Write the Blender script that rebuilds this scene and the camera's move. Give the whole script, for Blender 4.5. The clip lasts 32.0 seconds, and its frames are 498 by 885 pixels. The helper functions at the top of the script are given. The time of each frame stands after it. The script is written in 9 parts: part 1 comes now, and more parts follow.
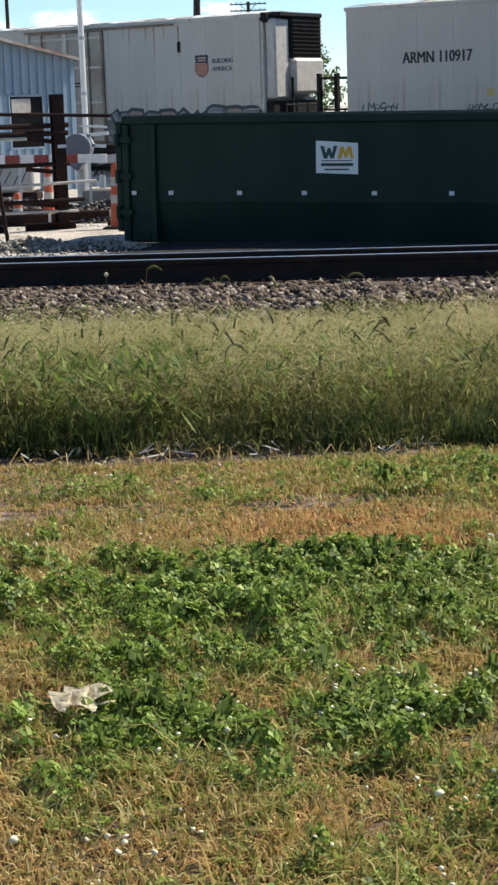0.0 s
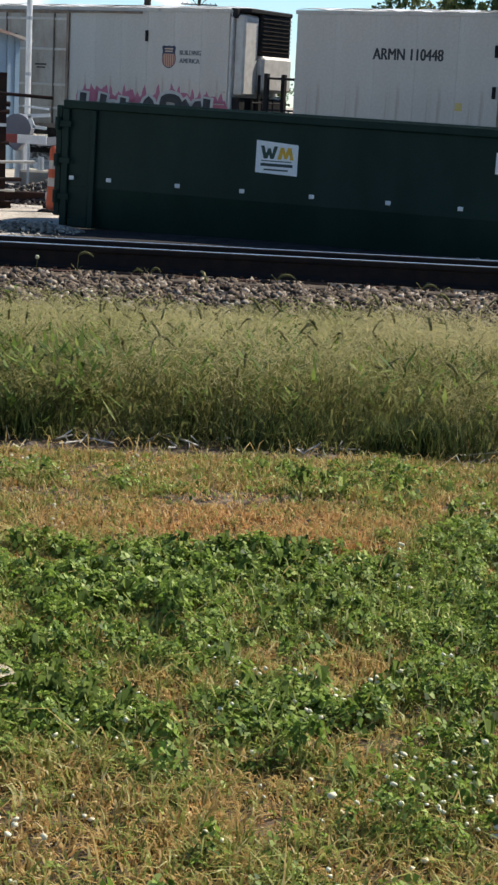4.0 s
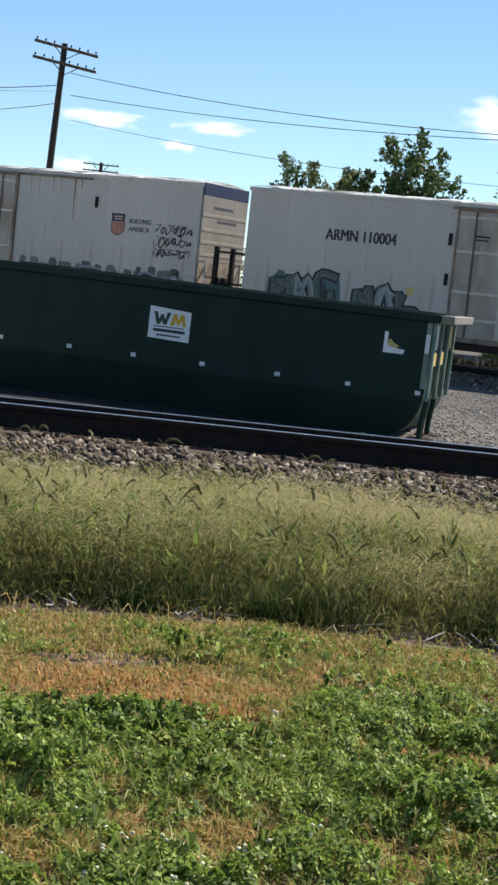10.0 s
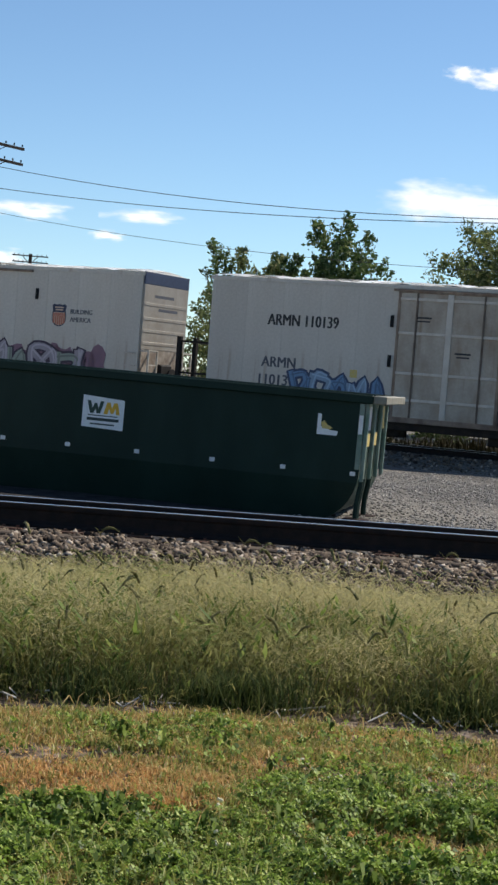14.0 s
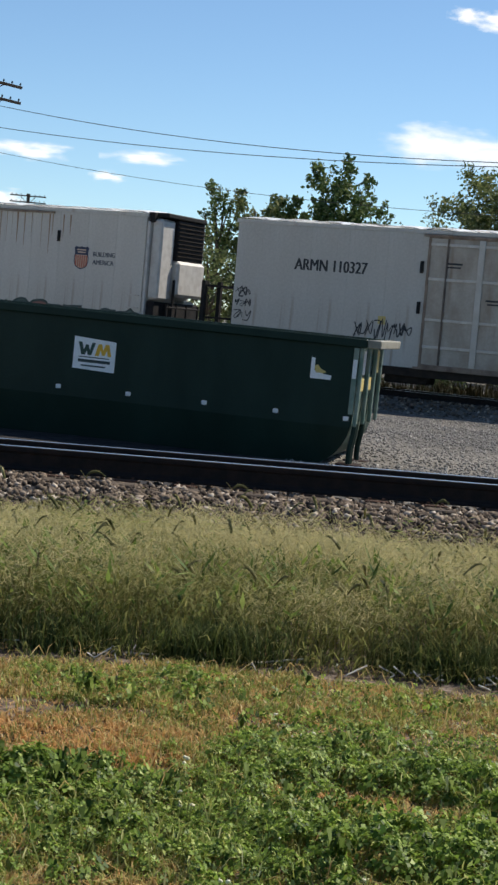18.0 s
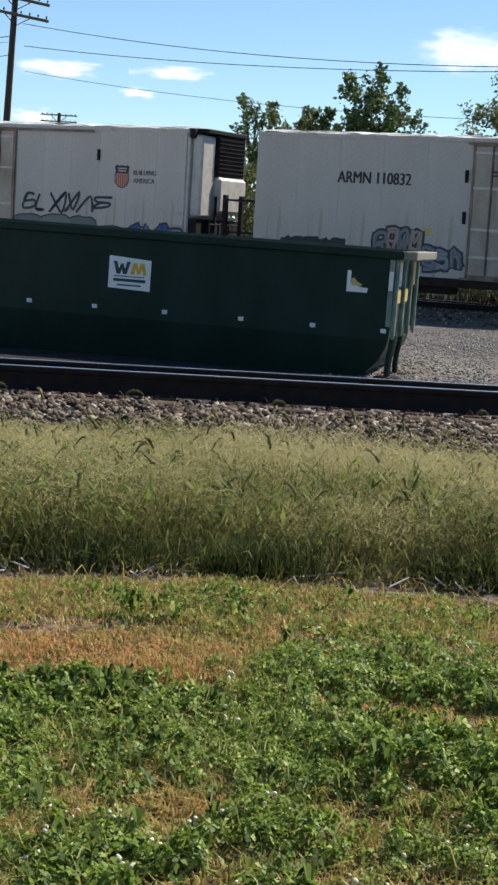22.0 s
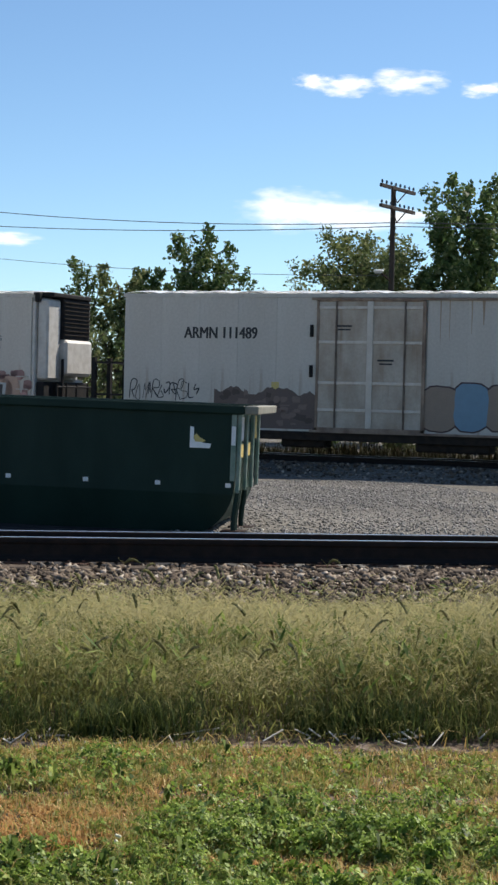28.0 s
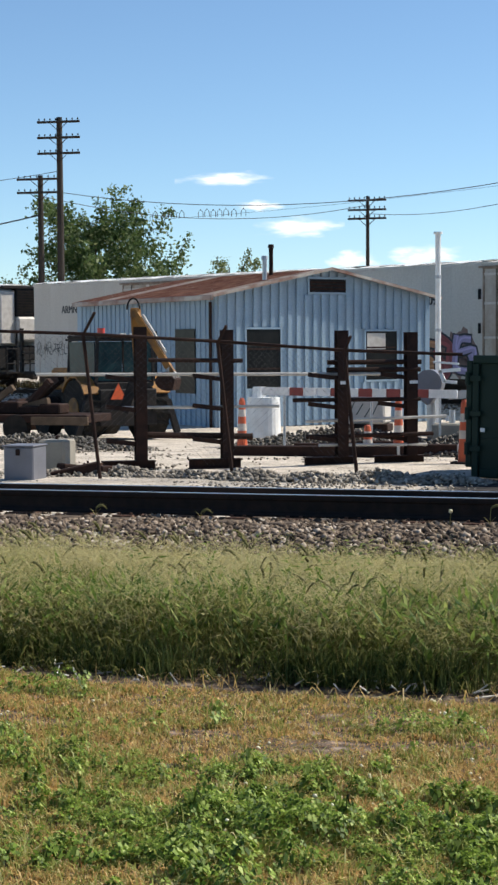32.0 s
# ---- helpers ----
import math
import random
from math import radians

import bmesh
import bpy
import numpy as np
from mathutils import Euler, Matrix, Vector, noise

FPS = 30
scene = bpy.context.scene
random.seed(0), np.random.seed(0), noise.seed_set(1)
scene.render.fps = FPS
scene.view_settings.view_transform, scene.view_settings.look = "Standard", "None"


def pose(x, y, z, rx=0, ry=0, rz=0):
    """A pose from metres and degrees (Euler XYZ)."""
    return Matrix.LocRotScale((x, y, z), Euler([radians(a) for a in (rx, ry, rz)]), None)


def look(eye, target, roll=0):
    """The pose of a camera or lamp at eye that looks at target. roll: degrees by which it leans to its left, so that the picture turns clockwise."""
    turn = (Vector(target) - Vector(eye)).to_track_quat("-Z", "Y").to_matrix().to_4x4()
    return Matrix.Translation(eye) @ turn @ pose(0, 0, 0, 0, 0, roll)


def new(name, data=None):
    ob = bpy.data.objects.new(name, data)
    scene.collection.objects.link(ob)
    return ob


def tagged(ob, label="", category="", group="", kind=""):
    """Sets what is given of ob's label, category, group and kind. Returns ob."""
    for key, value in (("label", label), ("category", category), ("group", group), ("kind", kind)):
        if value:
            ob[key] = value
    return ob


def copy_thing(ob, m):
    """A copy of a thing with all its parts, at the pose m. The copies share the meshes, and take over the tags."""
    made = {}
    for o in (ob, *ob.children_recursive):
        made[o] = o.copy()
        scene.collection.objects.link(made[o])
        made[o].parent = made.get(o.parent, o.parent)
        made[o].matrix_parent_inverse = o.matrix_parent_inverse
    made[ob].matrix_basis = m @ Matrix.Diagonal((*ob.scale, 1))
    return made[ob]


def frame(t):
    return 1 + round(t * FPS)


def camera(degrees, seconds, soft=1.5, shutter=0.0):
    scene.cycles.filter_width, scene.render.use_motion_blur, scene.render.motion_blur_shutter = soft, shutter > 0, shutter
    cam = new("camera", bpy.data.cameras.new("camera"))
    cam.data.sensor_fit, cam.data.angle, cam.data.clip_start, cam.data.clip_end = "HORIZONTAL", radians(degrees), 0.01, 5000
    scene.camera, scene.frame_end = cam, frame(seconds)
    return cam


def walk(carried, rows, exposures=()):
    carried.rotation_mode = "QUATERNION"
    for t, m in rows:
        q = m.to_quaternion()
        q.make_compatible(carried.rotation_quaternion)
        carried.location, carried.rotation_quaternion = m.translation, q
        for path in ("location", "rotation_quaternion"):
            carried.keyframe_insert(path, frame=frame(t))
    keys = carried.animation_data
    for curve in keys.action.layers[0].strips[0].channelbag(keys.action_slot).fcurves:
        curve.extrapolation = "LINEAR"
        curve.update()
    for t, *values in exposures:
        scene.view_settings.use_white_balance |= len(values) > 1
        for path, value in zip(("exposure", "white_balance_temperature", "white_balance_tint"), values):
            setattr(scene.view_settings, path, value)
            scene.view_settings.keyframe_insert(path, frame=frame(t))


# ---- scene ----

# the hand-held camera: seconds, place, tilt, lean, turn
PATH = [
    (0, -0.001, 0.046, 1.395, 78.838, -1.861, 4.678),
    (0.5, -0.002, 0.046, 1.395, 78.921, -0.765, 4.495),
    (1, -0.004, 0.050, 1.393, 78.874, 0.753, 4.150),
    (1.5, -0.001, 0.044, 1.394, 78.759, 1.122, 3.671),
    (2, -0.004, 0.042, 1.393, 78.171, 1.612, 3.577),
    (2.5, -0.001, 0.044, 1.392, 78.039, 1.814, 3.167),
    (3, -0.002, 0.047, 1.390, 78.287, 2.225, 2.713),
    (3.5, 0.001, 0.038, 1.394, 78.489, 2.483, 2.329),
    (5.5, -0.003, 0.056, 1.383, 79.964, 3.802, 0.659),
    (6, 0.000, 0.068, 1.379, 80.415, 3.867, 0.360),
    (6.5, -0.004, 0.047, 1.388, 80.828, 4.174, -0.053),
    (7, -0.002, 0.056, 1.384, 81.062, 4.216, -0.332),
    (7.5, 0.003, 0.037, 1.390, 81.011, 4.212, -0.443),
    (8, 0.000, 0.042, 1.387, 81.325, 4.322, -0.306),
    (8.5, 0.002, 0.033, 1.391, 81.823, 4.244, 0.003),
    (9, 0.006, 0.048, 1.382, 82.333, 4.338, -0.014),
    (9.5, -0.002, 0.039, 1.384, 83.338, 5.350, -0.541),
    (10, 0.001, 0.017, 1.388, 84.619, 6.104, -1.644),
    (10.5, -0.000, -0.010, 1.398, 85.378, 5.442, -2.076),
    (11, 0.001, 0.012, 1.391, 85.213, 5.368, -0.896),
    (11.5, 0.003, -0.004, 1.396, 85.461, 5.806, -1.173),
    (12, 0.002, 0.076, 1.375, 86.407, 6.332, -1.720),
    (12.5, 0.005, 0.066, 1.375, 88.255, 6.424, -2.196),
    (13, 0.004, -0.005, 1.393, 89.310, 6.504, -2.843),
    (13.5, -0.001, 0.035, 1.381, 88.852, 6.502, -3.224),
    (14, 0.003, -0.005, 1.394, 87.665, 4.434, -3.536),
    (14.5, 0.006, 0.026, 1.391, 85.179, 5.793, -3.526),
    (16.5, 0.099, 0.231, 1.391, 85.196, 5.244, -3.819),
    (17, 0.099, 0.232, 1.390, 85.621, 5.487, -3.688),
    (17.5, 0.100, 0.213, 1.393, 85.718, 5.133, -3.695),
    (18, 0.100, 0.221, 1.394, 85.760, 4.966, -3.739),
    (18.5, 0.098, 0.237, 1.388, 85.972, 4.901, -3.755),
    (19, 0.095, 0.264, 1.382, 85.701, 4.890, -3.684),
    (19.5, 0.097, 0.284, 1.375, 85.651, 4.689, -3.558),
    (20, 0.104, 0.171, 1.407, 85.923, 4.106, -3.709),
    (20.5, 0.093, 0.257, 1.384, 86.845, 2.878, -2.397),
    (21, 0.107, 0.261, 1.387, 83.607, 2.747, -3.024),
    (21.5, 0.106, 0.271, 1.380, 81.974, 3.301, -3.161),
    (22, 0.106, 0.220, 1.396, 82.821, 3.424, -2.621),
    (22.5, 0.108, 0.222, 1.395, 83.872, 3.149, -3.146),
    (23, 0.099, 0.281, 1.377, 85.898, 2.142, -3.592),
    (23.5, 0.105, 0.280, 1.379, 83.086, 2.477, -3.454),
    (24, 0.102, 0.251, 1.385, 84.686, 2.933, -3.432),
    (24.5, 0.099, 0.274, 1.377, 84.585, 3.495, -3.383),
    (25, 0.094, 0.295, 1.372, 85.456, 3.534, -3.402),
    (25.5, 0.095, 0.291, 1.373, 85.778, 3.701, -4.013),
    (27.5, 0.004, 0.190, 1.394, 85.776, 2.312, -7.503),
    (28, -0.004, 0.180, 1.396, 88.325, 1.320, -7.854),
    (28.4, -0.022, 0.077, 1.460, 89.396, 0.632, -7.852),
    (28.8, -0.044, 0.214, 1.455, 91.343, -0.007, -7.139),
    (28.9, -0.040, 0.120, 1.454, 91.218, 0.803, -7.221),
    (29.0, -0.040, 0.100, 1.459, 90.159, 1.048, -6.672),
    (29.1, -0.040, 0.000, 1.469, 87.864, 1.264, -4.740),
    (29.2, -0.037, -0.050, 1.477, 85.505, 1.415, -2.522),
    (29.5, -0.000, 0.019, 1.410, 84.846, 0.639, 5.981),
    (30, -0.003, 0.032, 1.407, 84.642, -0.214, 7.478),
    (30.5, 0.032, -0.164, 1.461, 83.471, -0.623, 11.459),
    (31, 0.019, -0.117, 1.447, 83.984, 0.279, 14.784),
    (31.5, 0.020, -0.130, 1.449, 84.739, 1.236, 16.054),
    (32, 0.050, -0.235, 1.477, 86.772, -0.350, 16.123),
]


def eye_pose(x, y, z, tilt, lean, turn):
    return pose(x, y, z, 0, 0, turn) @ pose(0, 0, 0, tilt) @ pose(0, 0, 0, 0, 0, lean)


cam = camera(16.71, 32.0, soft=2.6)
# the camera darkens a little over the bright sky
STOPS = [(0, 0.50), (0.6, 0.42), (1.0, 0.40), (3.5, 0.41), (6.0, 0.42), (9.0, 0.42), (10.0, 0.46), (11.0, 0.32), (12.5, 0.26), (13.5, 0.26), (17.0, 0.22), (20.0, 0.24), (22.0, 0.36), (23.0, 0.36), (24.0, 0.38), (28.0, 0.36), (28.4, 0.20), (28.7, 0.02), (29.0, -0.04), (29.1, 0.06), (29.3, 0.26), (30.0, 0.31), (31.0, 0.39), (32.0, 0.42)]
walk(cam, [(r[0], eye_pose(*r[1:])) for r in PATH], STOPS)

# ---- light: clear afternoon, sun far to the right and a little behind the train ----
SUN_TO = Vector((0.82, 0.58, 1.04)).normalized()
world = bpy.data.worlds.new("sky")
scene.world = world
world.use_nodes = True
wn, wl = world.node_tree.nodes, world.node_tree.links
bg = wn["Background"]
sky = wn.new("ShaderNodeTexSky")
sky.sky_type = "NISHITA"
sky.sun_disc = False
sky.sun_elevation = math.asin(SUN_TO.z)
sky.sun_rotation = math.atan2(SUN_TO.x, SUN_TO.y)
sky.air_density, sky.dust_density, sky.ozone_density = 0.9, 0.2, 2.0
sky.altitude = 1500
tint = wn.new("ShaderNodeMix")
tint.data_type, tint.blend_type = "RGBA", "MULTIPLY"
tint.inputs[0].default_value = 1.0
tint.inputs[7].default_value = (0.87, 0.99, 1.03, 1)
wl.new(sky.outputs[0], tint.inputs[6])
wl.new(tint.outputs[2], bg.inputs[0])
bg.inputs[1].default_value = 0.104
sun = new("sun", bpy.data.lights.new("sun", "SUN"))
sun.data.energy, sun.data.angle, sun.data.color = 5.0, radians(0.55), (1.0, 0.93, 0.82)
sun.matrix_world = look((0, 0, 30), Vector((0, 0, 30)) - SUN_TO)

# ---- materials ----
def mat(name, base, rough=0.6, metal=0.0, second=None, scale=6.0, amount=0.5, fine=60.0, bump=0.15, spread=0.0, spec=0.5, streak=0.0, rust=0.0):
    """Paint, metal or stone: two colours mixed by noise at two scales, bump, and a shift from piece to piece."""
    m = bpy.data.materials.new(name)
    m.use_nodes = True
    N, L = m.node_tree.nodes, m.node_tree.links
    b = N["Principled BSDF"]
    b.inputs["Roughness"].default_value = rough
    b.inputs["Metallic"].default_value = metal
    b.inputs["Specular IOR Level"].default_value = spec
    co = N.new("ShaderNodeTexCoord")
    mp = N.new("ShaderNodeMapping")
    mp.inputs["Scale"].default_value = (1, 1, 1 - 0.85 * streak)
    L.new(co.outputs["Object"], mp.inputs[0])
    n1 = N.new("ShaderNodeTexNoise")
    n1.inputs["Scale"].default_value, n1.inputs["Detail"].default_value = scale, 5
    n2 = N.new("ShaderNodeTexNoise")
    n2.inputs["Scale"].default_value, n2.inputs["Detail"].default_value = fine, 3
    L.new(mp.outputs[0], n1.inputs[0])
    L.new(co.outputs["Object"], n2.inputs[0])
    ramp = N.new("ShaderNodeMapRange")
    ramp.inputs[1].default_value, ramp.inputs[2].default_value = 0.38, 0.66
    ramp.inputs[4].default_value = amount
    L.new(n1.outputs[0], ramp.inputs[0])
    mix = N.new("ShaderNodeMix")
    mix.data_type = "RGBA"
    second = second or tuple(c * 0.6 for c in base)
    mix.inputs[6].default_value, mix.inputs[7].default_value = (*base, 1), (*second, 1)
    L.new(ramp.outputs[0], mix.inputs[0])
    colour = mix.outputs[2]
    if rust:
        stretch = N.new("ShaderNodeMapping")
        stretch.inputs["Scale"].default_value = (3.2, 3.2, 0.22)
        L.new(co.outputs["Object"], stretch.inputs[0])
        drip = N.new("ShaderNodeTexNoise")
        drip.inputs["Scale"].default_value, drip.inputs["Detail"].default_value = 1.3, 4
        L.new(stretch.outputs[0], drip.inputs[0])
        cut = N.new("ShaderNodeMapRange")
        cut.inputs[1].default_value, cut.inputs[2].default_value, cut.inputs[4].default_value = 0.58, 0.78, rust
        L.new(drip.outputs[0], cut.inputs[0])
        brown = N.new("ShaderNodeMix")
        brown.data_type = "RGBA"
        brown.inputs[7].default_value = (0.22, 0.12, 0.06, 1)
        L.new(cut.outputs[0], brown.inputs[0])
        L.new(colour, brown.inputs[6])
        colour = brown.outputs[2]
    hsv = N.new("ShaderNodeHueSaturation")
    L.new(colour, hsv.inputs["Color"])
    val = N.new("ShaderNodeMath")
    val.operation = "MULTIPLY_ADD"
    val.inputs[1].default_value, val.inputs[2].default_value = 0.35, 0.825
    L.new(n2.outputs[0], val.inputs[0])
    out = val.outputs[0]
    if spread:
        info = N.new("ShaderNodeObjectInfo")
        add = N.new("ShaderNodeMath")
        add.operation = "MULTIPLY_ADD"
        add.inputs[1].default_value = spread
        L.new(info.outputs["Random"], add.inputs[0])
        L.new(out, add.inputs[2])
        out = add.outputs[0]
    L.new(out, hsv.inputs["Value"])
    L.new(hsv.outputs[0], b.inputs["Base Color"])
    if bump:
        bp = N.new("ShaderNodeBump")
        bp.inputs["Strength"].default_value, bp.inputs["Distance"].default_value = bump, 0.01
        L.new(n2.outputs[0], bp.inputs["Height"])
        L.new(bp.outputs[0], b.inputs["Normal"])
    return m


def island_mat(name, dark, light, rough=0.8, third=None, through_light=0.0, patch=0.0, patch_colour=None, spec=0.12):
    """For joined small pieces: the colour shifts from piece to piece, and in broad patches over the ground."""
    m = bpy.data.materials.new(name)
    m.use_nodes = True
    N, L = m.node_tree.nodes, m.node_tree.links
    b = N["Principled BSDF"]
    b.inputs["Roughness"].default_value = rough
    b.inputs["Specular IOR Level"].default_value = spec
    geo = N.new("ShaderNodeNewGeometry")
    r = N.new("ShaderNodeValToRGB")
    e = r.color_ramp.elements
    e[0].color, e[1].color = (*dark, 1), (*light, 1)
    if third:
        k = r.color_ramp.elements.new(0.85)
        k.color = (*light, 1)
        e[-1].color = (*third, 1)
    L.new(geo.outputs["Random Per Island"], r.inputs[0])
    col = r.outputs[0]
    if patch:
        n1 = N.new("ShaderNodeTexNoise")
        n1.inputs["Scale"].default_value, n1.inputs["Detail"].default_value = patch, 3
        L.new(geo.outputs["Position"], n1.inputs[0])
        mr = N.new("ShaderNodeMapRange")
        mr.inputs[1].default_value, mr.inputs[2].default_value = 0.45, 0.62
        L.new(n1.outputs[0], mr.inputs[0])
        mix = N.new("ShaderNodeMix")
        mix.data_type = "RGBA"
        L.new(mr.outputs[0], mix.inputs[0])
        L.new(col, mix.inputs[6])
        mix.inputs[7].default_value = (*patch_colour, 1)
        col = mix.outputs[2]
    L.new(col, b.inputs["Base Color"])
    if through_light:
        tr = N.new("ShaderNodeBsdfTranslucent")
        L.new(col, tr.inputs[0])
        ms = N.new("ShaderNodeMixShader")
        ms.inputs[0].default_value = through_light
        L.new(b.outputs[0], ms.inputs[1])
        L.new(tr.outputs[0], ms.inputs[2])
        L.new(ms.outputs[0], N["Material Output"].inputs[0])
    return m


M = {}
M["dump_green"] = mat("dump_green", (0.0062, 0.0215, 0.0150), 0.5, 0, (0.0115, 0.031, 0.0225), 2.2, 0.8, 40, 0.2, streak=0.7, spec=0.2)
# paler copy of the container's green, sunlight on its end put into the colour
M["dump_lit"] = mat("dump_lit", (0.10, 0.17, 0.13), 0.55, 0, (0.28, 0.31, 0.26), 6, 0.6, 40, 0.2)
M["reflector"] = mat("reflector", (0.75, 0.75, 0.75), 0.35, 0, (0.5, 0.5, 0.5), 20, 0.4)
M["cone_band"] = mat("cone_band", (0.55, 0.50, 0.45), 0.5, 0, (0.40, 0.34, 0.30), 9, 0.5)
M["white_sign"] = mat("white_sign", (0.80, 0.80, 0.80), 0.4, 0, (0.62, 0.63, 0.63), 8, 0.4, 50, 0.05)
M["logo_dark"] = mat("logo_dark", (0.015, 0.05, 0.035), 0.5)
M["logo_yellow"] = mat("logo_yellow", (0.75, 0.42, 0.03), 0.5)
M["bar_dark"] = mat("bar_dark", (0.03, 0.05, 0.05), 0.6)
M["sticker_yellow"] = mat("sticker_yellow", (0.62, 0.45, 0.10), 0.5, 0, (0.45, 0.40, 0.26), 30, 0.6)
M["car_white"] = mat("car_white", (0.51, 0.47, 0.415), 0.55, 0, (0.44, 0.39, 0.33), 0.9, 0.55, 14, 0.08, spread=0.10, streak=0.8, rust=0.55)
M["car_door"] = mat("car_door", (0.45, 0.392, 0.325), 0.6, 0, (0.30, 0.225, 0.16), 1.5, 0.85, 14, 0.15, spread=0.12, streak=0.6, rust=0.8)
M["door_rib"] = mat("door_rib", (0.58, 0.525, 0.455), 0.55, 0, (0.44, 0.37, 0.30), 2.5, 0.6, 20, 0.1, spread=0.08, rust=0.4)
M["rod_brown"] = mat("rod_brown", (0.17, 0.125, 0.095), 0.7, 0, (0.085, 0.052, 0.036), 4, 0.8, 25, 0.2, rust=0.6)
M["door_frame"] = mat("door_frame", (0.30, 0.215, 0.155), 0.6, 0, (0.13, 0.075, 0.05), 3.0, 0.85, 25, 0.2, streak=0.5, rust=0.7)
M["car_roof"] = mat("car_roof", (0.88, 0.88, 0.87), 0.35, 0, (0.80, 0.80, 0.78), 2, 0.5)
M["car_dark"] = mat("car_dark", (0.014, 0.014, 0.015), 0.75, 0, (0.035, 0.028, 0.024), 5, 0.6, spec=0.15)
M["car_under"] = mat("car_under", (0.026, 0.021, 0.018), 0.85, 0, (0.055, 0.040, 0.028), 4, 0.6, spec=0.15)
M["end_panel"] = mat("end_panel", (0.31, 0.285, 0.25), 0.55, 0, (0.23, 0.20, 0.165), 2.5, 0.6, 20, 0.1, rust=0.35)
M["blue_band"] = mat("blue_band", (0.018, 0.028, 0.070), 0.5, 0, (0.035, 0.05, 0.10), 8, 0.5)
M["unit_grey"] = mat("unit_grey", (0.54, 0.51, 0.47), 0.5, 0, (0.34, 0.30, 0.26), 4, 0.5)
M["mark_black"] = mat("mark_black", (0.015, 0.015, 0.018), 0.6, 0, (0.04, 0.04, 0.04), 12, 0.4)
M["shield_blue"] = mat("shield_blue", (0.025, 0.032, 0.065), 0.5)
M["shield_pale"] = mat("shield_pale", (0.55, 0.40, 0.30), 0.6, 0, (0.45, 0.30, 0.20), 7, 0.6)
M["shield_red"] = mat("shield_red", (0.38, 0.09, 0.05), 0.55, 0, (0.42, 0.17, 0.09), 6, 0.6)
M["slogan_grey"] = mat("slogan_grey", (0.075, 0.08, 0.10), 0.6)
M["rail_side"] = mat("rail_side", (0.016, 0.013, 0.012), 0.85, 0, (0.035, 0.022, 0.017), 9, 0.6, 50, 0.3, spec=0.2)
M["rail_top"] = mat("rail_top", (0.75, 0.76, 0.78), 0.30, 1.0, (0.62, 0.62, 0.64), 12, 0.5)
M["tie"] = mat("tie", (0.085, 0.064, 0.048), 0.9, 0, (0.040, 0.030, 0.024), 5, 0.7, 40, 0.5, spread=0.25, spec=0.2)
M["tie_plate"] = mat("tie_plate", (0.10, 0.05, 0.03), 0.85, 0, (0.18, 0.08, 0.045), 12, 0.6)
M["shed_wall"] = mat("shed_wall", (0.24, 0.335, 0.425), 0.5, 0, (0.32, 0.41, 0.49), 1.5, 0.7, 20, 0.1, streak=0.6, spec=0.25)
M["shed_roof"] = mat("shed_roof", (0.105, 0.034, 0.020), 0.9, 0, (0.26, 0.135, 0.090), 2.6, 0.8, 18, 0.2, spread=0.22, spec=0.15)
M["roof_pale"] = mat("roof_pale", (0.46, 0.42, 0.37), 0.6, 0, (0.20, 0.085, 0.05), 1.6, 0.9)
M["dark_glass"] = mat("dark_glass", (0.012, 0.013, 0.014), 0.2, 0, (0.025, 0.025, 0.025), 3, 0.5, 20, 0.0, spec=0.1)
M["dark_steel"] = mat("dark_steel", (0.022, 0.013, 0.011), 0.85, 0, (0.052, 0.026, 0.018), 6, 0.6, 40, 0.3, spec=0.15)
M["fence_wire"] = mat("fence_wire", (0.10, 0.095, 0.09), 0.7)
M["galv"] = mat("galv", (0.50, 0.52, 0.53), 0.45, 0.7, (0.36, 0.36, 0.36), 6, 0.6)
M["pipe_pale"] = mat("pipe_pale", (0.52, 0.50, 0.46), 0.6, 0, (0.30, 0.26, 0.22), 5, 0.5)
M["cone_orange"] = mat("cone_orange", (0.58, 0.105, 0.035), 0.6, 0, (0.42, 0.09, 0.045), 9, 0.5)
M["white_paint"] = mat("white_paint", (0.78, 0.78, 0.76), 0.5, 0, (0.58, 0.57, 0.54), 4, 0.5)
M["arm_red"] = mat("arm_red", (0.26, 0.045, 0.035), 0.5)
M["rubber"] = mat("rubber", (0.014, 0.014, 0.014), 0.9, 0, (0.045, 0.038, 0.030), 5, 0.5, spec=0.12)
M["hoe_yellow"] = mat("hoe_yellow", (0.33, 0.155, 0.035), 0.65, 0, (0.10, 0.058, 0.030), 3, 0.9, spec=0.2)
M["concrete"] = mat("concrete", (0.28, 0.26, 0.215), 0.9, 0, (0.19, 0.175, 0.15), 5, 0.6, 50, 0.3)
M["box_grey"] = mat("box_grey", (0.15, 0.155, 0.18), 0.5, 0, (0.11, 0.115, 0.13), 3, 0.5)
M["pole_wood"] = mat("pole_wood", (0.030, 0.022, 0.017), 0.9, 0, (0.055, 0.042, 0.033), 3, 0.6, 30, 0.4, streak=0.9)
M["insulator"] = mat("insulator", (0.04, 0.05, 0.05), 0.3)
M["wire"] = mat("wire", (0.05, 0.05, 0.055), 0.6)
M["bark"] = mat("bark", (0.10, 0.075, 0.055), 0.95, 0, (0.05, 0.04, 0.03), 6, 0.6, 40, 0.5)
M["lumber"] = mat("lumber", (0.13, 0.092, 0.062), 0.9, 0, (0.065, 0.045, 0.032), 4, 0.7, 30, 0.3, spec=0.15)
M["orange_tri"] = mat("orange_tri", (0.80, 0.12, 0.03), 0.6)
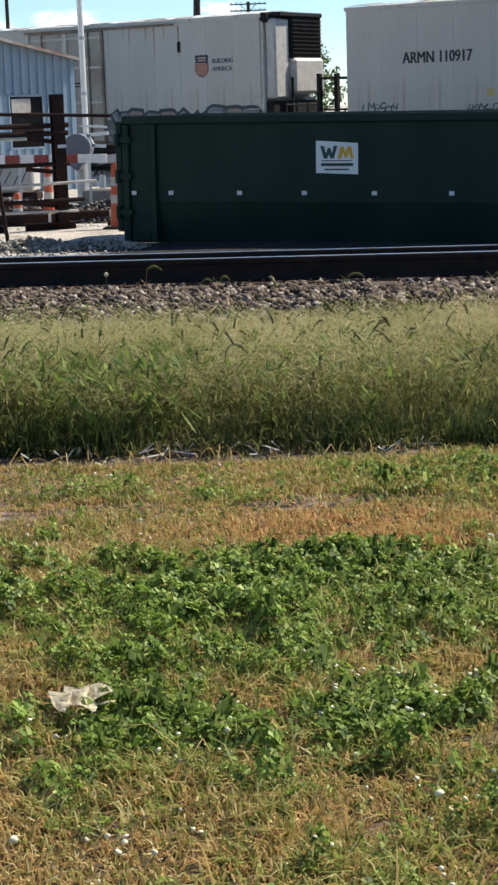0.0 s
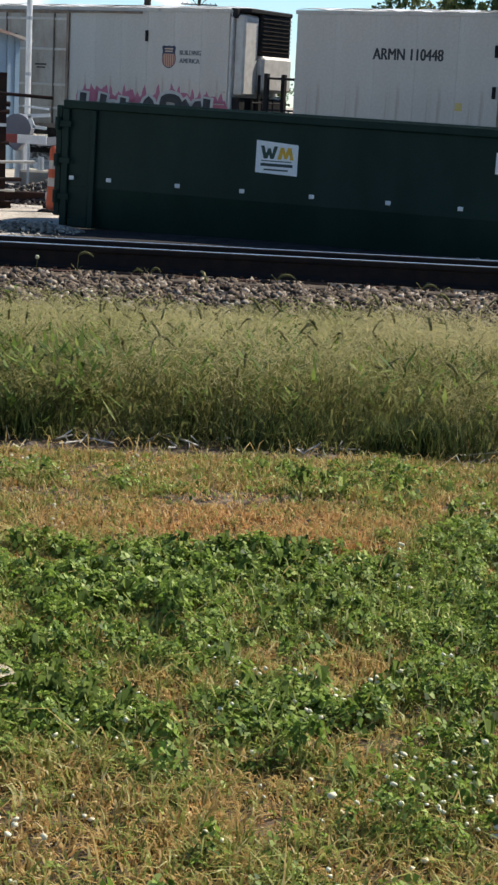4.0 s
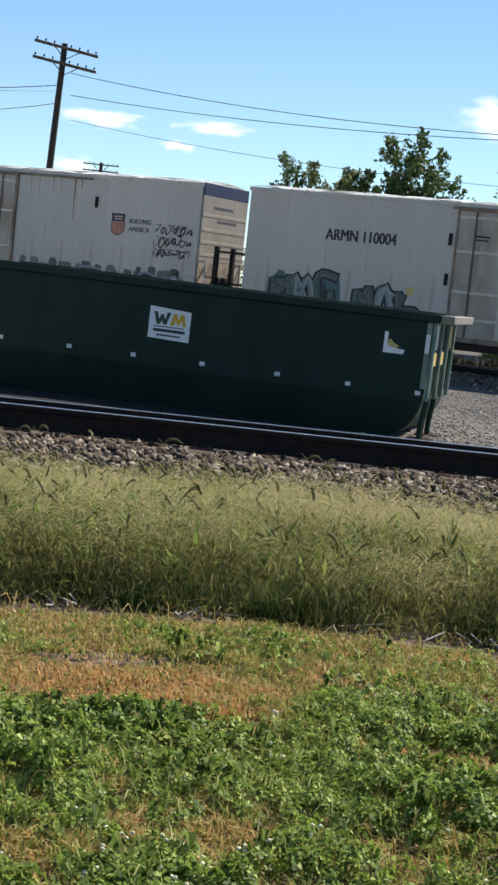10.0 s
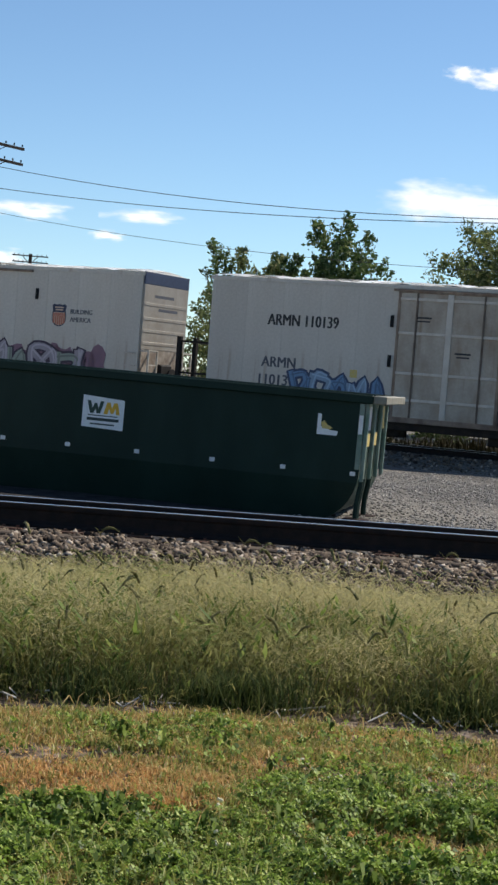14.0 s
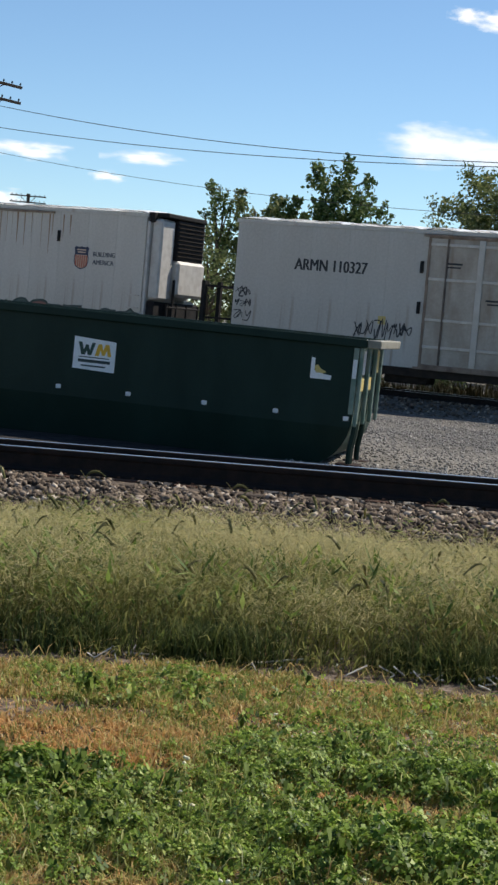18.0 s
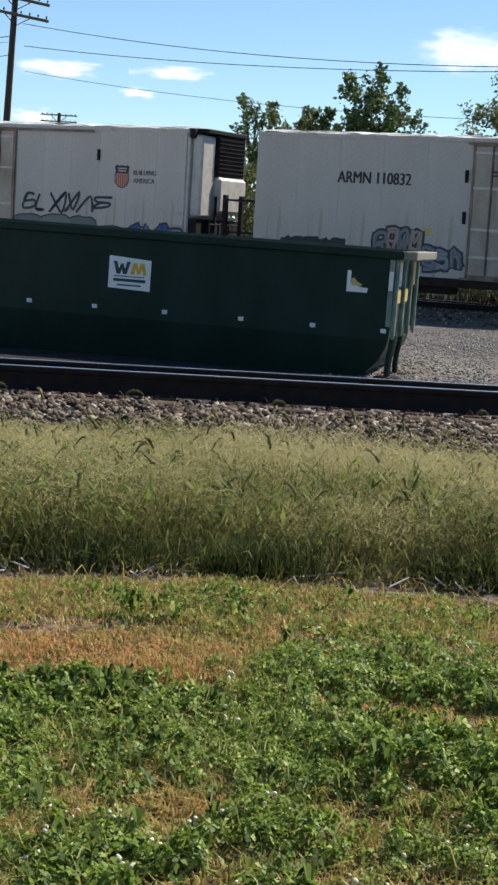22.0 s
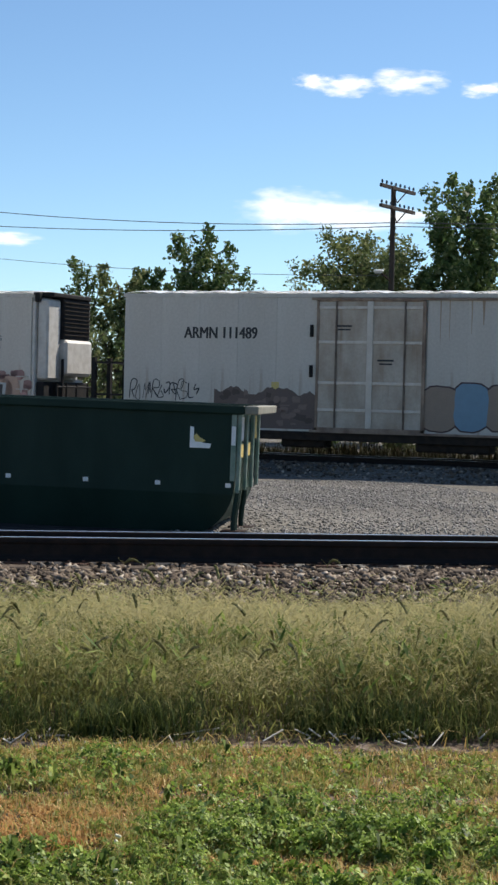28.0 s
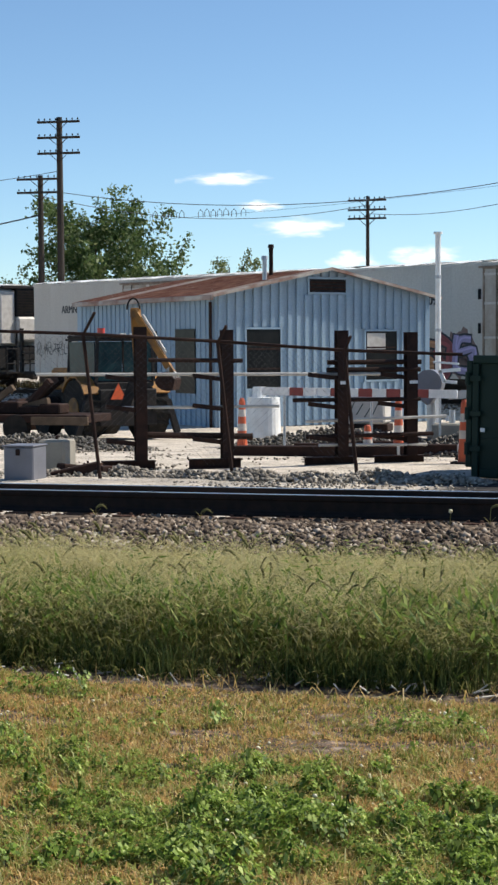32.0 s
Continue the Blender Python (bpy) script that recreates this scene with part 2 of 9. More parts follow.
M["cab_glass"] = mat("cab_glass", (0.018, 0.045, 0.052), 0.2, 0, (0.010, 0.020, 0.026), 3, 0.6, 20, 0.0, spec=0.10)
M["lamp_red"] = mat("lamp_red", (0.6, 0.06, 0.04), 0.4)
M["ballast"] = island_mat("ballast", (0.040, 0.030, 0.024), (0.215, 0.165, 0.122), 0.95, (0.50, 0.425, 0.345))
M["stone_far"] = island_mat("stone_far", (0.062, 0.058, 0.050), (0.185, 0.170, 0.148), 0.95, (0.30, 0.27, 0.23))
M["yard_stone"] = island_mat("yard_stone", (0.13, 0.122, 0.112), (0.29, 0.27, 0.245), 0.95, (0.48, 0.45, 0.40))
M["leaf"] = island_mat("leaf", (0.045, 0.085, 0.026), (0.130, 0.185, 0.060), 0.5, (0.28, 0.31, 0.14), 0.34, spec=0.25)
M["leaf_olive"] = island_mat("leaf_olive", (0.080, 0.110, 0.040), (0.205, 0.235, 0.095), 0.6, (0.35, 0.34, 0.16), 0.38)
M["blade_green"] = island_mat("blade_green", (0.135, 0.165, 0.033), (0.39, 0.405, 0.105), 0.6, (0.68, 0.64, 0.32), 0.44, spec=0.15)
M["blade_dry"] = island_mat("blade_dry", (0.25, 0.155, 0.052), (0.63, 0.46, 0.18), 0.7, (0.92, 0.78, 0.46), 0.42, 2.3, (0.55, 0.38, 0.145), spec=0.15)
M["clover"] = island_mat("clover", (0.034, 0.074, 0.011), (0.285, 0.40, 0.068), 0.5, (0.60, 0.67, 0.23), 0.40, spec=0.18)
M["blade_rust"] = island_mat("blade_rust", (0.39, 0.205, 0.075), (0.73, 0.445, 0.180), 0.75, (0.88, 0.64, 0.33), 0.40)
M["clover_flower"] = island_mat("clover_flower", (0.66, 0.60, 0.40), (0.88, 0.83, 0.62), 0.9)
M["weed_blade"] = island_mat("weed_blade", (0.120, 0.120, 0.036), (0.32, 0.285, 0.105), 0.7, (0.50, 0.43, 0.20), 0.48, 1.7, (0.30, 0.255, 0.105))
M["weed_leaf"] = island_mat("weed_leaf", (0.098, 0.116, 0.033), (0.268, 0.266, 0.088), 0.7, (0.42, 0.375, 0.155), 0.50, 2.1, (0.205, 0.21, 0.065))
M["foxtail"] = island_mat("foxtail", (0.13, 0.125, 0.050), (0.27, 0.245, 0.11), 0.9, (0.46, 0.40, 0.22), 0.35)
# brown and olive darkened to stand for shade behind and below the cars
M["shaded_brush"] = island_mat("shaded_brush", (0.022, 0.022, 0.012), (0.055, 0.050, 0.025), 0.9, (0.085, 0.062, 0.032))
M["end_lip"] = mat("end_lip", (0.24, 0.225, 0.18), 0.7, 0, (0.15, 0.145, 0.11), 6, 0.6)
M["rubble"] = island_mat("rubble", (0.13, 0.115, 0.095), (0.33, 0.295, 0.245), 0.95, (0.50, 0.45, 0.38))
M["ladder_white"] = mat("ladder_white", (0.46, 0.43, 0.38), 0.6, 0, (0.30, 0.25, 0.20), 6, 0.6)
M["end_grime"] = mat("end_grime", (0.17, 0.13, 0.10), 0.8, 0, (0.38, 0.34, 0.29), 3.5, 0.8, 20, 0.1, rust=0.6)
M["dead_leaf"] = mat("dead_leaf", (0.80, 0.72, 0.52), 0.8, 0, (0.55, 0.46, 0.30), 25, 0.6, 80, 0.2)
M["weed_seed"] = island_mat("weed_seed", (0.37, 0.335, 0.150), (0.57, 0.50, 0.26), 0.9, (0.50, 0.41, 0.23), 0.46, 1.1, (0.35, 0.335, 0.140))
M["broad_weed"] = island_mat("broad_weed", (0.060, 0.105, 0.020), (0.20, 0.27, 0.060), 0.55, (0.40, 0.45, 0.14), 0.45, spec=0.12)
# weed green darkened, so the shade at the stand's foot is in the colour
M["foot_shade_grass"] = island_mat("foot_shade_grass", (0.040, 0.058, 0.017), (0.115, 0.145, 0.042), 0.75, (0.22, 0.23, 0.085), 0.30)


def ground_mat():
    """Thatch and bare soil on the lawn, pale gravel in the yard beyond the track."""
    m = bpy.data.materials.new("ground")
    m.use_nodes = True
    N, L = m.node_tree.nodes, m.node_tree.links
    b = N["Principled BSDF"]
    b.inputs["Roughness"].default_value = 0.95
    b.inputs["Specular IOR Level"].default_value = 0.2
    geo = N.new("ShaderNodeNewGeometry")

    def noise_tex(scale, detail=5):
        n = N.new("ShaderNodeTexNoise")
        n.inputs["Scale"].default_value, n.inputs["Detail"].default_value = scale, detail
        L.new(geo.outputs["Position"], n.inputs[0])
        return n.outputs[0]

    def ramp(src, stops):
        r = N.new("ShaderNodeValToRGB")
        e = r.color_ramp.elements
        e[0].position, e[0].color = stops[0][0], (*stops[0][1], 1)
        e[1].position, e[1].color = stops[-1][0], (*stops[-1][1], 1)
        for p, c in stops[1:-1]:
            k = e.new(p)
            k.color = (*c, 1)
        L.new(src, r.inputs[0])
        return r.outputs[0]

    lawn = ramp(noise_tex(9.0), [(0.3, (0.040, 0.032, 0.020)), (0.5, (0.095, 0.070, 0.046)), (0.7, (0.17, 0.128, 0.088))])
    sep = N.new("ShaderNodeSeparateXYZ")
    L.new(geo.outputs["Position"], sep.inputs[0])
    worn = N.new("ShaderNodeMapRange")
    worn.inputs[1].default_value, worn.inputs[2].default_value = 5.45, 5.85
    L.new(sep.outputs["Y"], worn.inputs[0])
    soil = N.new("ShaderNodeMix")
    soil.data_type = "RGBA"
    L.new(worn.outputs[0], soil.inputs[0])
    L.new(lawn, soil.inputs[6])
    L.new(ramp(noise_tex(14.0, 8), [(0.36, (0.045, 0.033, 0.023)), (0.52, (0.135, 0.098, 0.070)), (0.68, (0.30, 0.235, 0.185))]), soil.inputs[7])
    lawn = soil.outputs[2]
    vor = N.new("ShaderNodeTexVoronoi")
    vor.inputs["Scale"].default_value = 16
    L.new(geo.outputs["Position"], vor.inputs[0])
    grav = ramp(vor.outputs["Color"], [(0.1, (0.08, 0.075, 0.066)), (0.5, (0.165, 0.155, 0.14)), (0.9, (0.28, 0.26, 0.235))])
    big = ramp(noise_tex(0.22), [(0.35, (0.62, 0.60, 0.58)), (0.6, (1.0, 0.97, 0.92))])
    mul = N.new("ShaderNodeMix")
    mul.data_type, mul.blend_type = "RGBA", "MULTIPLY"
    mul.inputs[0].default_value = 1.0
    L.new(grav, mul.inputs[6])
    L.new(big, mul.inputs[7])
    # pale crusher sand on the western part of the yard
    west = N.new("ShaderNodeMapRange")
    west.inputs[1].default_value, west.inputs[2].default_value = -2.6, -3.9
    L.new(sep.outputs["X"], west.inputs[0])
    sand = N.new("ShaderNodeMix")
    sand.data_type = "RGBA"
    L.new(west.outputs[0], sand.inputs[0])
    L.new(mul.outputs[2], sand.inputs[6])
    grit = N.new("ShaderNodeMix")
    grit.data_type, grit.blend_type = "RGBA", "MULTIPLY"
    grit.inputs[0].default_value = 1.0
    L.new(ramp(noise_tex(1.6, 8), [(0.35, (0.42, 0.375, 0.315)), (0.6, (0.66, 0.59, 0.50))]), grit.inputs[6])
    L.new(ramp(noise_tex(26.0, 6), [(0.36, (0.55, 0.53, 0.50)), (0.58, (1.0, 1.0, 1.0))]), grit.inputs[7])
    L.new(grit.outputs[2], sand.inputs[7])
    # the container's shadow on the ground before it, painted in as near-black colour
    def band(axis, lo, hi):
        b_ = N.new("ShaderNodeMapRange")
        b_.inputs[1].default_value, b_.inputs[2].default_value = lo, hi
        L.new(sep.outputs[axis], b_.inputs[0])
        return b_.outputs[0]

    def times(p, q):
        k_ = N.new("ShaderNodeMath")
        k_.operation = "MULTIPLY"
        L.new(p, k_.inputs[0])
        L.new(q, k_.inputs[1])
        return k_.outputs[0]
    dump_shade = N.new("ShaderNodeMix")
    dump_shade.data_type = "RGBA"
    L.new(times(times(band("X", -4.3, -3.5), band("X", 2.4, 1.6)), band("Y", 24.4, 23.9)), dump_shade.inputs[0])
    L.new(sand.outputs[2], dump_shade.inputs[6])
    L.new(ramp(noise_tex(6.0, 8), [(0.35, (0.016, 0.015, 0.016)), (0.65, (0.050, 0.046, 0.044))]), dump_shade.inputs[7])
    step = N.new("ShaderNodeMapRange")
    step.inputs[1].default_value, step.inputs[2].default_value = 11.6, 13.0
    L.new(sep.outputs["Y"], step.inputs[0])
    mix = N.new("ShaderNodeMix")
    mix.data_type = "RGBA"
    L.new(step.outputs[0], mix.inputs[0])
    L.new(lawn, mix.inputs[6])
    L.new(dump_shade.outputs[2], mix.inputs[7])
    L.new(mix.outputs[2], b.inputs["Base Color"])
    bp = N.new("ShaderNodeBump")
    bp.inputs["Strength"].default_value, bp.inputs["Distance"].default_value = 0.6, 0.03
    L.new(noise_tex(30), bp.inputs["Height"])
    L.new(bp.outputs[0], b.inputs["Normal"])
    return m


M["ground"] = ground_mat()


# ---- mesh helpers ----
def box(bm, x0, x1, y0, y1, z0, z1, bevel=0.0):
    """A box into bm, its edges cut by bevel."""
    r = bmesh.ops.create_cube(bm, size=1.0)
    vs = r["verts"]
    bmesh.ops.scale(bm, vec=(x1 - x0, y1 - y0, z1 - z0), verts=vs)
    bmesh.ops.translate(bm, vec=((x0 + x1) / 2, (y0 + y1) / 2, (z0 + z1) / 2), verts=vs)
    if bevel:
        es = list({e for v in vs for e in v.link_edges})
        bmesh.ops.bevel(bm, geom=es, offset=bevel, segments=1, affect="EDGES")


def rod(bm, a, b, r, seg=8, r2=None):
    """A round bar from a to b."""
    a, b = Vector(a), Vector(b)
    d = b - a
    m = Matrix.Translation((a + b) / 2) @ d.to_track_quat("Z", "Y").to_matrix().to_4x4()
    bmesh.ops.create_cone(bm, cap_ends=True, segments=seg, radius1=r, radius2=r if r2 is None else r2, depth=d.length, matrix=m)


def tube(bm, pts, radii, seg=8):
    """A bent round bar through points that lie in one upright plane, its radius given at each."""
    rings = []
    for k, p in enumerate(pts):
        p = Vector(p)
        d = (Vector(pts[min(k + 1, len(pts) - 1)]) - Vector(pts[max(k - 1, 0)])).normalized()
        u = d.cross(Vector((0, 1, 0))).normalized()
        v = d.cross(u).normalized()
        rings.append([bm.verts.new(p + radii[k] * (math.cos(2 * math.pi * j / seg) * u + math.sin(2 * math.pi * j / seg) * v)) for j in range(seg)])
    for a, b in zip(rings, rings[1:]):
        for j in range(seg):
            bm.faces.new((a[j], a[(j + 1) % seg], b[(j + 1) % seg], b[j]))
    bm.faces.new(rings[0][::-1])
    bm.faces.new(rings[-1])


def bar(bm, a, b, w, h, bevel=0.0):
    """A square bar from a to b, w wide and h high."""
    a, b = Vector(a), Vector(b)
    d = b - a
    m = Matrix.Translation((a + b) / 2) @ d.to_track_quat("X", "Z").to_matrix().to_4x4()
    r = bmesh.ops.create_cube(bm, size=1.0)
    bmesh.ops.scale(bm, vec=(d.length, w, h), verts=r["verts"])
    if bevel:
        bmesh.ops.bevel(bm, geom=list({e for v in r["verts"] for e in v.link_edges}), offset=bevel, segments=1, affect="EDGES")
    vs = r["verts"] if not bevel else None
    if vs:
        bmesh.ops.transform(bm, matrix=m, verts=vs)
    else:
        last = [v for v in bm.verts if v.is_valid and not v.tag]
        bmesh.ops.transform(bm, matrix=m, verts=last)
    for v in bm.verts:
        v.tag = True


def plate(bm, pts, thick, axis=1):
    """A flat plate from an outline in x, z (axis 1) with its face at y = 0 and its back at y = thick."""
    front = [bm.verts.new((p[0], 0.0, p[1])) for p in pts]
    back = [bm.verts.new((p[0], thick, p[1])) for p in pts]
    n = len(pts)
    bm.faces.new(front)
    bm.faces.new(back[::-1])
    for i in range(n):
        j = (i + 1) % n
        bm.faces.new((front[j], front[i], back[i], back[j]))


def mesh_of(name, bm, material, smooth=False):
    me = bpy.data.meshes.new(name)
    bmesh.ops.recalc_face_normals(bm, faces=bm.faces)
    bm.to_mesh(me)
    bm.free()
    me.materials.append(material)
    if smooth:
        me.shade_smooth()
    return me


def part(name, bm, material, parent=None, label="", m=None, smooth=False):
    """Link a bmesh as one mesh object under a thing or a part."""
    ob = new(name, mesh_of(name, bm, material, smooth))
    ob.parent = parent
    if m is not None:
        ob.matrix_basis = m
    if label:
        ob["label"] = label
    return ob


def piece(name, me, parent, m=None, label=""):
    ob = new(name, me)
    ob.parent = parent
    if m is not None:
        ob.matrix_basis = m
    if label:
        ob["label"] = label
    return ob


def thing(name, label, category, m=None, group="", kind=""):
    ob = new(name)
    ob.empty_display_size = 0.2
    if m is not None:
        ob.matrix_basis = m
    return tagged(ob, label, category, group, kind)


def raw(name, verts, faces, material, label="", category="", kind="stuff"):
    """Joined small pieces from arrays: verts n x 3, faces k x 3 or k x 4."""
    verts, faces = np.asarray(verts, dtype=np.float32), np.asarray(faces, dtype=np.int32)
    me = bpy.data.meshes.new(name)
    me.vertices.add(len(verts))
    me.vertices.foreach_set("co", verts.ravel())
    k = faces.shape[1]
    me.loops.add(faces.size)
    me.loops.foreach_set("vertex_index", faces.ravel())
    me.polygons.add(len(faces))
    me.polygons.foreach_set("loop_start", np.arange(0, faces.size, k, dtype=np.int32))
    me.update(calc_edges=True)
    me.validate()
    me.materials.append(material)
    return tagged(new(name, me), label, category, "", kind)


def text_mesh(body, size, material, width=None):
    """Lettering as a mesh in x, z that faces -y, its lower left corner at the origin."""
    cu = bpy.data.curves.new("lettering", "FONT")
    cu.body, cu.size, cu.extrude, cu.resolution_u = body, size, 0.004, 3
    ob = bpy.data.objects.new("lettering", cu)
    scene.collection.objects.link(ob)
    dg = bpy.context.evaluated_depsgraph_get()
    me = bpy.data.meshes.new_from_object(ob.evaluated_get(dg))
    bpy.data.objects.remove(ob)
    co = np.empty(len(me.vertices) * 3, dtype=np.float32)
    me.vertices.foreach_get("co", co)
    co = co.reshape(-1, 3)
    w = co[:, 0].max() - co[:, 0].min()
    k = (width / w) if width else 1.0
    out = np.stack([(co[:, 0] - co[:, 0].min()) * k, -co[:, 2], co[:, 1]], 1)
    me.vertices.foreach_set("co", out.ravel())
    bm = bmesh.new()
    bm.from_mesh(me)
    copy = bmesh.ops.duplicate(bm, geom=bm.verts[:] + bm.edges[:] + bm.faces[:])
    bmesh.ops.translate(bm, vec=(0.06 * size, -0.0012, 0), verts=[g for g in copy["geom"] if isinstance(g, bmesh.types.BMVert)])
    bm.to_mesh(me)
    bm.free()
    me.materials.clear()
    me.materials.append(material)
    return me

# ---- the lie of the land ----
NEAR_RAIL_Y, FAR_RAIL_Y = 14.63, 16.07
NEAR_TOP, FAR_TOP = 0.134, 0.067
RAIL_H = 0.200
TRAIN_AT = Vector((0.0, 54.694, 0.0))
TRAIN_ANGLE = -29.124
TRAIN_DIR = Vector((math.cos(radians(TRAIN_ANGLE)), math.sin(radians(TRAIN_ANGLE)), 0))
TRAIN_BACK = Vector((-TRAIN_DIR.y, TRAIN_DIR.x, 0))
TRAIN_RAIL = -0.45


def ramp_z(v, xs, zs):
    return np.interp(v, xs, zs)


def ground_z(x, y):
    x, y = np.asarray(x, dtype=float), np.asarray(y, dtype=float)
    z = ramp_z(y, [-50, 7.0, 7.6, 11.8, 12.6, 13.5, 16.9, 18.6, 27.0, 45.0, 400.0], [0.0, 0.0, -0.03, -0.20, -0.20, -0.105, -0.135, -0.43, -0.43, -0.92, -0.92])
    d = (x - TRAIN_AT.x) * TRAIN_BACK.x + (y - TRAIN_AT.y) * TRAIN_BACK.y
    bank = ramp_z(d, [-2.6, -0.8, 3.6, 5.2], [0.0, 1.0, 1.0, 0.0])
    return z * (1 - bank) + bank * (TRAIN_RAIL - 0.19) + 0.0


def build_ground():
    xs = np.concatenate([[-900, -400, -200, -120, -80], np.arange(-60, 60.1, 1.0), [80, 120, 200, 400, 900]])
    ys = np.concatenate([[-300, -100, -40, -10], np.arange(-4, 7, 0.5), np.arange(7, 20, 0.2), np.arange(20, 80, 1.0), [90, 110, 150, 250, 500, 1500, 3000]])
    X, Y = np.meshgrid(xs, ys)
    Z = ground_z(X, Y)
    near = (Y < 12)
    Z = Z + np.where(near, 0.02 * np.sin(X * 1.7 + 1) * np.sin(Y * 1.3), 0) + np.where((Y > 18.5) & (Y < 80), 0.03 * np.sin(X * 0.9) * np.sin(Y * 0.7 + 2), 0)
    nx, ny = len(xs), len(ys)
    V = np.stack([X, Y, Z], -1).reshape(-1, 3)
    i = np.arange(nx * ny).reshape(ny, nx)
    Fq = np.stack([i[:-1, :-1], i[:-1, 1:], i[1:, 1:], i[1:, :-1]], -1).reshape(-1, 4)
    ob = raw("ground", V, Fq, M["ground"], "lawn, railway bank and pale gravel yard", "ground", "structure")
    ob.data.shade_smooth()


build_ground()


def rail_mesh(name, length):
    """A heavy rail on its plates, on the x axis; head on top at z = RAIL_H."""
    half = [(0.078, 0.0), (0.078, 0.014), (0.030, 0.030), (0.011, 0.052), (0.011, 0.138), (0.018, 0.150), (0.037, 0.157), (0.037, 0.190), (0.030, 0.1985)]
    outline = [(-a, b) for a, b in half] + [(a, b) for a, b in half[::-1]]
    bm = bmesh.new()
    a = [bm.verts.new((-length / 2, p, q)) for p, q in outline]
    b = [bm.verts.new((length / 2, p, q)) for p, q in outline]
    n = len(outline)
    for k in range(n):
        bm.faces.new((a[k], a[(k + 1) % n], b[(k + 1) % n], b[k]))
    bm.faces.new(a)
    bm.faces.new(b[::-1])
    return mesh_of(name, bm, M["rail_side"])


def build_track(name, label, m, top_a, top_b, rail_gap, length, step, plates=True):
    track = thing(name, label, "railway track", m, kind="structure")
    rail = rail_mesh("rail", length)
    bm = bmesh.new()
    box(bm, -length / 2, length / 2, -0.029, 0.029, RAIL_H - 0.0025, RAIL_H + 0.0008)
    shine = mesh_of("running_surface", bm, M["rail_top"])
    for k, (y, top) in enumerate(((0.0, top_a), (rail_gap, top_b))):
        r = piece("rail", rail, track, pose(0, y, top - RAIL_H), "rusty steel rail with a polished head")
        piece("running_surface", shine, r)
    tilt = math.degrees(math.atan2(top_b - top_a, rail_gap))
    bm = bmesh.new()
    box(bm, -0.115, 0.115, -0.55, rail_gap + 0.55, -0.17, 0.0, 0.012)
    tie = mesh_of("tie", bm, M["tie"])
    bm = bmesh.new()
    box(bm, -0.10, 0.10, -0.17, 0.17, 0.0, 0.018, 0.004)
    for sx, sy in ((-0.06, -0.095), (0.06, 0.095), (0.06, -0.095), (-0.06, 0.095)):
        box(bm, sx - 0.012, sx + 0.012, sy - 0.02, sy + 0.02, 0.018, 0.04)
    tp = mesh_of("tie_plate", bm, M["tie_plate"])
    rng = random.Random(4)
    n = int(length / step)
    for k in range(n):
        x = (k - n / 2) * step + rng.uniform(-0.03, 0.03)
        if abs(x) > 32:
            continue
        t = piece("tie", tie, track, pose(x, rng.uniform(-0.06, 0.06), top_a - RAIL_H - 0.028, tilt, 0, rng.uniform(-1.5, 1.5)))
        if plates and abs(x) < 10:
            piece("tie_plate", tp, t, pose(0, 0.0, 0.0))
    return track


build_track("near_track", "railway track with rusty rails on wooden ties", pose(0, NEAR_RAIL_Y, 0), NEAR_TOP, FAR_TOP, 1.44, 240, 0.54)

# ---- the roll-off container ----
REFLECTORS = [(x, 0.72) for x in (0.17, 0.70, 1.71, 2.64, 3.62, 4.67, 5.64, 6.58)]
SIGN, STICKER = (2.81, 0.99), (6.05, 1.20)


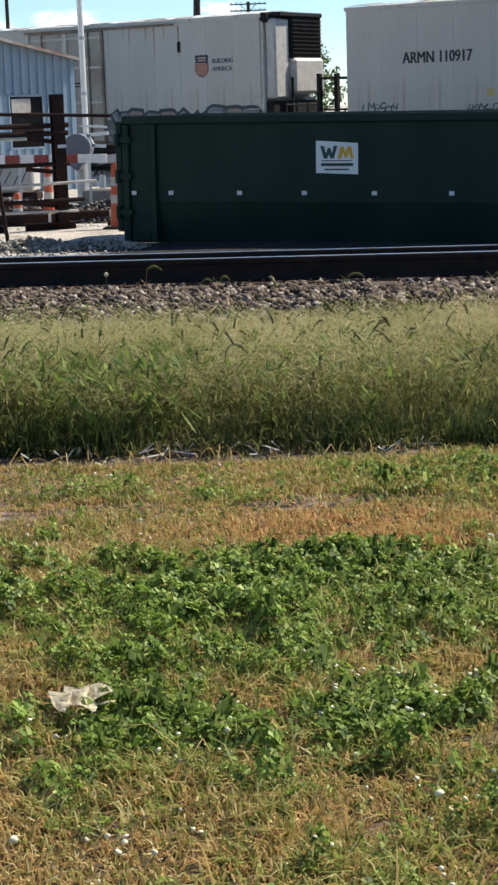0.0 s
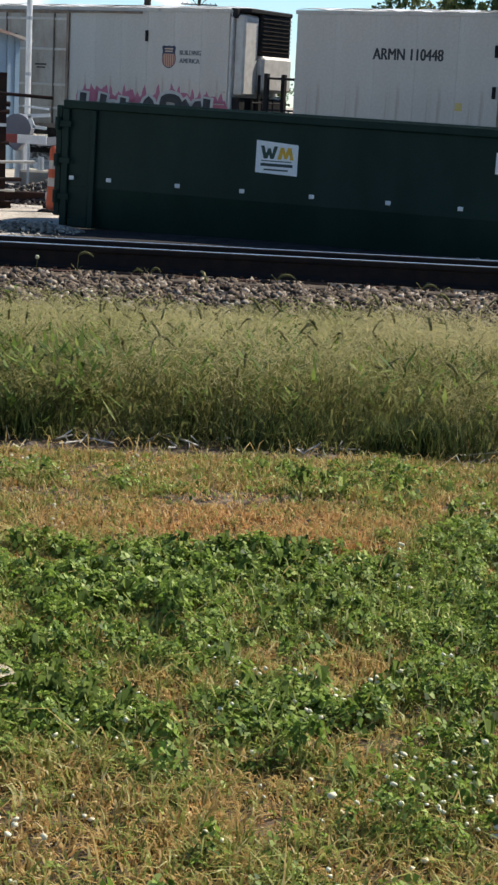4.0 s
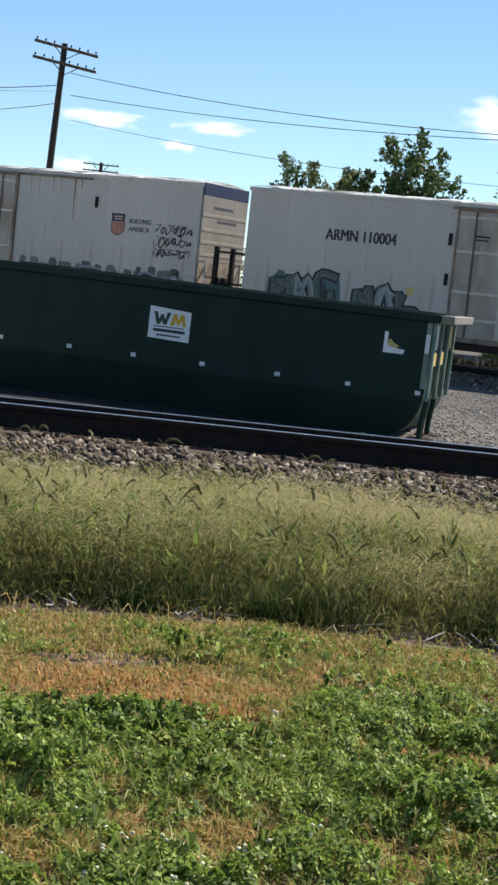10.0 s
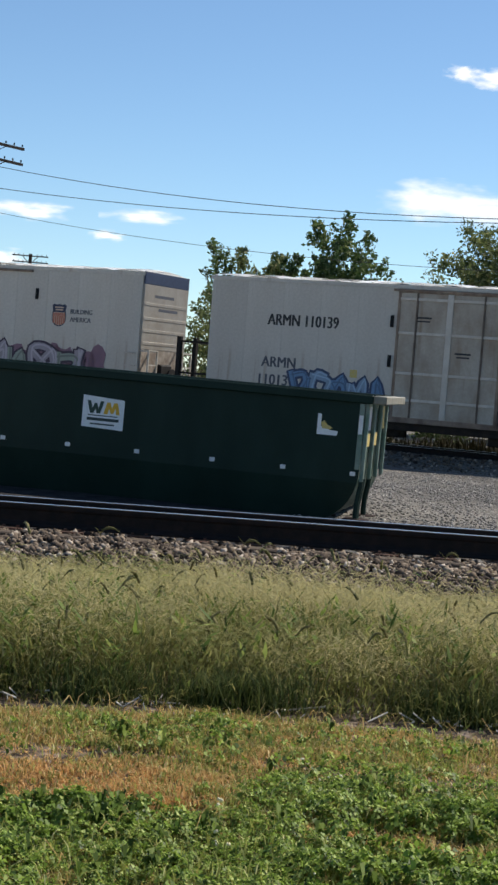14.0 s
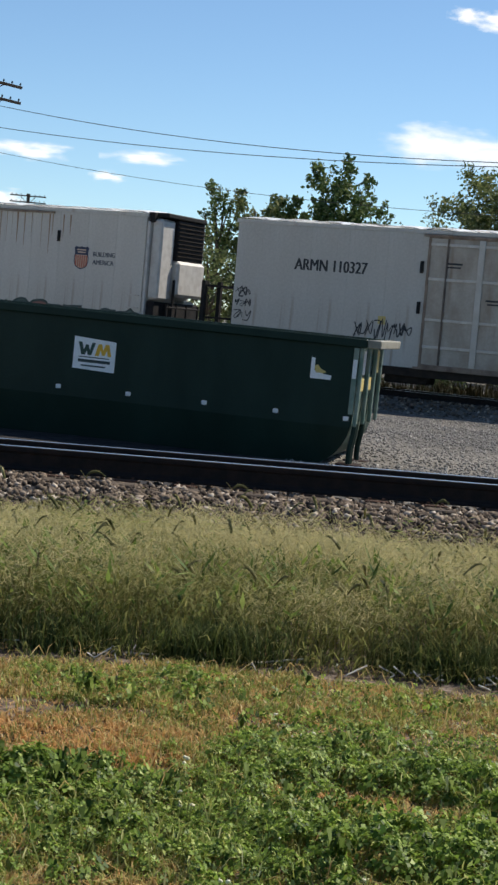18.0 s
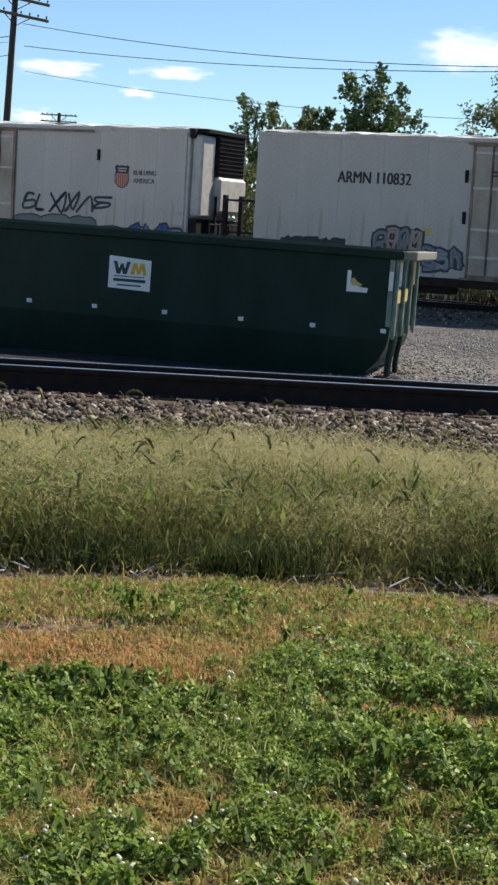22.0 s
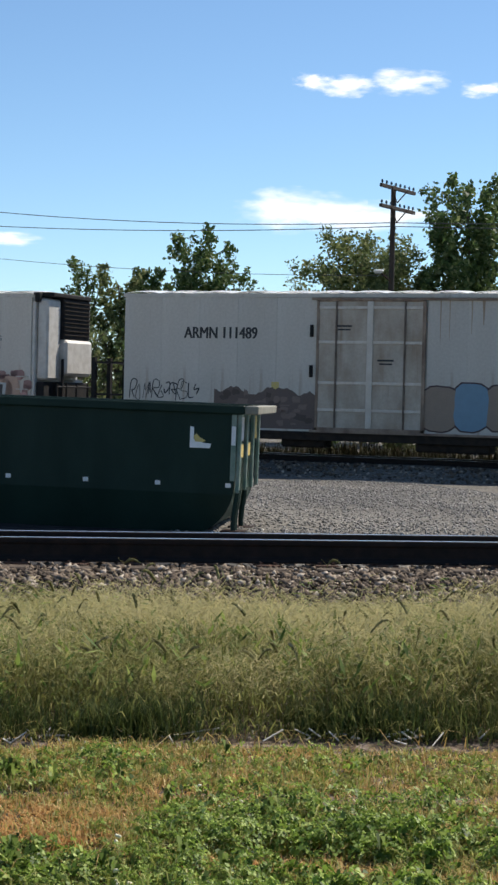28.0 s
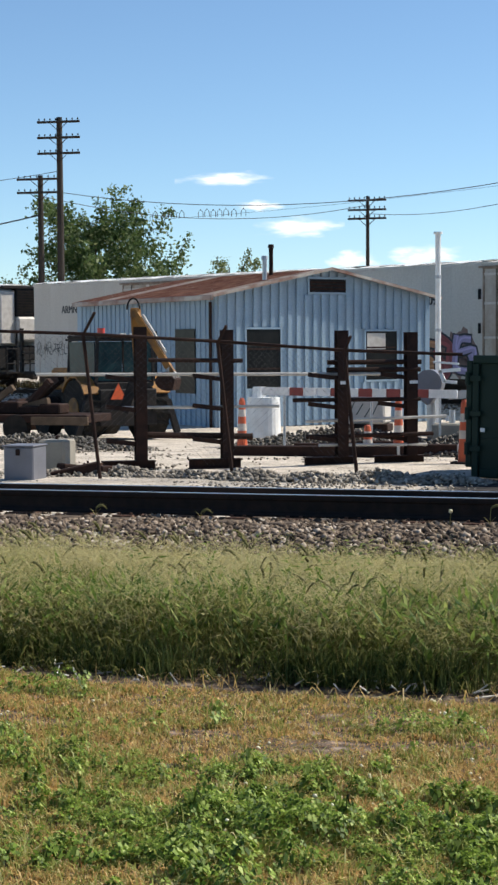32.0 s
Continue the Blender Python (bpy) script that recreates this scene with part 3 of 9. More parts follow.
def build_dumpster():
    D = thing("roll_off_dumpster", "dark green steel roll-off dumpster standing on gravel", "dumpster", pose(-3.62, 23.86, -0.44, 0, 0.94, -14.34))
    L_, W_, T_ = 6.76, 2.42, 1.78
    g = M["dump_green"]
    # side walls with the bottom curving up at the front end
    def outline():
        pts = [(0.10, 0.035), (6.0, 0.035)]
        for k in range(1, 9):
            a = math.radians(90 * k / 8)
            pts.append((6.0 + 0.66 * math.sin(a), 0.035 + 0.72 * (1 - math.cos(a))))
        return pts + [(6.67, 1.70), (0.10, 1.70)]
    FOLD, SLANT = 0.60, 0.20
    def fold_y(z):
        return 0.06 + SLANT * max(0.0, FOLD - z)
    low = [p for p in outline()[1:-2] if p[1] < FOLD]
    edge = 6.0 + 0.66 * math.sin(math.acos(1 - (FOLD - 0.035) / 0.72))
    for flip, nm in ((1, "side_wall"), (-1, "side_wall")):
        # upright upper panel, then the lower panel that folds in towards the floor
        bm = bmesh.new()
        plate(bm, [(0.10, FOLD), (edge, FOLD), (6.64, 0.68), (6.66, 0.76), (6.67, 1.70), (0.10, 1.70)], 0.04)
        upper = part(nm, bm, g, D, m=pose(0, 0.06 if flip > 0 else W_ - 0.10, 0))
        bm = bmesh.new()
        pts = [(0.50, FOLD), (0.50, 0.035)] + low + [(edge, FOLD)]
        front = [bm.verts.new((x, fold_y(z) if flip > 0 else W_ - fold_y(z), z)) for x, z in pts]
        back = [bm.verts.new((x, v.co.y + 0.04 * flip, z)) for v, (x, z) in zip(front, pts)]
        bm.faces.new(front)
        bm.faces.new(back[::-1])
        for i in range(len(pts)):
            j = (i + 1) % len(pts)
            bm.faces.new((front[j], front[i], back[i], back[j]))
        part("lower_side_panel", bm, g, D, "dark green lower side that folds in towards the floor")
        bm = bmesh.new()
        plate(bm, [(0.10, 0.035), (0.496, 0.035), (0.496, FOLD - 0.002), (0.10, FOLD - 0.002)], 0.04)
        rib_y = 0.06 if flip > 0 else W_ - 0.06
        tri = bmesh.new()
        f3 = [tri.verts.new(v) for v in ((0.498, rib_y, FOLD), (0.498, rib_y, 0.035), (0.498, rib_y + flip * SLANT * (FOLD - 0.035) + flip * 0.02, 0.035))]
        b3 = [tri.verts.new((0.47, v.co.y, v.co.z)) for v in f3]
        tri.faces.new(f3)
        tri.faces.new(b3[::-1])
        for i in range(3):
            tri.faces.new((f3[(i + 1) % 3], f3[i], b3[i], b3[(i + 1) % 3]))
        part("gusset", tri, g, D)
        part("end_bay_panel", bm, g, D, m=pose(0, 0.06 if flip > 0 else W_ - 0.10, 0))
    # curved floor and front wall between the sides
    prof = outline()[:-1]
    bm = bmesh.new()
    a = [bm.verts.new((p[0], fold_y(p[1]) + 0.045, p[1])) for p in prof]
    b = [bm.verts.new((p[0], W_ - fold_y(p[1]) - 0.045, p[1])) for p in prof]
    for i in range(len(prof) - 1):
        bm.faces.new((a[i], a[i + 1], b[i + 1], b[i]))
    bmesh.ops.solidify(bm, geom=bm.faces[:], thickness=0.02)
    # pale green here stands in for sun on the end wall
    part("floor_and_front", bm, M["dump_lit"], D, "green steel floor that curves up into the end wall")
    # top rails
    for y in (0.0, W_ - 0.10):
        bm = bmesh.new()
        box(bm, 0.0, 6.77, y, y + 0.10, 1.66, 1.78, 0.015)
        part("top_rail", bm, g, D)
    bm = bmesh.new()
    box(bm, 6.775, 6.95, 0.0, W_, 1.665, 1.775, 0.012)
    part("end_rail", bm, M["end_lip"], D, "pale tan end rail")
    # rear corner post, door edge and hinges at the left end
    bm = bmesh.new()
    box(bm, 0.0, 0.098, 0.0, 0.12, 0.03, 1.66, 0.01)
    part("corner_post", bm, g, D)
    bm = bmesh.new()
    box(bm, -0.10, -0.01, 0.02, W_ - 0.02, 0.18, 1.70, 0.01)
    door = part("rear_door", bm, g, D)
    for z in (0.45, 0.95, 1.45):
        bm = bmesh.new()
        rod(bm, (-0.06, -0.03, z - 0.09), (-0.06, -0.03, z + 0.09), 0.035, 10)
        box(bm, -0.10, 0.14, -0.03, -0.004, z - 0.04, z + 0.04, 0.004)
        part("hinge", bm, g, door)
    bm = bmesh.new()
    box(bm, 0.42, 0.50, -0.004, 0.058, 0.04, 1.655, 0.008)
    part("rib", bm, g, D)
    # lower skirt, long runners and rollers
    bm = bmesh.new()
    box(bm, 0.12, 0.41, 0.02, 0.058, 0.04, 0.17, 0.01)
    part("side_skirt", bm, g, D)
    for y in (0.72, 1.58):
        bm = bmesh.new()
        box(bm, 0.15, 6.6, y, y + 0.08, -0.02, 0.033, 0.01)
        part("runner", bm, M["dark_steel"], D)
    wheel = bmesh.new()
    rod(wheel, (0, -0.10, 0), (0, 0.10, 0), 0.10, 18)
    wheel = mesh_of("roller", wheel, M["dark_steel"])
    for x in (0.30,):
        for y in (0.50, 1.92):
            piece("roller", wheel, D, pose(x - 0.28, y, 0.10))
    # upright end channels at the right end, with legs bent in and down to the ground
    for k, y in enumerate((0.06, 0.86, 1.60, W_ - 0.12)):
        bm = bmesh.new()
        box(bm, 6.672, 6.725, y, y + 0.09, 0.62, 1.664, 0.01)
        # channel coloured as if sunlit
        part("end_channel", bm, M["dump_lit"], D, "upright channel, pale green with sunlight put into its colour")
    for y in (0.06, 0.20, 0.92):
        bm = bmesh.new()
        bend = [(6.70, 0.66), (6.695, 0.56), (6.68, 0.44), (6.665, 0.33), (6.66, 0.20), (6.67, 0.04)]
        tube(bm, [(px, y + 0.045, pz) for px, pz in bend], [0.036, 0.036, 0.036, 0.036, 0.036, 0.036], 8)
        part("end_leg", bm, g, D, "dark bent steel leg")
    for y in (0.0, 0.80):
        bm = bmesh.new()
        box(bm, 6.50, 6.84, y, y + 0.36, 0.03, 0.125, 0.012)
        part("foot_plate", bm, M["dark_steel"], D)
    for k, (z0, z1) in enumerate(((1.30, 1.62), (1.08, 1.26))):
        for y in (0.05, 0.85, 1.59):
            if (k + int(y * 3)) % 3 == 2:
                continue
            bm = bmesh.new()
            box(bm, 6.69, 6.694, y + 0.16, y + 0.62, z0, z1)
            part("tape", bm, M["reflector"] if (k + int(y)) % 2 == 0 else M["sticker_yellow"], D)
    bm = bmesh.new()
    box(bm, 6.60, 6.668, 0.035, 0.058, 0.78, 1.655, 0.004)
    # strip coloured as if sunlit
    part("corner_trim", bm, M["dump_lit"], D, "corner strip, pale green with sunlight put into its colour")
    bm = bmesh.new()
    box(bm, 6.605, 6.66, 0.030, 0.034, 1.25, 1.50)
    part("tape", bm, M["reflector"], D)
    # reflectors
    bm = bmesh.new()
    box(bm, -0.036, 0.036, -0.006, 0.0, -0.028, 0.028, 0.004)
    refl = mesh_of("reflector", bm, M["reflector"])
    for x, z in REFLECTORS:
        piece("reflector", refl, D, pose(x, -0.002 if x < 0.3 else 0.058, z))
    # sign with a two-colour mark and unreadable lines
    bm = bmesh.new()
    plate(bm, [(0, 0), (0.585, -0.02), (0.585, 0.385), (0.57, 0.395), (0.0, 0.43)], 0.004)
    sign = part("sign", bm, M["white_sign"], D, "white company sign, slightly scuffed", pose(SIGN[0], 0.054, SIGN[1]))
    bm = bmesh.new()
    plate(bm, [(0.06, 0.36), (0.11, 0.36), (0.14, 0.26), (0.165, 0.33), (0.20, 0.33), (0.225, 0.26), (0.25, 0.36), (0.30, 0.36), (0.25, 0.19), (0.20, 0.19), (0.182, 0.25), (0.16, 0.19), (0.11, 0.19)], 0.002)
    part("mark_dark", bm, M["logo_dark"], sign, "", pose(0, -0.0025, 0))
    bm = bmesh.new()
    plate(bm, [(0.30, 0.19), (0.34, 0.35), (0.39, 0.35), (0.41, 0.27), (0.44, 0.35), (0.49, 0.35), (0.53, 0.19), (0.48, 0.19), (0.465, 0.27), (0.435, 0.20), (0.40, 0.20), (0.375, 0.27), (0.355, 0.19)], 0.002)
    part("mark_yellow", bm, M["logo_yellow"], sign, "", pose(0, -0.0025, 0))
    for x0, x1, z0, z1 in ((0.07, 0.52, 0.09, 0.13), (0.08, 0.50, 0.155, 0.168), (0.12, 0.46, 0.035, 0.055)):
        bm = bmesh.new()
        box(bm, x0, x1, -0.003, 0.0, z0, z1)
        part("unreadable_line", bm, M["bar_dark"], sign)
    # torn yellow sticker
    bm = bmesh.new()
    plate(bm, [(0, 0), (0.27, 0.0), (0.285, 0.06), (0.17, 0.07), (0.10, 0.12), (0.05, 0.11), (0.05, 0.27), (0, 0.28)], 0.003)
    st = part("sticker", bm, M["white_sign"], D, "torn white and yellow warning sticker", pose(STICKER[0], 0.055, STICKER[1]))
    bm = bmesh.new()
    plate(bm, [(0.07, 0.08), (0.12, 0.08), (0.17, 0.075), (0.21, 0.10), (0.13, 0.14), (0.09, 0.19), (0.05, 0.16)], 0.002)
    part("sticker_print", bm, M["sticker_yellow"], st, "", pose(0, -0.0025, 0))
    return D


build_dumpster()

# ---- the train: white refrigerator cars ----
CAR_L, CAR_W, PITCH = 17.0, 3.0, 19.4
SILL, EAVE = 0.74, 4.84
TRAIN_S = [
    (0, -20.62), (0.5, -25.6), (1, -29.97), (1.5, -34.95), (2, -39.4), (2.5, -44.3), (3, -48.84), (3.5, -53.8), (6, -77.0),
    (6.5, -82.0), (7, -86.5), (7.5, -91.1), (8, -96.05), (8.5, -101.1), (9, -105.5), (9.5, -110.5), (10, -114.8), (10.5, -119.9),
    (11, -124.3), (11.5, -129.4), (12, -134.1), (12.5, -139.0), (13, -143.55), (13.5, -148.4), (14, -153.2), (14.5, -158.1),
    (16.5, -177.1), (17, -181.55), (17.5, -186.1), (18, -191.0), (18.5, -196.1), (19, -200.75), (19.5, -205.4), (20, -210.35),
    (20.5, -215.4), (21, -219.9), (21.5, -224.5), (22, -229.5), (22.5, -234.6), (23, -239.05), (23.5, -243.9), (24, -248.8),
    (24.5, -253.4), (25, -258.2), (25.5, -263.0), (27.5, -282.2), (28, -287.28), (28.4, -291.05), (28.8, -295.2), (29.2, -298.9),
    (29.5, -301.8), (30, -306.65), (32, -326.6),
]


def shared_car_meshes():
    S = {}
    bm = bmesh.new()
    box(bm, 0.05, CAR_L - 0.05, 0.03, CAR_W - 0.03, SILL + 0.03, EAVE - 0.05)
    S["body"] = mesh_of("body", bm, M["car_white"])
    bm = bmesh.new()
    box(bm, 0.0015, 1.2485, -0.008, 0.03, SILL, EAVE - 0.12, 0.004)
    S["panel"] = mesh_of("wall_panel", bm, M["car_white"])
    bm = bmesh.new()
    box(bm, 0.0, CAR_L, -0.03, 0.06, EAVE - 0.12, EAVE, 0.01)
    S["eave"] = mesh_of("eave_rail", bm, M["car_white"])
    bm = bmesh.new()
    box(bm, 0.0, CAR_L, -0.02, 0.05, SILL - 0.10, SILL, 0.008)
    box(bm, 3.6, CAR_L - 3.6, 0.0, 0.04, SILL - 0.26, SILL - 0.10, 0.008)
    S["sill"] = mesh_of("side_sill", bm, M["car_under"])
    # arched roof in sheets with raised seams
    bm = bmesh.new()
    prof = [(CAR_W * k / 12, EAVE + 0.005 + 0.11 * math.sin(math.pi * k / 12)) for k in range(13)]
    rows = []
    for i in range(7):
        u = i / 6
        rows.append([bm.verts.new((u * (CAR_L / 14 - 0.05), p, q + 0.050 * math.sin(math.pi * u) ** 0.45)) for p, q in prof])
    for a, b in zip(rows, rows[1:]):
        for i in range(12):
            bm.faces.new((a[i], a[i + 1], b[i + 1], b[i]))
    bmesh.ops.solidify(bm, geom=bm.faces[:], thickness=-0.02)
    S["roof"] = mesh_of("roof_sheet", bm, M["car_roof"])
    bm = bmesh.new()
    box(bm, 0.0, CAR_L, 0.02, CAR_W - 0.02, EAVE - 0.06, EAVE - 0.01)
    S["roof_deck"] = mesh_of("roof_deck", bm, M["car_white"])
    # plug door
    bm = bmesh.new()
    box(bm, 6.42, 9.62, -0.045, 0.01, SILL + 0.12, EAVE - 0.22, 0.01)
    S["door"] = mesh_of("plug_door", bm, M["car_door"])
    bm = bmesh.new()
    for x0, x1, z0, z1 in ((6.36, 6.44, SILL + 0.05, EAVE - 0.14), (9.60, 9.70, SILL + 0.05, EAVE - 0.14), (6.36, 9.70, EAVE - 0.24, EAVE - 0.14), (6.36, 9.70, SILL + 0.05, SILL + 0.14)):
        box(bm, x0, x1, -0.075, 0.0, z0, z1, 0.008)
    S["door_frame"] = mesh_of("door_frame", bm, M["door_frame"])
    bm = bmesh.new()
    box(bm, -0.025, 0.025, -0.10, -0.046, SILL + 0.14, EAVE - 0.24, 0.006)
    S["rod"] = mesh_of("locking_rod", bm, M["rod_brown"])
    bm = bmesh.new()
    box(bm, -0.09, 0.09, -0.095, -0.046, SILL + 0.14, EAVE - 0.24, 0.01)
    S["centre_bar"] = mesh_of("centre_bar", bm, M["door_rib"])
    bm = bmesh.new()
    box(bm, 6.44, 9.60, -0.088, -0.044, -0.042, 0.042, 0.008)
    S["rung"] = mesh_of("door_rib", bm, M["door_rib"])
    bm = bmesh.new()
    box(bm, 6.20, 12.75, -0.10, -0.03, EAVE - 0.20, EAVE - 0.13, 0.008)
    S["track"] = mesh_of("door_track", bm, M["door_frame"])
    bm = bmesh.new()
    box(bm, 6.20, 12.75, -0.09, -0.02, SILL - 0.02, SILL + 0.05, 0.008)
    S["low_track"] = mesh_of("door_track", bm, M["door_frame"])
    bm = bmesh.new()
    box(bm, -0.05, 0.05, -0.07, -0.008, 0.0, 0.36, 0.01)
    S["stop"] = mesh_of("door_stop", bm, M["car_dark"])
    bm = bmesh.new()
    box(bm, 0.0, 0.50, -0.010, -0.0085, 0.0, 0.055)
    box(bm, 0.06, 0.46, -0.010, -0.0085, -0.10, -0.055)
    S["stencil"] = mesh_of("unreadable_stencil", bm, M["mark_black"])
    # shield in three pieces, and the slogan
    half = [(0.0, 0.36), (0.10, 0.33), (0.20, 0.36), (0.28, 0.31), (0.245, 0.16), (0.275, 0.0), (0.275, -0.15), (0.225, -0.27), (0.125, -0.35), (0.0, -0.385)]
    sh = half + [(-x, z) for x, z in half[-2:0:-1]]
    bm = bmesh.new()
    plate(bm, sh[::-1], 0.002)
    S["shield"] = mesh_of("shield", bm, M["shield_blue"])
    bm = bmesh.new()
    low = [(0.215, 0.085), (0.245, 0.0), (0.245, -0.14), (0.20, -0.25), (0.11, -0.32), (0.0, -0.35)]
    plate(bm, (low + [(-x, z) for x, z in low[-2::-1]])[::-1], 0.001)
    S["shield_field"] = mesh_of("shield_field", bm, M["shield_pale"])
    bm = bmesh.new()
    box(bm, -0.17, 0.17, 0.0, 0.002, 0.225, 0.27)
    box(bm, -0.15, 0.15, 0.0, 0.002, 0.145, 0.19)
    S["shield_top"] = mesh_of("shield_lines", bm, M["shield_pale"])
    bm = bmesh.new()
    for k in range(6):
        x = -0.225 + 0.08 * k
        lowest = -0.33 + 0.45 * max(0.0, abs(x + 0.02) - 0.06)
        box(bm, x, x + 0.052, 0.0, 0.002, lowest, 0.07)
    S["shield_stripe"] = mesh_of("shield_stripes", bm, M["shield_red"])
    S["slogan"] = [text_mesh("BUILDING", 0.22, M["slogan_grey"], 0.83), text_mesh("AMERICA", 0.22, M["slogan_grey"], 0.79)]
    bm = bmesh.new()
    bar(bm, (0, -0.07, 0), (0.42, -0.07, 0), 0.03, 0.03)
    for x in (0.015, 0.405):
        bar(bm, (x, -0.07, 0), (x, 0.0, 0), 0.03, 0.03)
    S["step"] = mesh_of("ladder_rung", bm, M["car_white"])
    # under the floor
    bm = bmesh.new()
    box(bm, 0.1, CAR_L - 0.1, 1.2, 1.8, 0.55, 0.80)
    for x in (4.0, 6.2, 8.5, 10.8, 13.0):
        box(bm, x, x + 0.12, 0.1, 2.9, 0.60, 0.78)
    S["frame"] = mesh_of("underframe", bm, M["car_under"])
    bm = bmesh.new()
    box(bm, 5.2, 6.6, 0.25, 0.95, 0.25, 0.66, 0.05)
    S["tank"] = mesh_of("fuel_tank", bm, M["car_under"])
    bm = bmesh.new()
    box(bm, 9.4, 11.6, 0.20, 1.0, 0.22, 0.66, 0.05)
    S["air_box"] = mesh_of("equipment_box", bm, M["car_under"])
    bm = bmesh.new()
    for dx in (-0.86, 0.86):
        box(bm, dx - 0.16, dx + 0.16, -0.08, 0.08, 0.30, 0.62, 0.03)
    bar(bm, (-0.9, 0, 0.62), (0.9, 0, 0.62), 0.12, 0.16)
    bar(bm, (-0.8, 0, 0.42), (-0.30, 0, 0.22), 0.12, 0.12)
    bar(bm, (0.8, 0, 0.42), (0.30, 0, 0.22), 0.12, 0.12)
    bar(bm, (-0.32, 0, 0.20), (0.32, 0, 0.20), 0.12, 0.10)
    for dx in (-0.15, 0.0, 0.15):
        rod(bm, (dx, 0, 0.24), (dx, 0, 0.56), 0.055, 10)
    S["side_frame"] = mesh_of("truck_side_frame", bm, M["car_under"])
    bm = bmesh.new()
    for y in (0.0, 1.44):
        rod(bm, (0, y - 0.06, 0), (0, y + 0.06, 0), 0.42, 24)
        rod(bm, (0, y + (0.06 if y == 0 else -0.09), 0), (0, y + (0.09 if y == 0 else -0.06), 0), 0.455, 24)
    rod(bm, (0, -0.2, 0), (0, 1.64, 0), 0.08, 12)
    S["wheelset"] = mesh_of("wheelset", bm, M["rail_side"])
    bm = bmesh.new()
    bar(bm, (CAR_L, 1.5, 0.62), (CAR_L + 1.15, 1.5, 0.62), 0.22, 0.24)
    box(bm, CAR_L + 0.95, CAR_L + 1.28, 1.32, 1.68, 0.44, 0.82, 0.05)
    S["coupler"] = mesh_of("coupler", bm, M["car_under"])
    # end with a blue band (plain end)
    bm = bmesh.new()
    box(bm, CAR_L - 0.04, CAR_L + 0.02, 0.0, CAR_W, 2.35, EAVE - 0.38, 0.01)
    S["end_panel"] = mesh_of("end_panel", bm, M["end_panel"])
    bm = bmesh.new()
    box(bm, CAR_L - 0.04, CAR_L + 0.026, 0.0, CAR_W, EAVE - 0.38, EAVE + 0.02, 0.01)
    S["end_band"] = mesh_of("end_band", bm, M["blue_band"])
    bm = bmesh.new()
    box(bm, CAR_L - 0.04, CAR_L + 0.012, 0.05, CAR_W - 0.05, 0.8, 2.35)
    S["end_dark"] = mesh_of("end_lower_panel", bm, M["end_grime"])
    bm = bmesh.new()
    box(bm, CAR_L + 0.015, CAR_L + 0.032, 0.05, CAR_W - 0.05, -0.05, 0.05, 0.006)
    S["end_rib"] = mesh_of("end_rib", bm, M["end_panel"])
    bm = bmesh.new()
    box(bm, CAR_L + 0.021, CAR_L + 0.024, 0.7, 2.0, 0.0, 0.09)
    S["end_line"] = mesh_of("unreadable_line", bm, M["slogan_grey"])
    bm = bmesh.new()
    for y in (0.04, 0.62):
        bar(bm, (CAR_L + 0.30, y, 0.82), (CAR_L + 0.30, y, 2.32), 0.05, 0.05)
        bar(bm, (CAR_L + 0.01, y, 2.30), (CAR_L + 0.32, y, 2.30), 0.05, 0.05)
    for z in (0.84, 1.35, 1.85, 2.32):
        bar(bm, (CAR_L + 0.30, 0.02, z), (CAR_L + 0.30, 0.64, z), 0.045, 0.045)
    S["end_ladder"] = mesh_of("end_ladder", bm, M["ladder_white"])
    bm = bmesh.new()
    box(bm, CAR_L, CAR_L + 0.55, 0.05, CAR_W - 0.05, 0.74, 0.82, 0.01)
    box(bm, CAR_L + 0.013, CAR_L + 0.20, 1.1, 1.9, 0.9, 1.9, 0.05)
    rod(bm, (CAR_L + 0.26, 1.7, 1.5), (CAR_L + 0.32, 1.7, 1.5), 0.28, 18)
    S["end_platform"] = mesh_of("end_platform", bm, M["car_dark"])
    # end with a cooling unit
    bm = bmesh.new()
    box(bm, CAR_L - 0.05, CAR_L + 0.20, 0.0, 0.24, EAVE - 0.28, EAVE + 0.04, 0.03)
    box(bm, CAR_L + 0.065, CAR_L + 0.60, 0.22, CAR_W - 0.10, EAVE - 0.10, EAVE + 0.05, 0.03)
    S["unit_cap"] = mesh_of("unit_cap", bm, M["car_dark"])
    bm = bmesh.new()
    bar(bm, (CAR_L + 0.55, 0.98, 0.8), (CAR_L + 0.55, 0.98, 2.8), 0.07, 0.07)
    S["unit_post"] = mesh_of("unit_post", bm, M["car_dark"])
    bm = bmesh.new()
    box(bm, CAR_L + 0.065, CAR_L + 0.35, 0.10, 0.96, 0.9, 2.05, 0.03)
    box(bm, CAR_L + 0.065, CAR_L + 0.50, 0.95, CAR_W - 0.12, 1.35, 2.05, 0.03)
    S["unit_frame"] = mesh_of("unit_frame", bm, M["car_dark"])
    bm = bmesh.new()
    box(bm, CAR_L - 0.04, CAR_L + 0.06, 0.0, CAR_W, 0.8, EAVE, 0.02)
    box(bm, CAR_L + 0.062, CAR_L + 0.50, CAR_W - 0.098, CAR_W - 0.03, 2.3, EAVE - 0.05, 0.02)
    S["bulkhead"] = mesh_of("bulkhead", bm, M["unit_grey"])
    bm = bmesh.new()
    box(bm, CAR_L + 0.061, CAR_L + 0.66, 1.00, CAR_W - 0.10, 2.25, 3.42, 0.10)
    S["unit_box"] = mesh_of("unit_housing", bm, M["unit_grey"])
    bm = bmesh.new()
    box(bm, CAR_L + 0.061, CAR_L + 0.54, 1.02, CAR_W - 0.12, 3.44, EAVE - 0.11, 0.02)
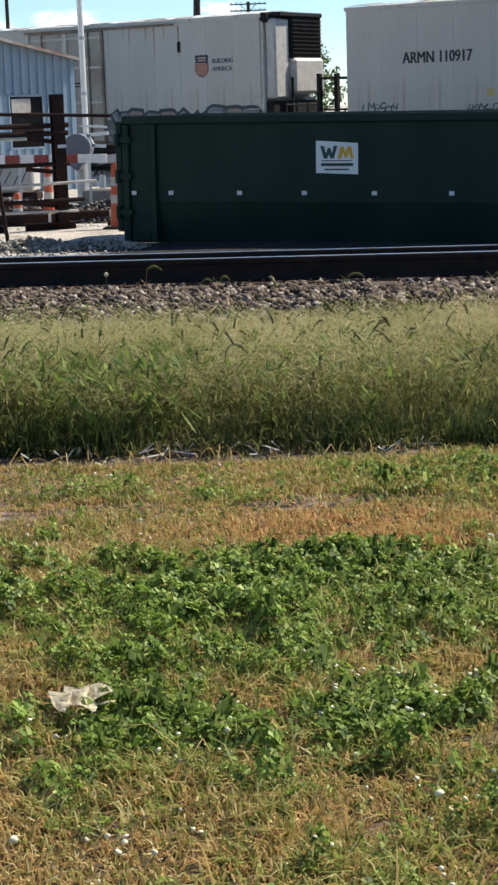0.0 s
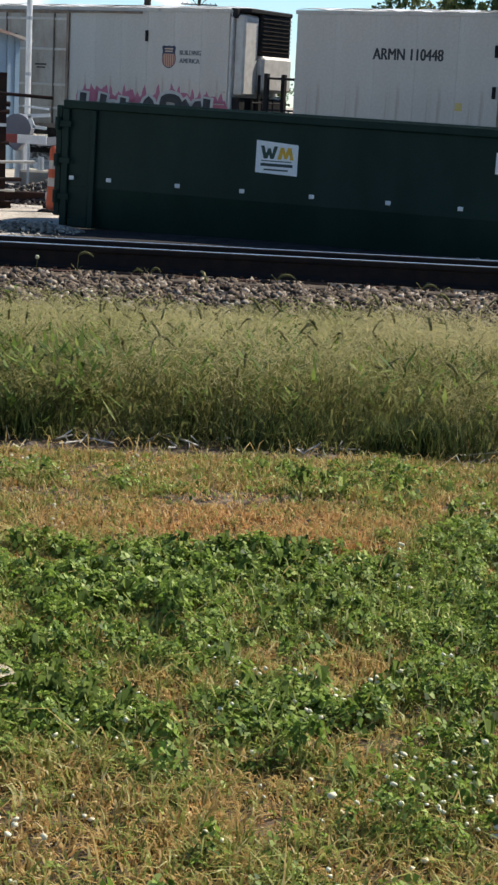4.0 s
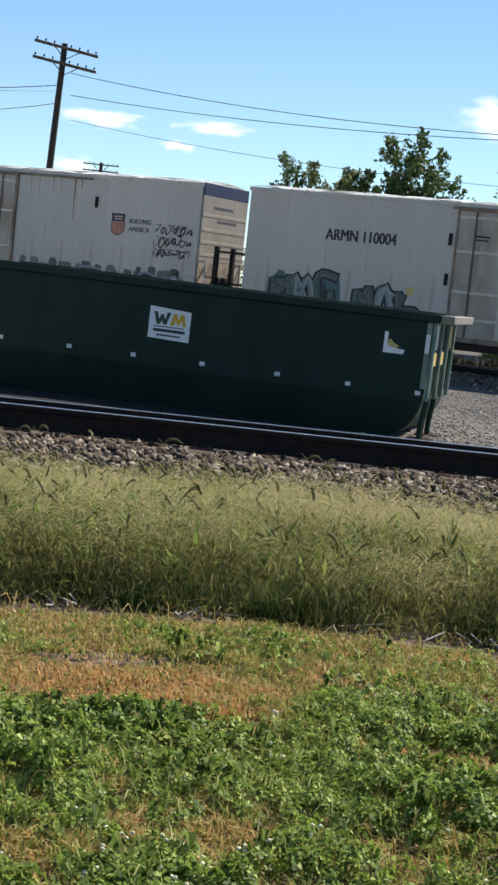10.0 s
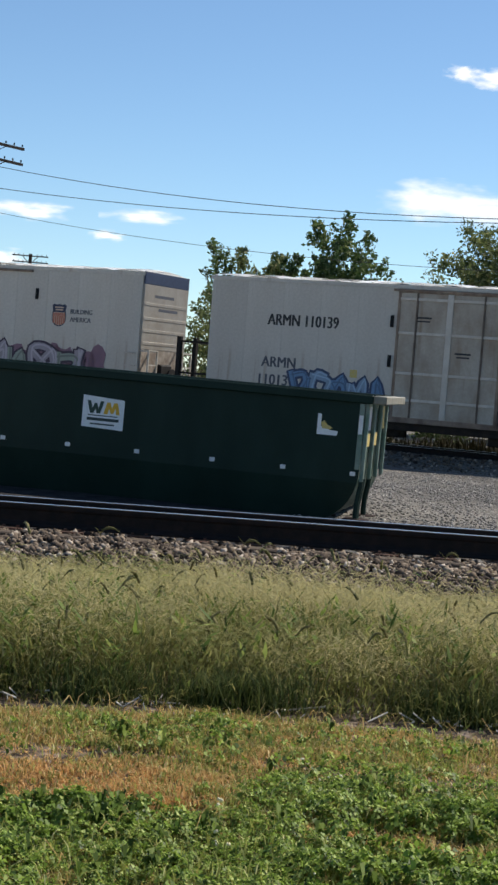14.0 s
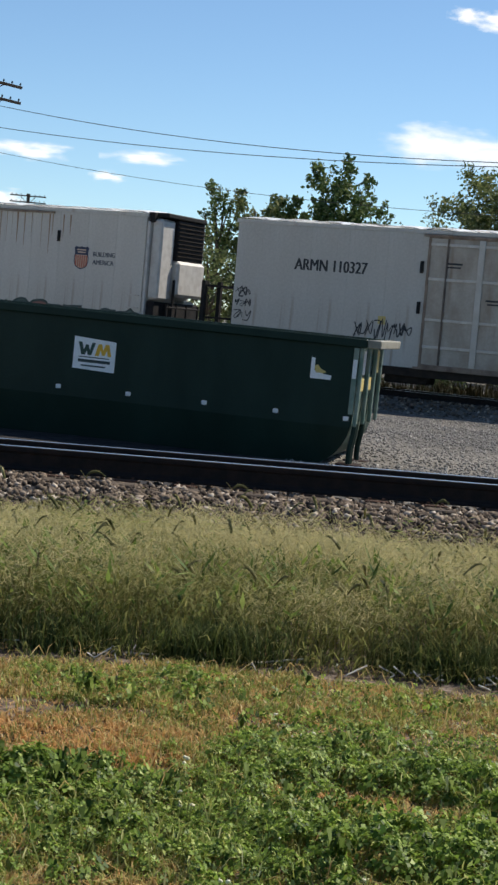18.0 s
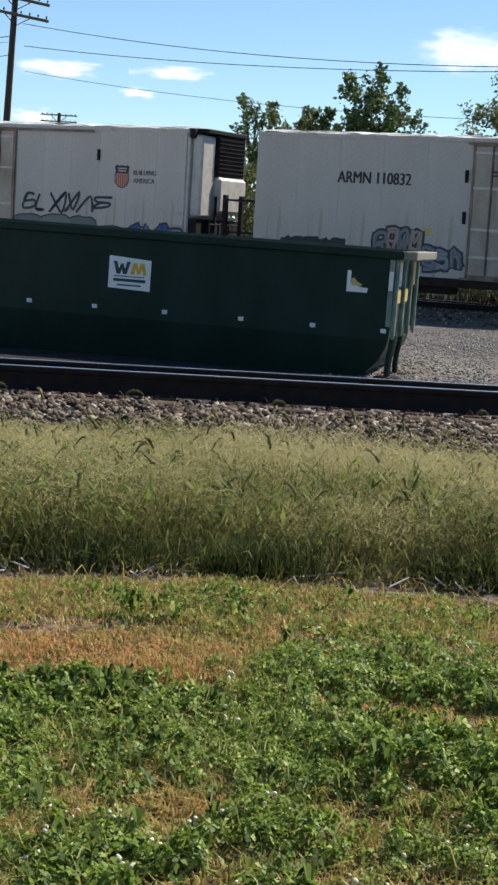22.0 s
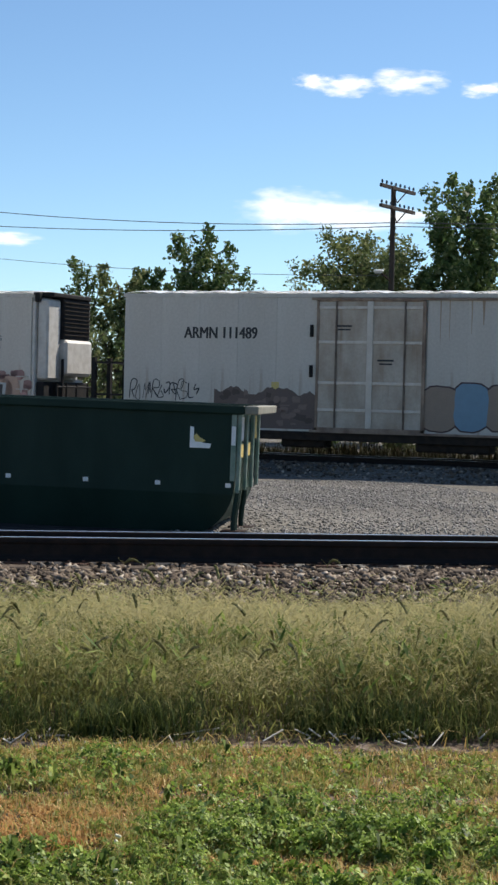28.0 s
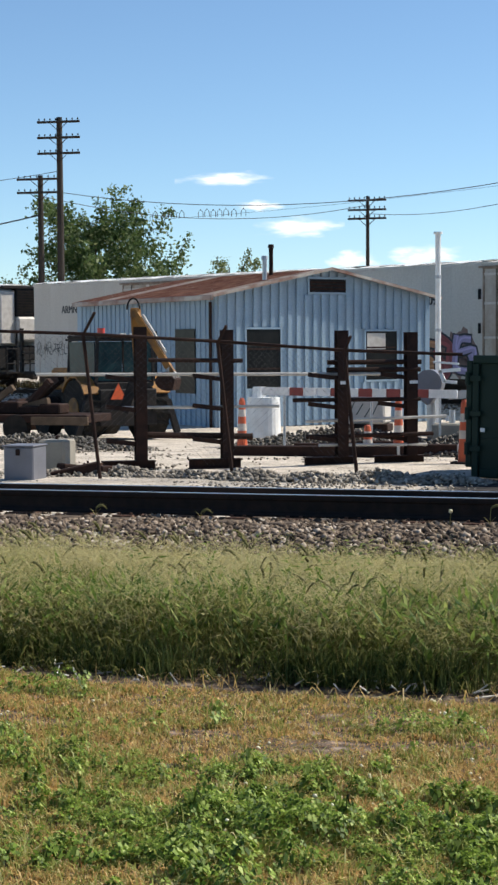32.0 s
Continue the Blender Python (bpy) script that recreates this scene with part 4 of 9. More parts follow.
    S["unit_core"] = mesh_of("condenser", bm, M["car_dark"])
    bm = bmesh.new()
    box(bm, CAR_L + 0.545, CAR_L + 0.585, 1.05, CAR_W - 0.14, -0.014, 0.014)
    S["louver"] = mesh_of("louver", bm, M["car_under"])
    bm = bmesh.new()
    box(bm, CAR_L + 0.061, CAR_L + 0.46, 0.12, 0.99, 2.12, EAVE - 0.16, 0.06)
    box(bm, CAR_L + 0.061, CAR_L + 0.42, 2.0, 2.7, 1.55, 2.15, 0.03)
    S["unit_side"] = mesh_of("control_box", bm, M["unit_grey"])
    bm = bmesh.new()
    for y in (0.25, 0.9, 1.6, 2.4):
        rod(bm, (CAR_L + 0.75, y, 0.8), (CAR_L + 0.75, y, 2.0), 0.035, 6)
    box(bm, CAR_L, CAR_L + 0.95, 0.05, CAR_W - 0.05, 0.74, 0.82, 0.01)
    for z in (1.2, 1.9):
        rod(bm, (CAR_L + 0.75, 0.2, z), (CAR_L + 0.75, 2.7, z), 0.03, 6)
    S["unit_rail"] = mesh_of("platform_rail", bm, M["car_dark"])
    # rail posts at the other end
    bm = bmesh.new()
    bar(bm, (-1.0, 0, 0.78), (-1.0, 0, 2.85), 0.15, 0.13)
    S["rail_post"] = mesh_of("post", bm, M["car_dark"])
    bm = bmesh.new()
    bar(bm, (-1.0, 0.0, 0), (-1.0, 2.4, 0), 0.06, 0.06)
    S["cross_bar"] = mesh_of("cross_bar", bm, M["car_dark"])
    bm = bmesh.new()
    bar(bm, (-1.0, 0.06, 0), (0.05, 0.06, 0), 0.06, 0.06)
    S["rail_stay"] = mesh_of("stay", bm, M["car_dark"])
    bm = bmesh.new()
    box(bm, -1.05, 0.05, 0.05, CAR_W - 0.05, 0.72, 0.80, 0.01)
    S["left_rail"] = mesh_of("crossover_platform", bm, M["car_dark"])
    bm = bmesh.new()
    bar(bm, (-1.15, 1.5, 0.62), (0.0, 1.5, 0.62), 0.22, 0.24)
    S["left_coupler"] = mesh_of("coupler", bm, M["car_under"])
    bm = bmesh.new()
    box(bm, 0.0, 0.24, -0.011, -0.0085, 0.0, 0.24)
    S["placard"] = mesh_of("placard", bm, M["sticker_yellow"])
    return S


CAR = shared_car_meshes()


def car_base(unit):
    c = thing("refrigerator_car", "white refrigerator car of a passing freight train, with graffiti", "freight car", pose(0, 0, 0), "cars of the train")
    # cars with a cooling unit carry their body further forward over the trucks
    at = pose(-0.75 if unit else 0.0, 0, 0)
    piece("body", CAR["body"], c, at)
    for x0, n, w in ((-0.69, 5, 1.406), (9.74, 6, 1.075)) if unit else ((0.06, 5, 1.256), (9.74, 6, 1.20)):
        for i in range(n):
            p = piece("wall_panel", CAR["panel"], c, pose(x0 + i * w, 0, 0))
            p.scale = (w / 1.25, 1, 1)
    piece("eave_rail", CAR["eave"], c, at)
    piece("side_sill", CAR["sill"], c, at)
    piece("roof_deck", CAR["roof_deck"], c, at)
    for i in range(14):
        piece("roof_sheet", CAR["roof"], c, at @ pose(i * CAR_L / 14 + 0.02, 0, 0))
    d = piece("plug_door", CAR["door"], c, None, "sliding plug door with locking rods, stained by rust")
    piece("door_frame", CAR["door_frame"], c)
    for x in (6.98, 9.08):
        piece("locking_rod", CAR["rod"], d, pose(x, 0, 0))
    piece("centre_bar", CAR["centre_bar"], d, pose(8.02, 0, 0))
    for z in (1.40, 2.20, 3.40, 4.42):
        piece("door_rib", CAR["rung"], d, pose(0, 0, z))
    piece("unreadable_stencil", CAR["stencil"], d, pose(6.95, -0.04, 3.85))
    piece("unreadable_stencil", CAR["stencil"], d, pose(8.25, -0.04, 2.85))
    piece("door_track", CAR["track"], c)
    piece("door_track", CAR["low_track"], c)
    for x, z in ((6.20, 3.55), (6.20, 2.35), (12.95, 3.75)):
        piece("door_stop", CAR["stop"], c, pose(x, 0, z))
    s = piece("shield", CAR["shield"], c, pose(13.85, -0.0105, 3.28), "blue, white and red company shield")
    piece("shield_field", CAR["shield_field"], s, pose(0, -0.0015, 0))
    piece("shield_lines", CAR["shield_top"], s, pose(0, -0.0032, 0))
    piece("shield_stripes", CAR["shield_stripe"], s, pose(0, -0.0032, 0))
    for me, z in zip(CAR["slogan"], (3.34, 3.08)):
        piece("slogan", me, c, pose(14.28, -0.0095, z))
    piece("placard", CAR["placard"], c, pose(4.95, 0, 1.95))
    for x, zs in ((16.45, (1.0, 1.4, 1.8, 2.2)),):
        for z in zs:
            piece("ladder_rung", CAR["step"], c, at @ pose(x, -0.008, z))
    piece("underframe", CAR["frame"], c, at)
    piece("fuel_tank", CAR["tank"], c, at)
    piece("equipment_box", CAR["air_box"], c, at)
    for cx in (2.45, CAR_L - 2.45):
        for y in (0.62, 2.38):
            piece("truck_side_frame", CAR["side_frame"], c, at @ pose(cx, y, 0))
        for dx in (-0.86, 0.86):
            piece("wheelset", CAR["wheelset"], c, at @ pose(cx + dx, 0.78, 0.455))
    piece("coupler", CAR["coupler"], c, at)
    piece("coupler", CAR["left_coupler"], c, at)
    p = piece("crossover_platform", CAR["left_rail"], c, at)
    for y in (0.06, 1.15, 2.3):
        piece("post", CAR["rail_post"], p, pose(0, y, 0))
    for z in (0.82, 1.7, 2.7):
        piece("cross_bar", CAR["cross_bar"], p, pose(0, 0, z))
        piece("stay", CAR["rail_stay"], p, pose(0, 0, z))
    if unit:
        piece("unit_frame", CAR["unit_frame"], c, at)
        piece("bulkhead", CAR["bulkhead"], c, at)
        piece("unit_cap", CAR["unit_cap"], c, at)
        piece("unit_post", CAR["unit_post"], c, at)
        piece("unit_housing", CAR["unit_box"], c, at, "grey cooling unit with black louvers")
        u = piece("condenser", CAR["unit_core"], c, at)
        for i in range(9):
            piece("louver", CAR["louver"], u, pose(0, 0, 3.58 + i * 0.13))
        piece("control_box", CAR["unit_side"], c, at)
        piece("platform_rail", CAR["unit_rail"], c, at)
    else:
        piece("end_panel", CAR["end_panel"], c, None, "sunlit white end panel stained brown")
        piece("unreadable_line", CAR["end_line"], c, pose(0, 0, 4.05))
        piece("unreadable_line", CAR["end_line"], c, pose(0, 0.3, 3.62))
        for z in (2.55, 2.95, 3.35, 3.82):
            piece("end_rib", CAR["end_rib"], c, pose(0, 0, z))
        piece("end_band", CAR["end_band"], c, None, "dark blue band")
        piece("end_lower_panel", CAR["end_dark"], c)
        piece("end_ladder", CAR["end_ladder"], c)
        piece("end_ladder", CAR["end_ladder"], c, pose(0, CAR_W - 0.66, 0))
        piece("end_platform", CAR["end_platform"], c)
    return c


PAINT = {}


def paint(rgb):
    if rgb not in PAINT:
        PAINT[rgb] = mat("spray_paint", rgb, 0.6, 0, tuple(0.85 * v + 0.012 for v in rgb), 5, 0.7, 30, 0.0)
    return PAINT[rgb]


def wobble(cx, cz, w, h, rng, n=14, spike=0.18):
    pts = []
    for k in range(n):
        a = -2 * math.pi * k / n
        c_, s_ = math.cos(a), math.sin(a)
        r = 1.0 / max(abs(c_), abs(s_)) ** 0.75 * (1 + rng.uniform(-spike, spike))
        pts.append((cx + 0.5 * w * r * c_, cz + 0.5 * h * r * s_))
    return pts


def strokes(bm, pts, w, y):
    """A painted line through points, as flat ribbons, rounded at its bends."""
    if len(pts) > 2:
        fine = []
        q = [pts[0]] + list(pts) + [pts[-1]]
        for a, b, c, d in zip(q, q[1:], q[2:], q[3:]):
            for k in range(4):
                u = k / 4
                fine.append(tuple(0.5 * (2 * b[m] + (c[m] - a[m]) * u + (2 * a[m] - 5 * b[m] + 4 * c[m] - d[m]) * u * u + (3 * b[m] - a[m] - 3 * c[m] + d[m]) * u ** 3) for m in (0, 1)))
        pts = fine + [pts[-1]]
    rows = []
    for k, (x, z) in enumerate(pts):
        a, b = pts[max(0, k - 1)], pts[min(len(pts) - 1, k + 1)]
        dx, dz = b[0] - a[0], b[1] - a[1]
        l = math.hypot(dx, dz) or 1e-6
        nx, nz = -dz / l * w / 2, dx / l * w / 2
        e = -0.3 * w if k == 0 else 0.3 * w if k == len(pts) - 1 else 0.0
        x, z = x + dx / l * e, z + dz / l * e
        rows.append((bm.verts.new((x - nx, y, z - nz)), bm.verts.new((x + nx, y, z + nz))))
    for p, q in zip(rows, rows[1:]):
        bm.faces.new((p[0], q[0], q[1], p[1]))


FORMS = ((0, 3, 5, 8), (6, 1, 8), (2, 0, 3, 5, 8, 6), (0, 6, 8), (0, 4, 2, 8), (6, 0, 2, 5, 3, 8), (2, 0, 6, 8, 5), (0, 2, 5, 7, 3), (0, 8, 2, 6), (6, 0, 4, 2, 8))


def shade(rgb, k):
    return tuple(min(0.6, v * k) for v in rgb)


def graffiti(car, x0, x1, z0, z1, fills, line, seed, letters=6, kind="block", cloud=None, layer=0):
    """Abstract spray-paint: letter forms, tags, humps, flames, blobs or a smeared band."""
    rng = random.Random(seed)
    y = -0.0125 - 0.004 * layer
    w, tall = (x1 - x0) / letters, z1 - z0
    if kind == "band":
        n = int((x1 - x0) / 0.09)
        top, h = [], 0.9
        for k in range(n + 1):
            h = min(1.0, max(0.80, h + rng.uniform(-0.07, 0.07)))
            top.append((x0 + k * (x1 - x0) / n, z0 + tall * h))
        bm = bmesh.new()
        plate(bm, [(x0, z0)] + top + [(x1, z0)], 0.001)
        tagged(part("paint_smear", bm, paint(line), car, "", pose(0, y, 0)), kind="stuff")
        for j in range(2):
            bm = bmesh.new()
            for k in range(int((x1 - x0) * 5)):
                plate(bm, wobble(rng.uniform(x0 + 0.2, x1 - 0.2), z0 + tall * rng.uniform(0.10, 0.88), rng.uniform(0.08, 0.40), rng.uniform(0.05, 0.20), rng, 9, 0.3), 0.0006)
            tagged(part("paint_smear", bm, paint(shade(line, 1.55 if j else 0.6)), car, "", pose(0, y - 0.0016 - 0.001 * j, 0)), kind="stuff")
        return
    if kind == "spikes":
        bm = bmesh.new()
        for k in range(letters):
            cx, ww, hh = x0 + (k + 0.5) * w, w * rng.uniform(0.55, 0.85), tall * rng.uniform(0.6, 1.0)
            lean = rng.uniform(-0.15, 0.15) * w
            ww *= 1.15
            plate(bm, [(cx - ww, z0), (cx - ww * 0.75, z0 + 0.35 * hh), (cx - ww * 0.52, z0 + 0.68 * hh), (cx - ww * 0.22, z0 + 0.90 * hh), (cx + lean, z0 + hh), (cx + ww * 0.24, z0 + 0.90 * hh), (cx + ww * 0.50, z0 + 0.66 * hh), (cx + ww * 0.75, z0 + 0.35 * hh), (cx + ww, z0)], 0.001)
        part("graffiti_flames", bm, paint(line), car, "", pose(0, y, 0))
        return
    if kind == "blobs":
        for j in range(2):
            bm = bmesh.new()
            for k in range(letters * 3):
                r = rng.uniform(0.16, 0.34)
                plate(bm, wobble(rng.uniform(x0, x1), z0 + tall * rng.uniform(0.1, 0.9), r, r, rng, 11, 0.12), 0.001)
            part("graffiti_blobs", bm, paint(shade(line, 1.0 if j else 0.6)), car, "", pose(0, y - 0.0015 * j, 0))
        return
    if cloud:
        bm = bmesh.new()
        n = max(4, int((x1 - x0) / 0.35))
        for k in range(n):
            plate(bm, wobble(x0 + (k + 0.5) * (x1 - x0) / n, (z0 + z1) / 2 + rng.uniform(-0.10, 0.16), (x1 - x0) / n * 1.9, tall * rng.uniform(0.75, 1.15), rng, 12, 0.22), 0.001)
        part("graffiti_cloud", bm, paint(cloud), car, "", pose(0, y, 0))
        y -= 0.002
    if kind in ("tag", "bigtag"):
        bm = bmesh.new()
        rows = 1 if kind == "bigtag" else max(1, int(tall / 0.36))
        if kind == "tag":
            letters = max(letters, int((x1 - x0) / 0.19))
            w = (x1 - x0) / letters
        for row in range(rows):
            for k in range(letters):
                cx, hw, hh = x0 + (k + 0.5) * w + rng.uniform(-0.1, 0.1) * w, 0.40 * w, 0.44 * tall / rows * rng.uniform(0.45, 1.05)
                cz = z1 - (row + 0.5) * tall / rows + rng.uniform(-0.05, 0.05)
                grid = [(cx + gx * hw + 0.15 * gz * w + rng.uniform(-0.22, 0.22) * w, cz + gz * hh + rng.uniform(-0.2, 0.2) * hh) for gz in (1, 0, -1) for gx in (-1, 0, 1)]
                strokes(bm, [grid[g] for g in rng.choice(FORMS)] + [grid[rng.randrange(9)]], rng.uniform(0.020, 0.046) if kind == "tag" else 0.085, -0.0002 * k)
        part("graffiti_tag", bm, paint(line), car, "", pose(0, y, 0))
        return
    for k in range(letters):
        cx = x0 + (k + 0.5) * w + rng.uniform(-0.05, 0.05) * w
        cz = (z0 + z1) / 2 + rng.uniform(-0.06, 0.06) * tall
        h = tall * rng.uniform(0.85, 1.05)
        wild = kind == "wild"
        wd = min(0.26 * w, 0.22 * h) if wild else min(0.34 * w, 0.28 * h)
        grid = [(cx + gx * (w * 0.42 - wd * 0.3), cz + gz * (h * 0.5 - wd * 0.6)) for gz in (1, 0, -1) for gx in (-1, 0, 1)]
        outline, bm, glint = bmesh.new(), bmesh.new(), bmesh.new()
        fill = fills[k % len(fills)]
        if kind == "hump":
            drop = 0.10 * abs(k - 1.5) * (1 if k > 1 else 0.2) if letters > 3 else 0.0
            plate(outline, wobble(cx, cz - drop, w * 1.10 + 0.08, h - drop + 0.09, random.Random(seed + k), 18, 0.05), 0.001)
            plate(bm, wobble(cx, cz - drop, w * 1.10, h - drop, random.Random(seed + k), 18, 0.05), 0.001)
        else:
            for n in range(2 if wild else 1):
                path = [grid[g] for g in rng.choice(FORMS)]
                if wild:
                    path = [(px + rng.uniform(-0.14, 0.14) * w, pz + rng.uniform(-0.14, 0.14) * h) for px, pz in path]
                strokes(outline, path, wd + (0.15 if wild else 0.22), -0.0003 * n)
                strokes(bm, path, wd, -0.0003 * n)
                strokes(glint, [(px + 0.22 * wd, pz + 0.18 * wd) for px, pz in path], wd * 0.28, -0.0003 * n)
        letter = part("graffiti_letter", outline, paint(line), car, "", pose(0, y - 0.0006 * (k % 2), 0))
        part("letter_fill", bm, paint(fill), letter, "", pose(0, -0.0035, 0))
        if kind == "hump":
            glint.free()
            continue
        part("letter_shade", glint, paint(shade(fill, 1.45 if k % 2 else 0.62)), letter, "", pose(0, -0.0052, 0))


def rust_streaks(car, x0, x1, n, seed, top):
    """Runs of rust below the eave, wider at the top."""
    rng = random.Random(seed)
    for k in range(n):
        x = x0 + (k + rng.uniform(0.1, 0.9)) * (x1 - x0) / n
        w, l = rng.uniform(0.03, 0.09), rng.uniform(0.35, 1.5)
        bm = bmesh.new()
        plate(bm, [(x - w / 2, top), (x + w / 2, top), (x + w * 0.4, top - 0.4 * l), (x + w * 0.12, top - l), (x - w * 0.1, top - 0.9 * l), (x - w * 0.3, top - 0.3 * l)], 0.001)
        part("rust_streak", bm, paint(rng.choice(((0.33, 0.23, 0.155), (0.27, 0.165, 0.095), (0.38, 0.29, 0.21)))), car, "", pose(0, -0.0105, 0))


RUSTY = {"110790": (9.9, 13.4, 13), "110306": (9.9, 12.6, 6), "110327": (9.8, 13.0, 6), "111489": (9.9, 11.6, 4), "110621": (9.8, 13.2, 7), "110004": (9.8, 12.0, 5), "110448": (9.8, 11.8, 4), "110109": (9.8, 11.5, 3)}
BLACK, GREY, PALE = (0.022, 0.022, 0.027), (0.24, 0.25, 0.27), (0.44, 0.44, 0.42)
BLUE, SKYB, TEAL, INK = (0.05, 0.11, 0.34), (0.13, 0.26, 0.40), (0.06, 0.22, 0.22), (0.04, 0.05, 0.06)
RED, BROWN, TAN, ORANGE, GRIME = (0.30, 0.06, 0.06), (0.15, 0.08, 0.06), (0.32, 0.24, 0.18), (0.40, 0.18, 0.08), (0.125, 0.085, 0.070)
BUFF = (0.50, 0.465, 0.42)
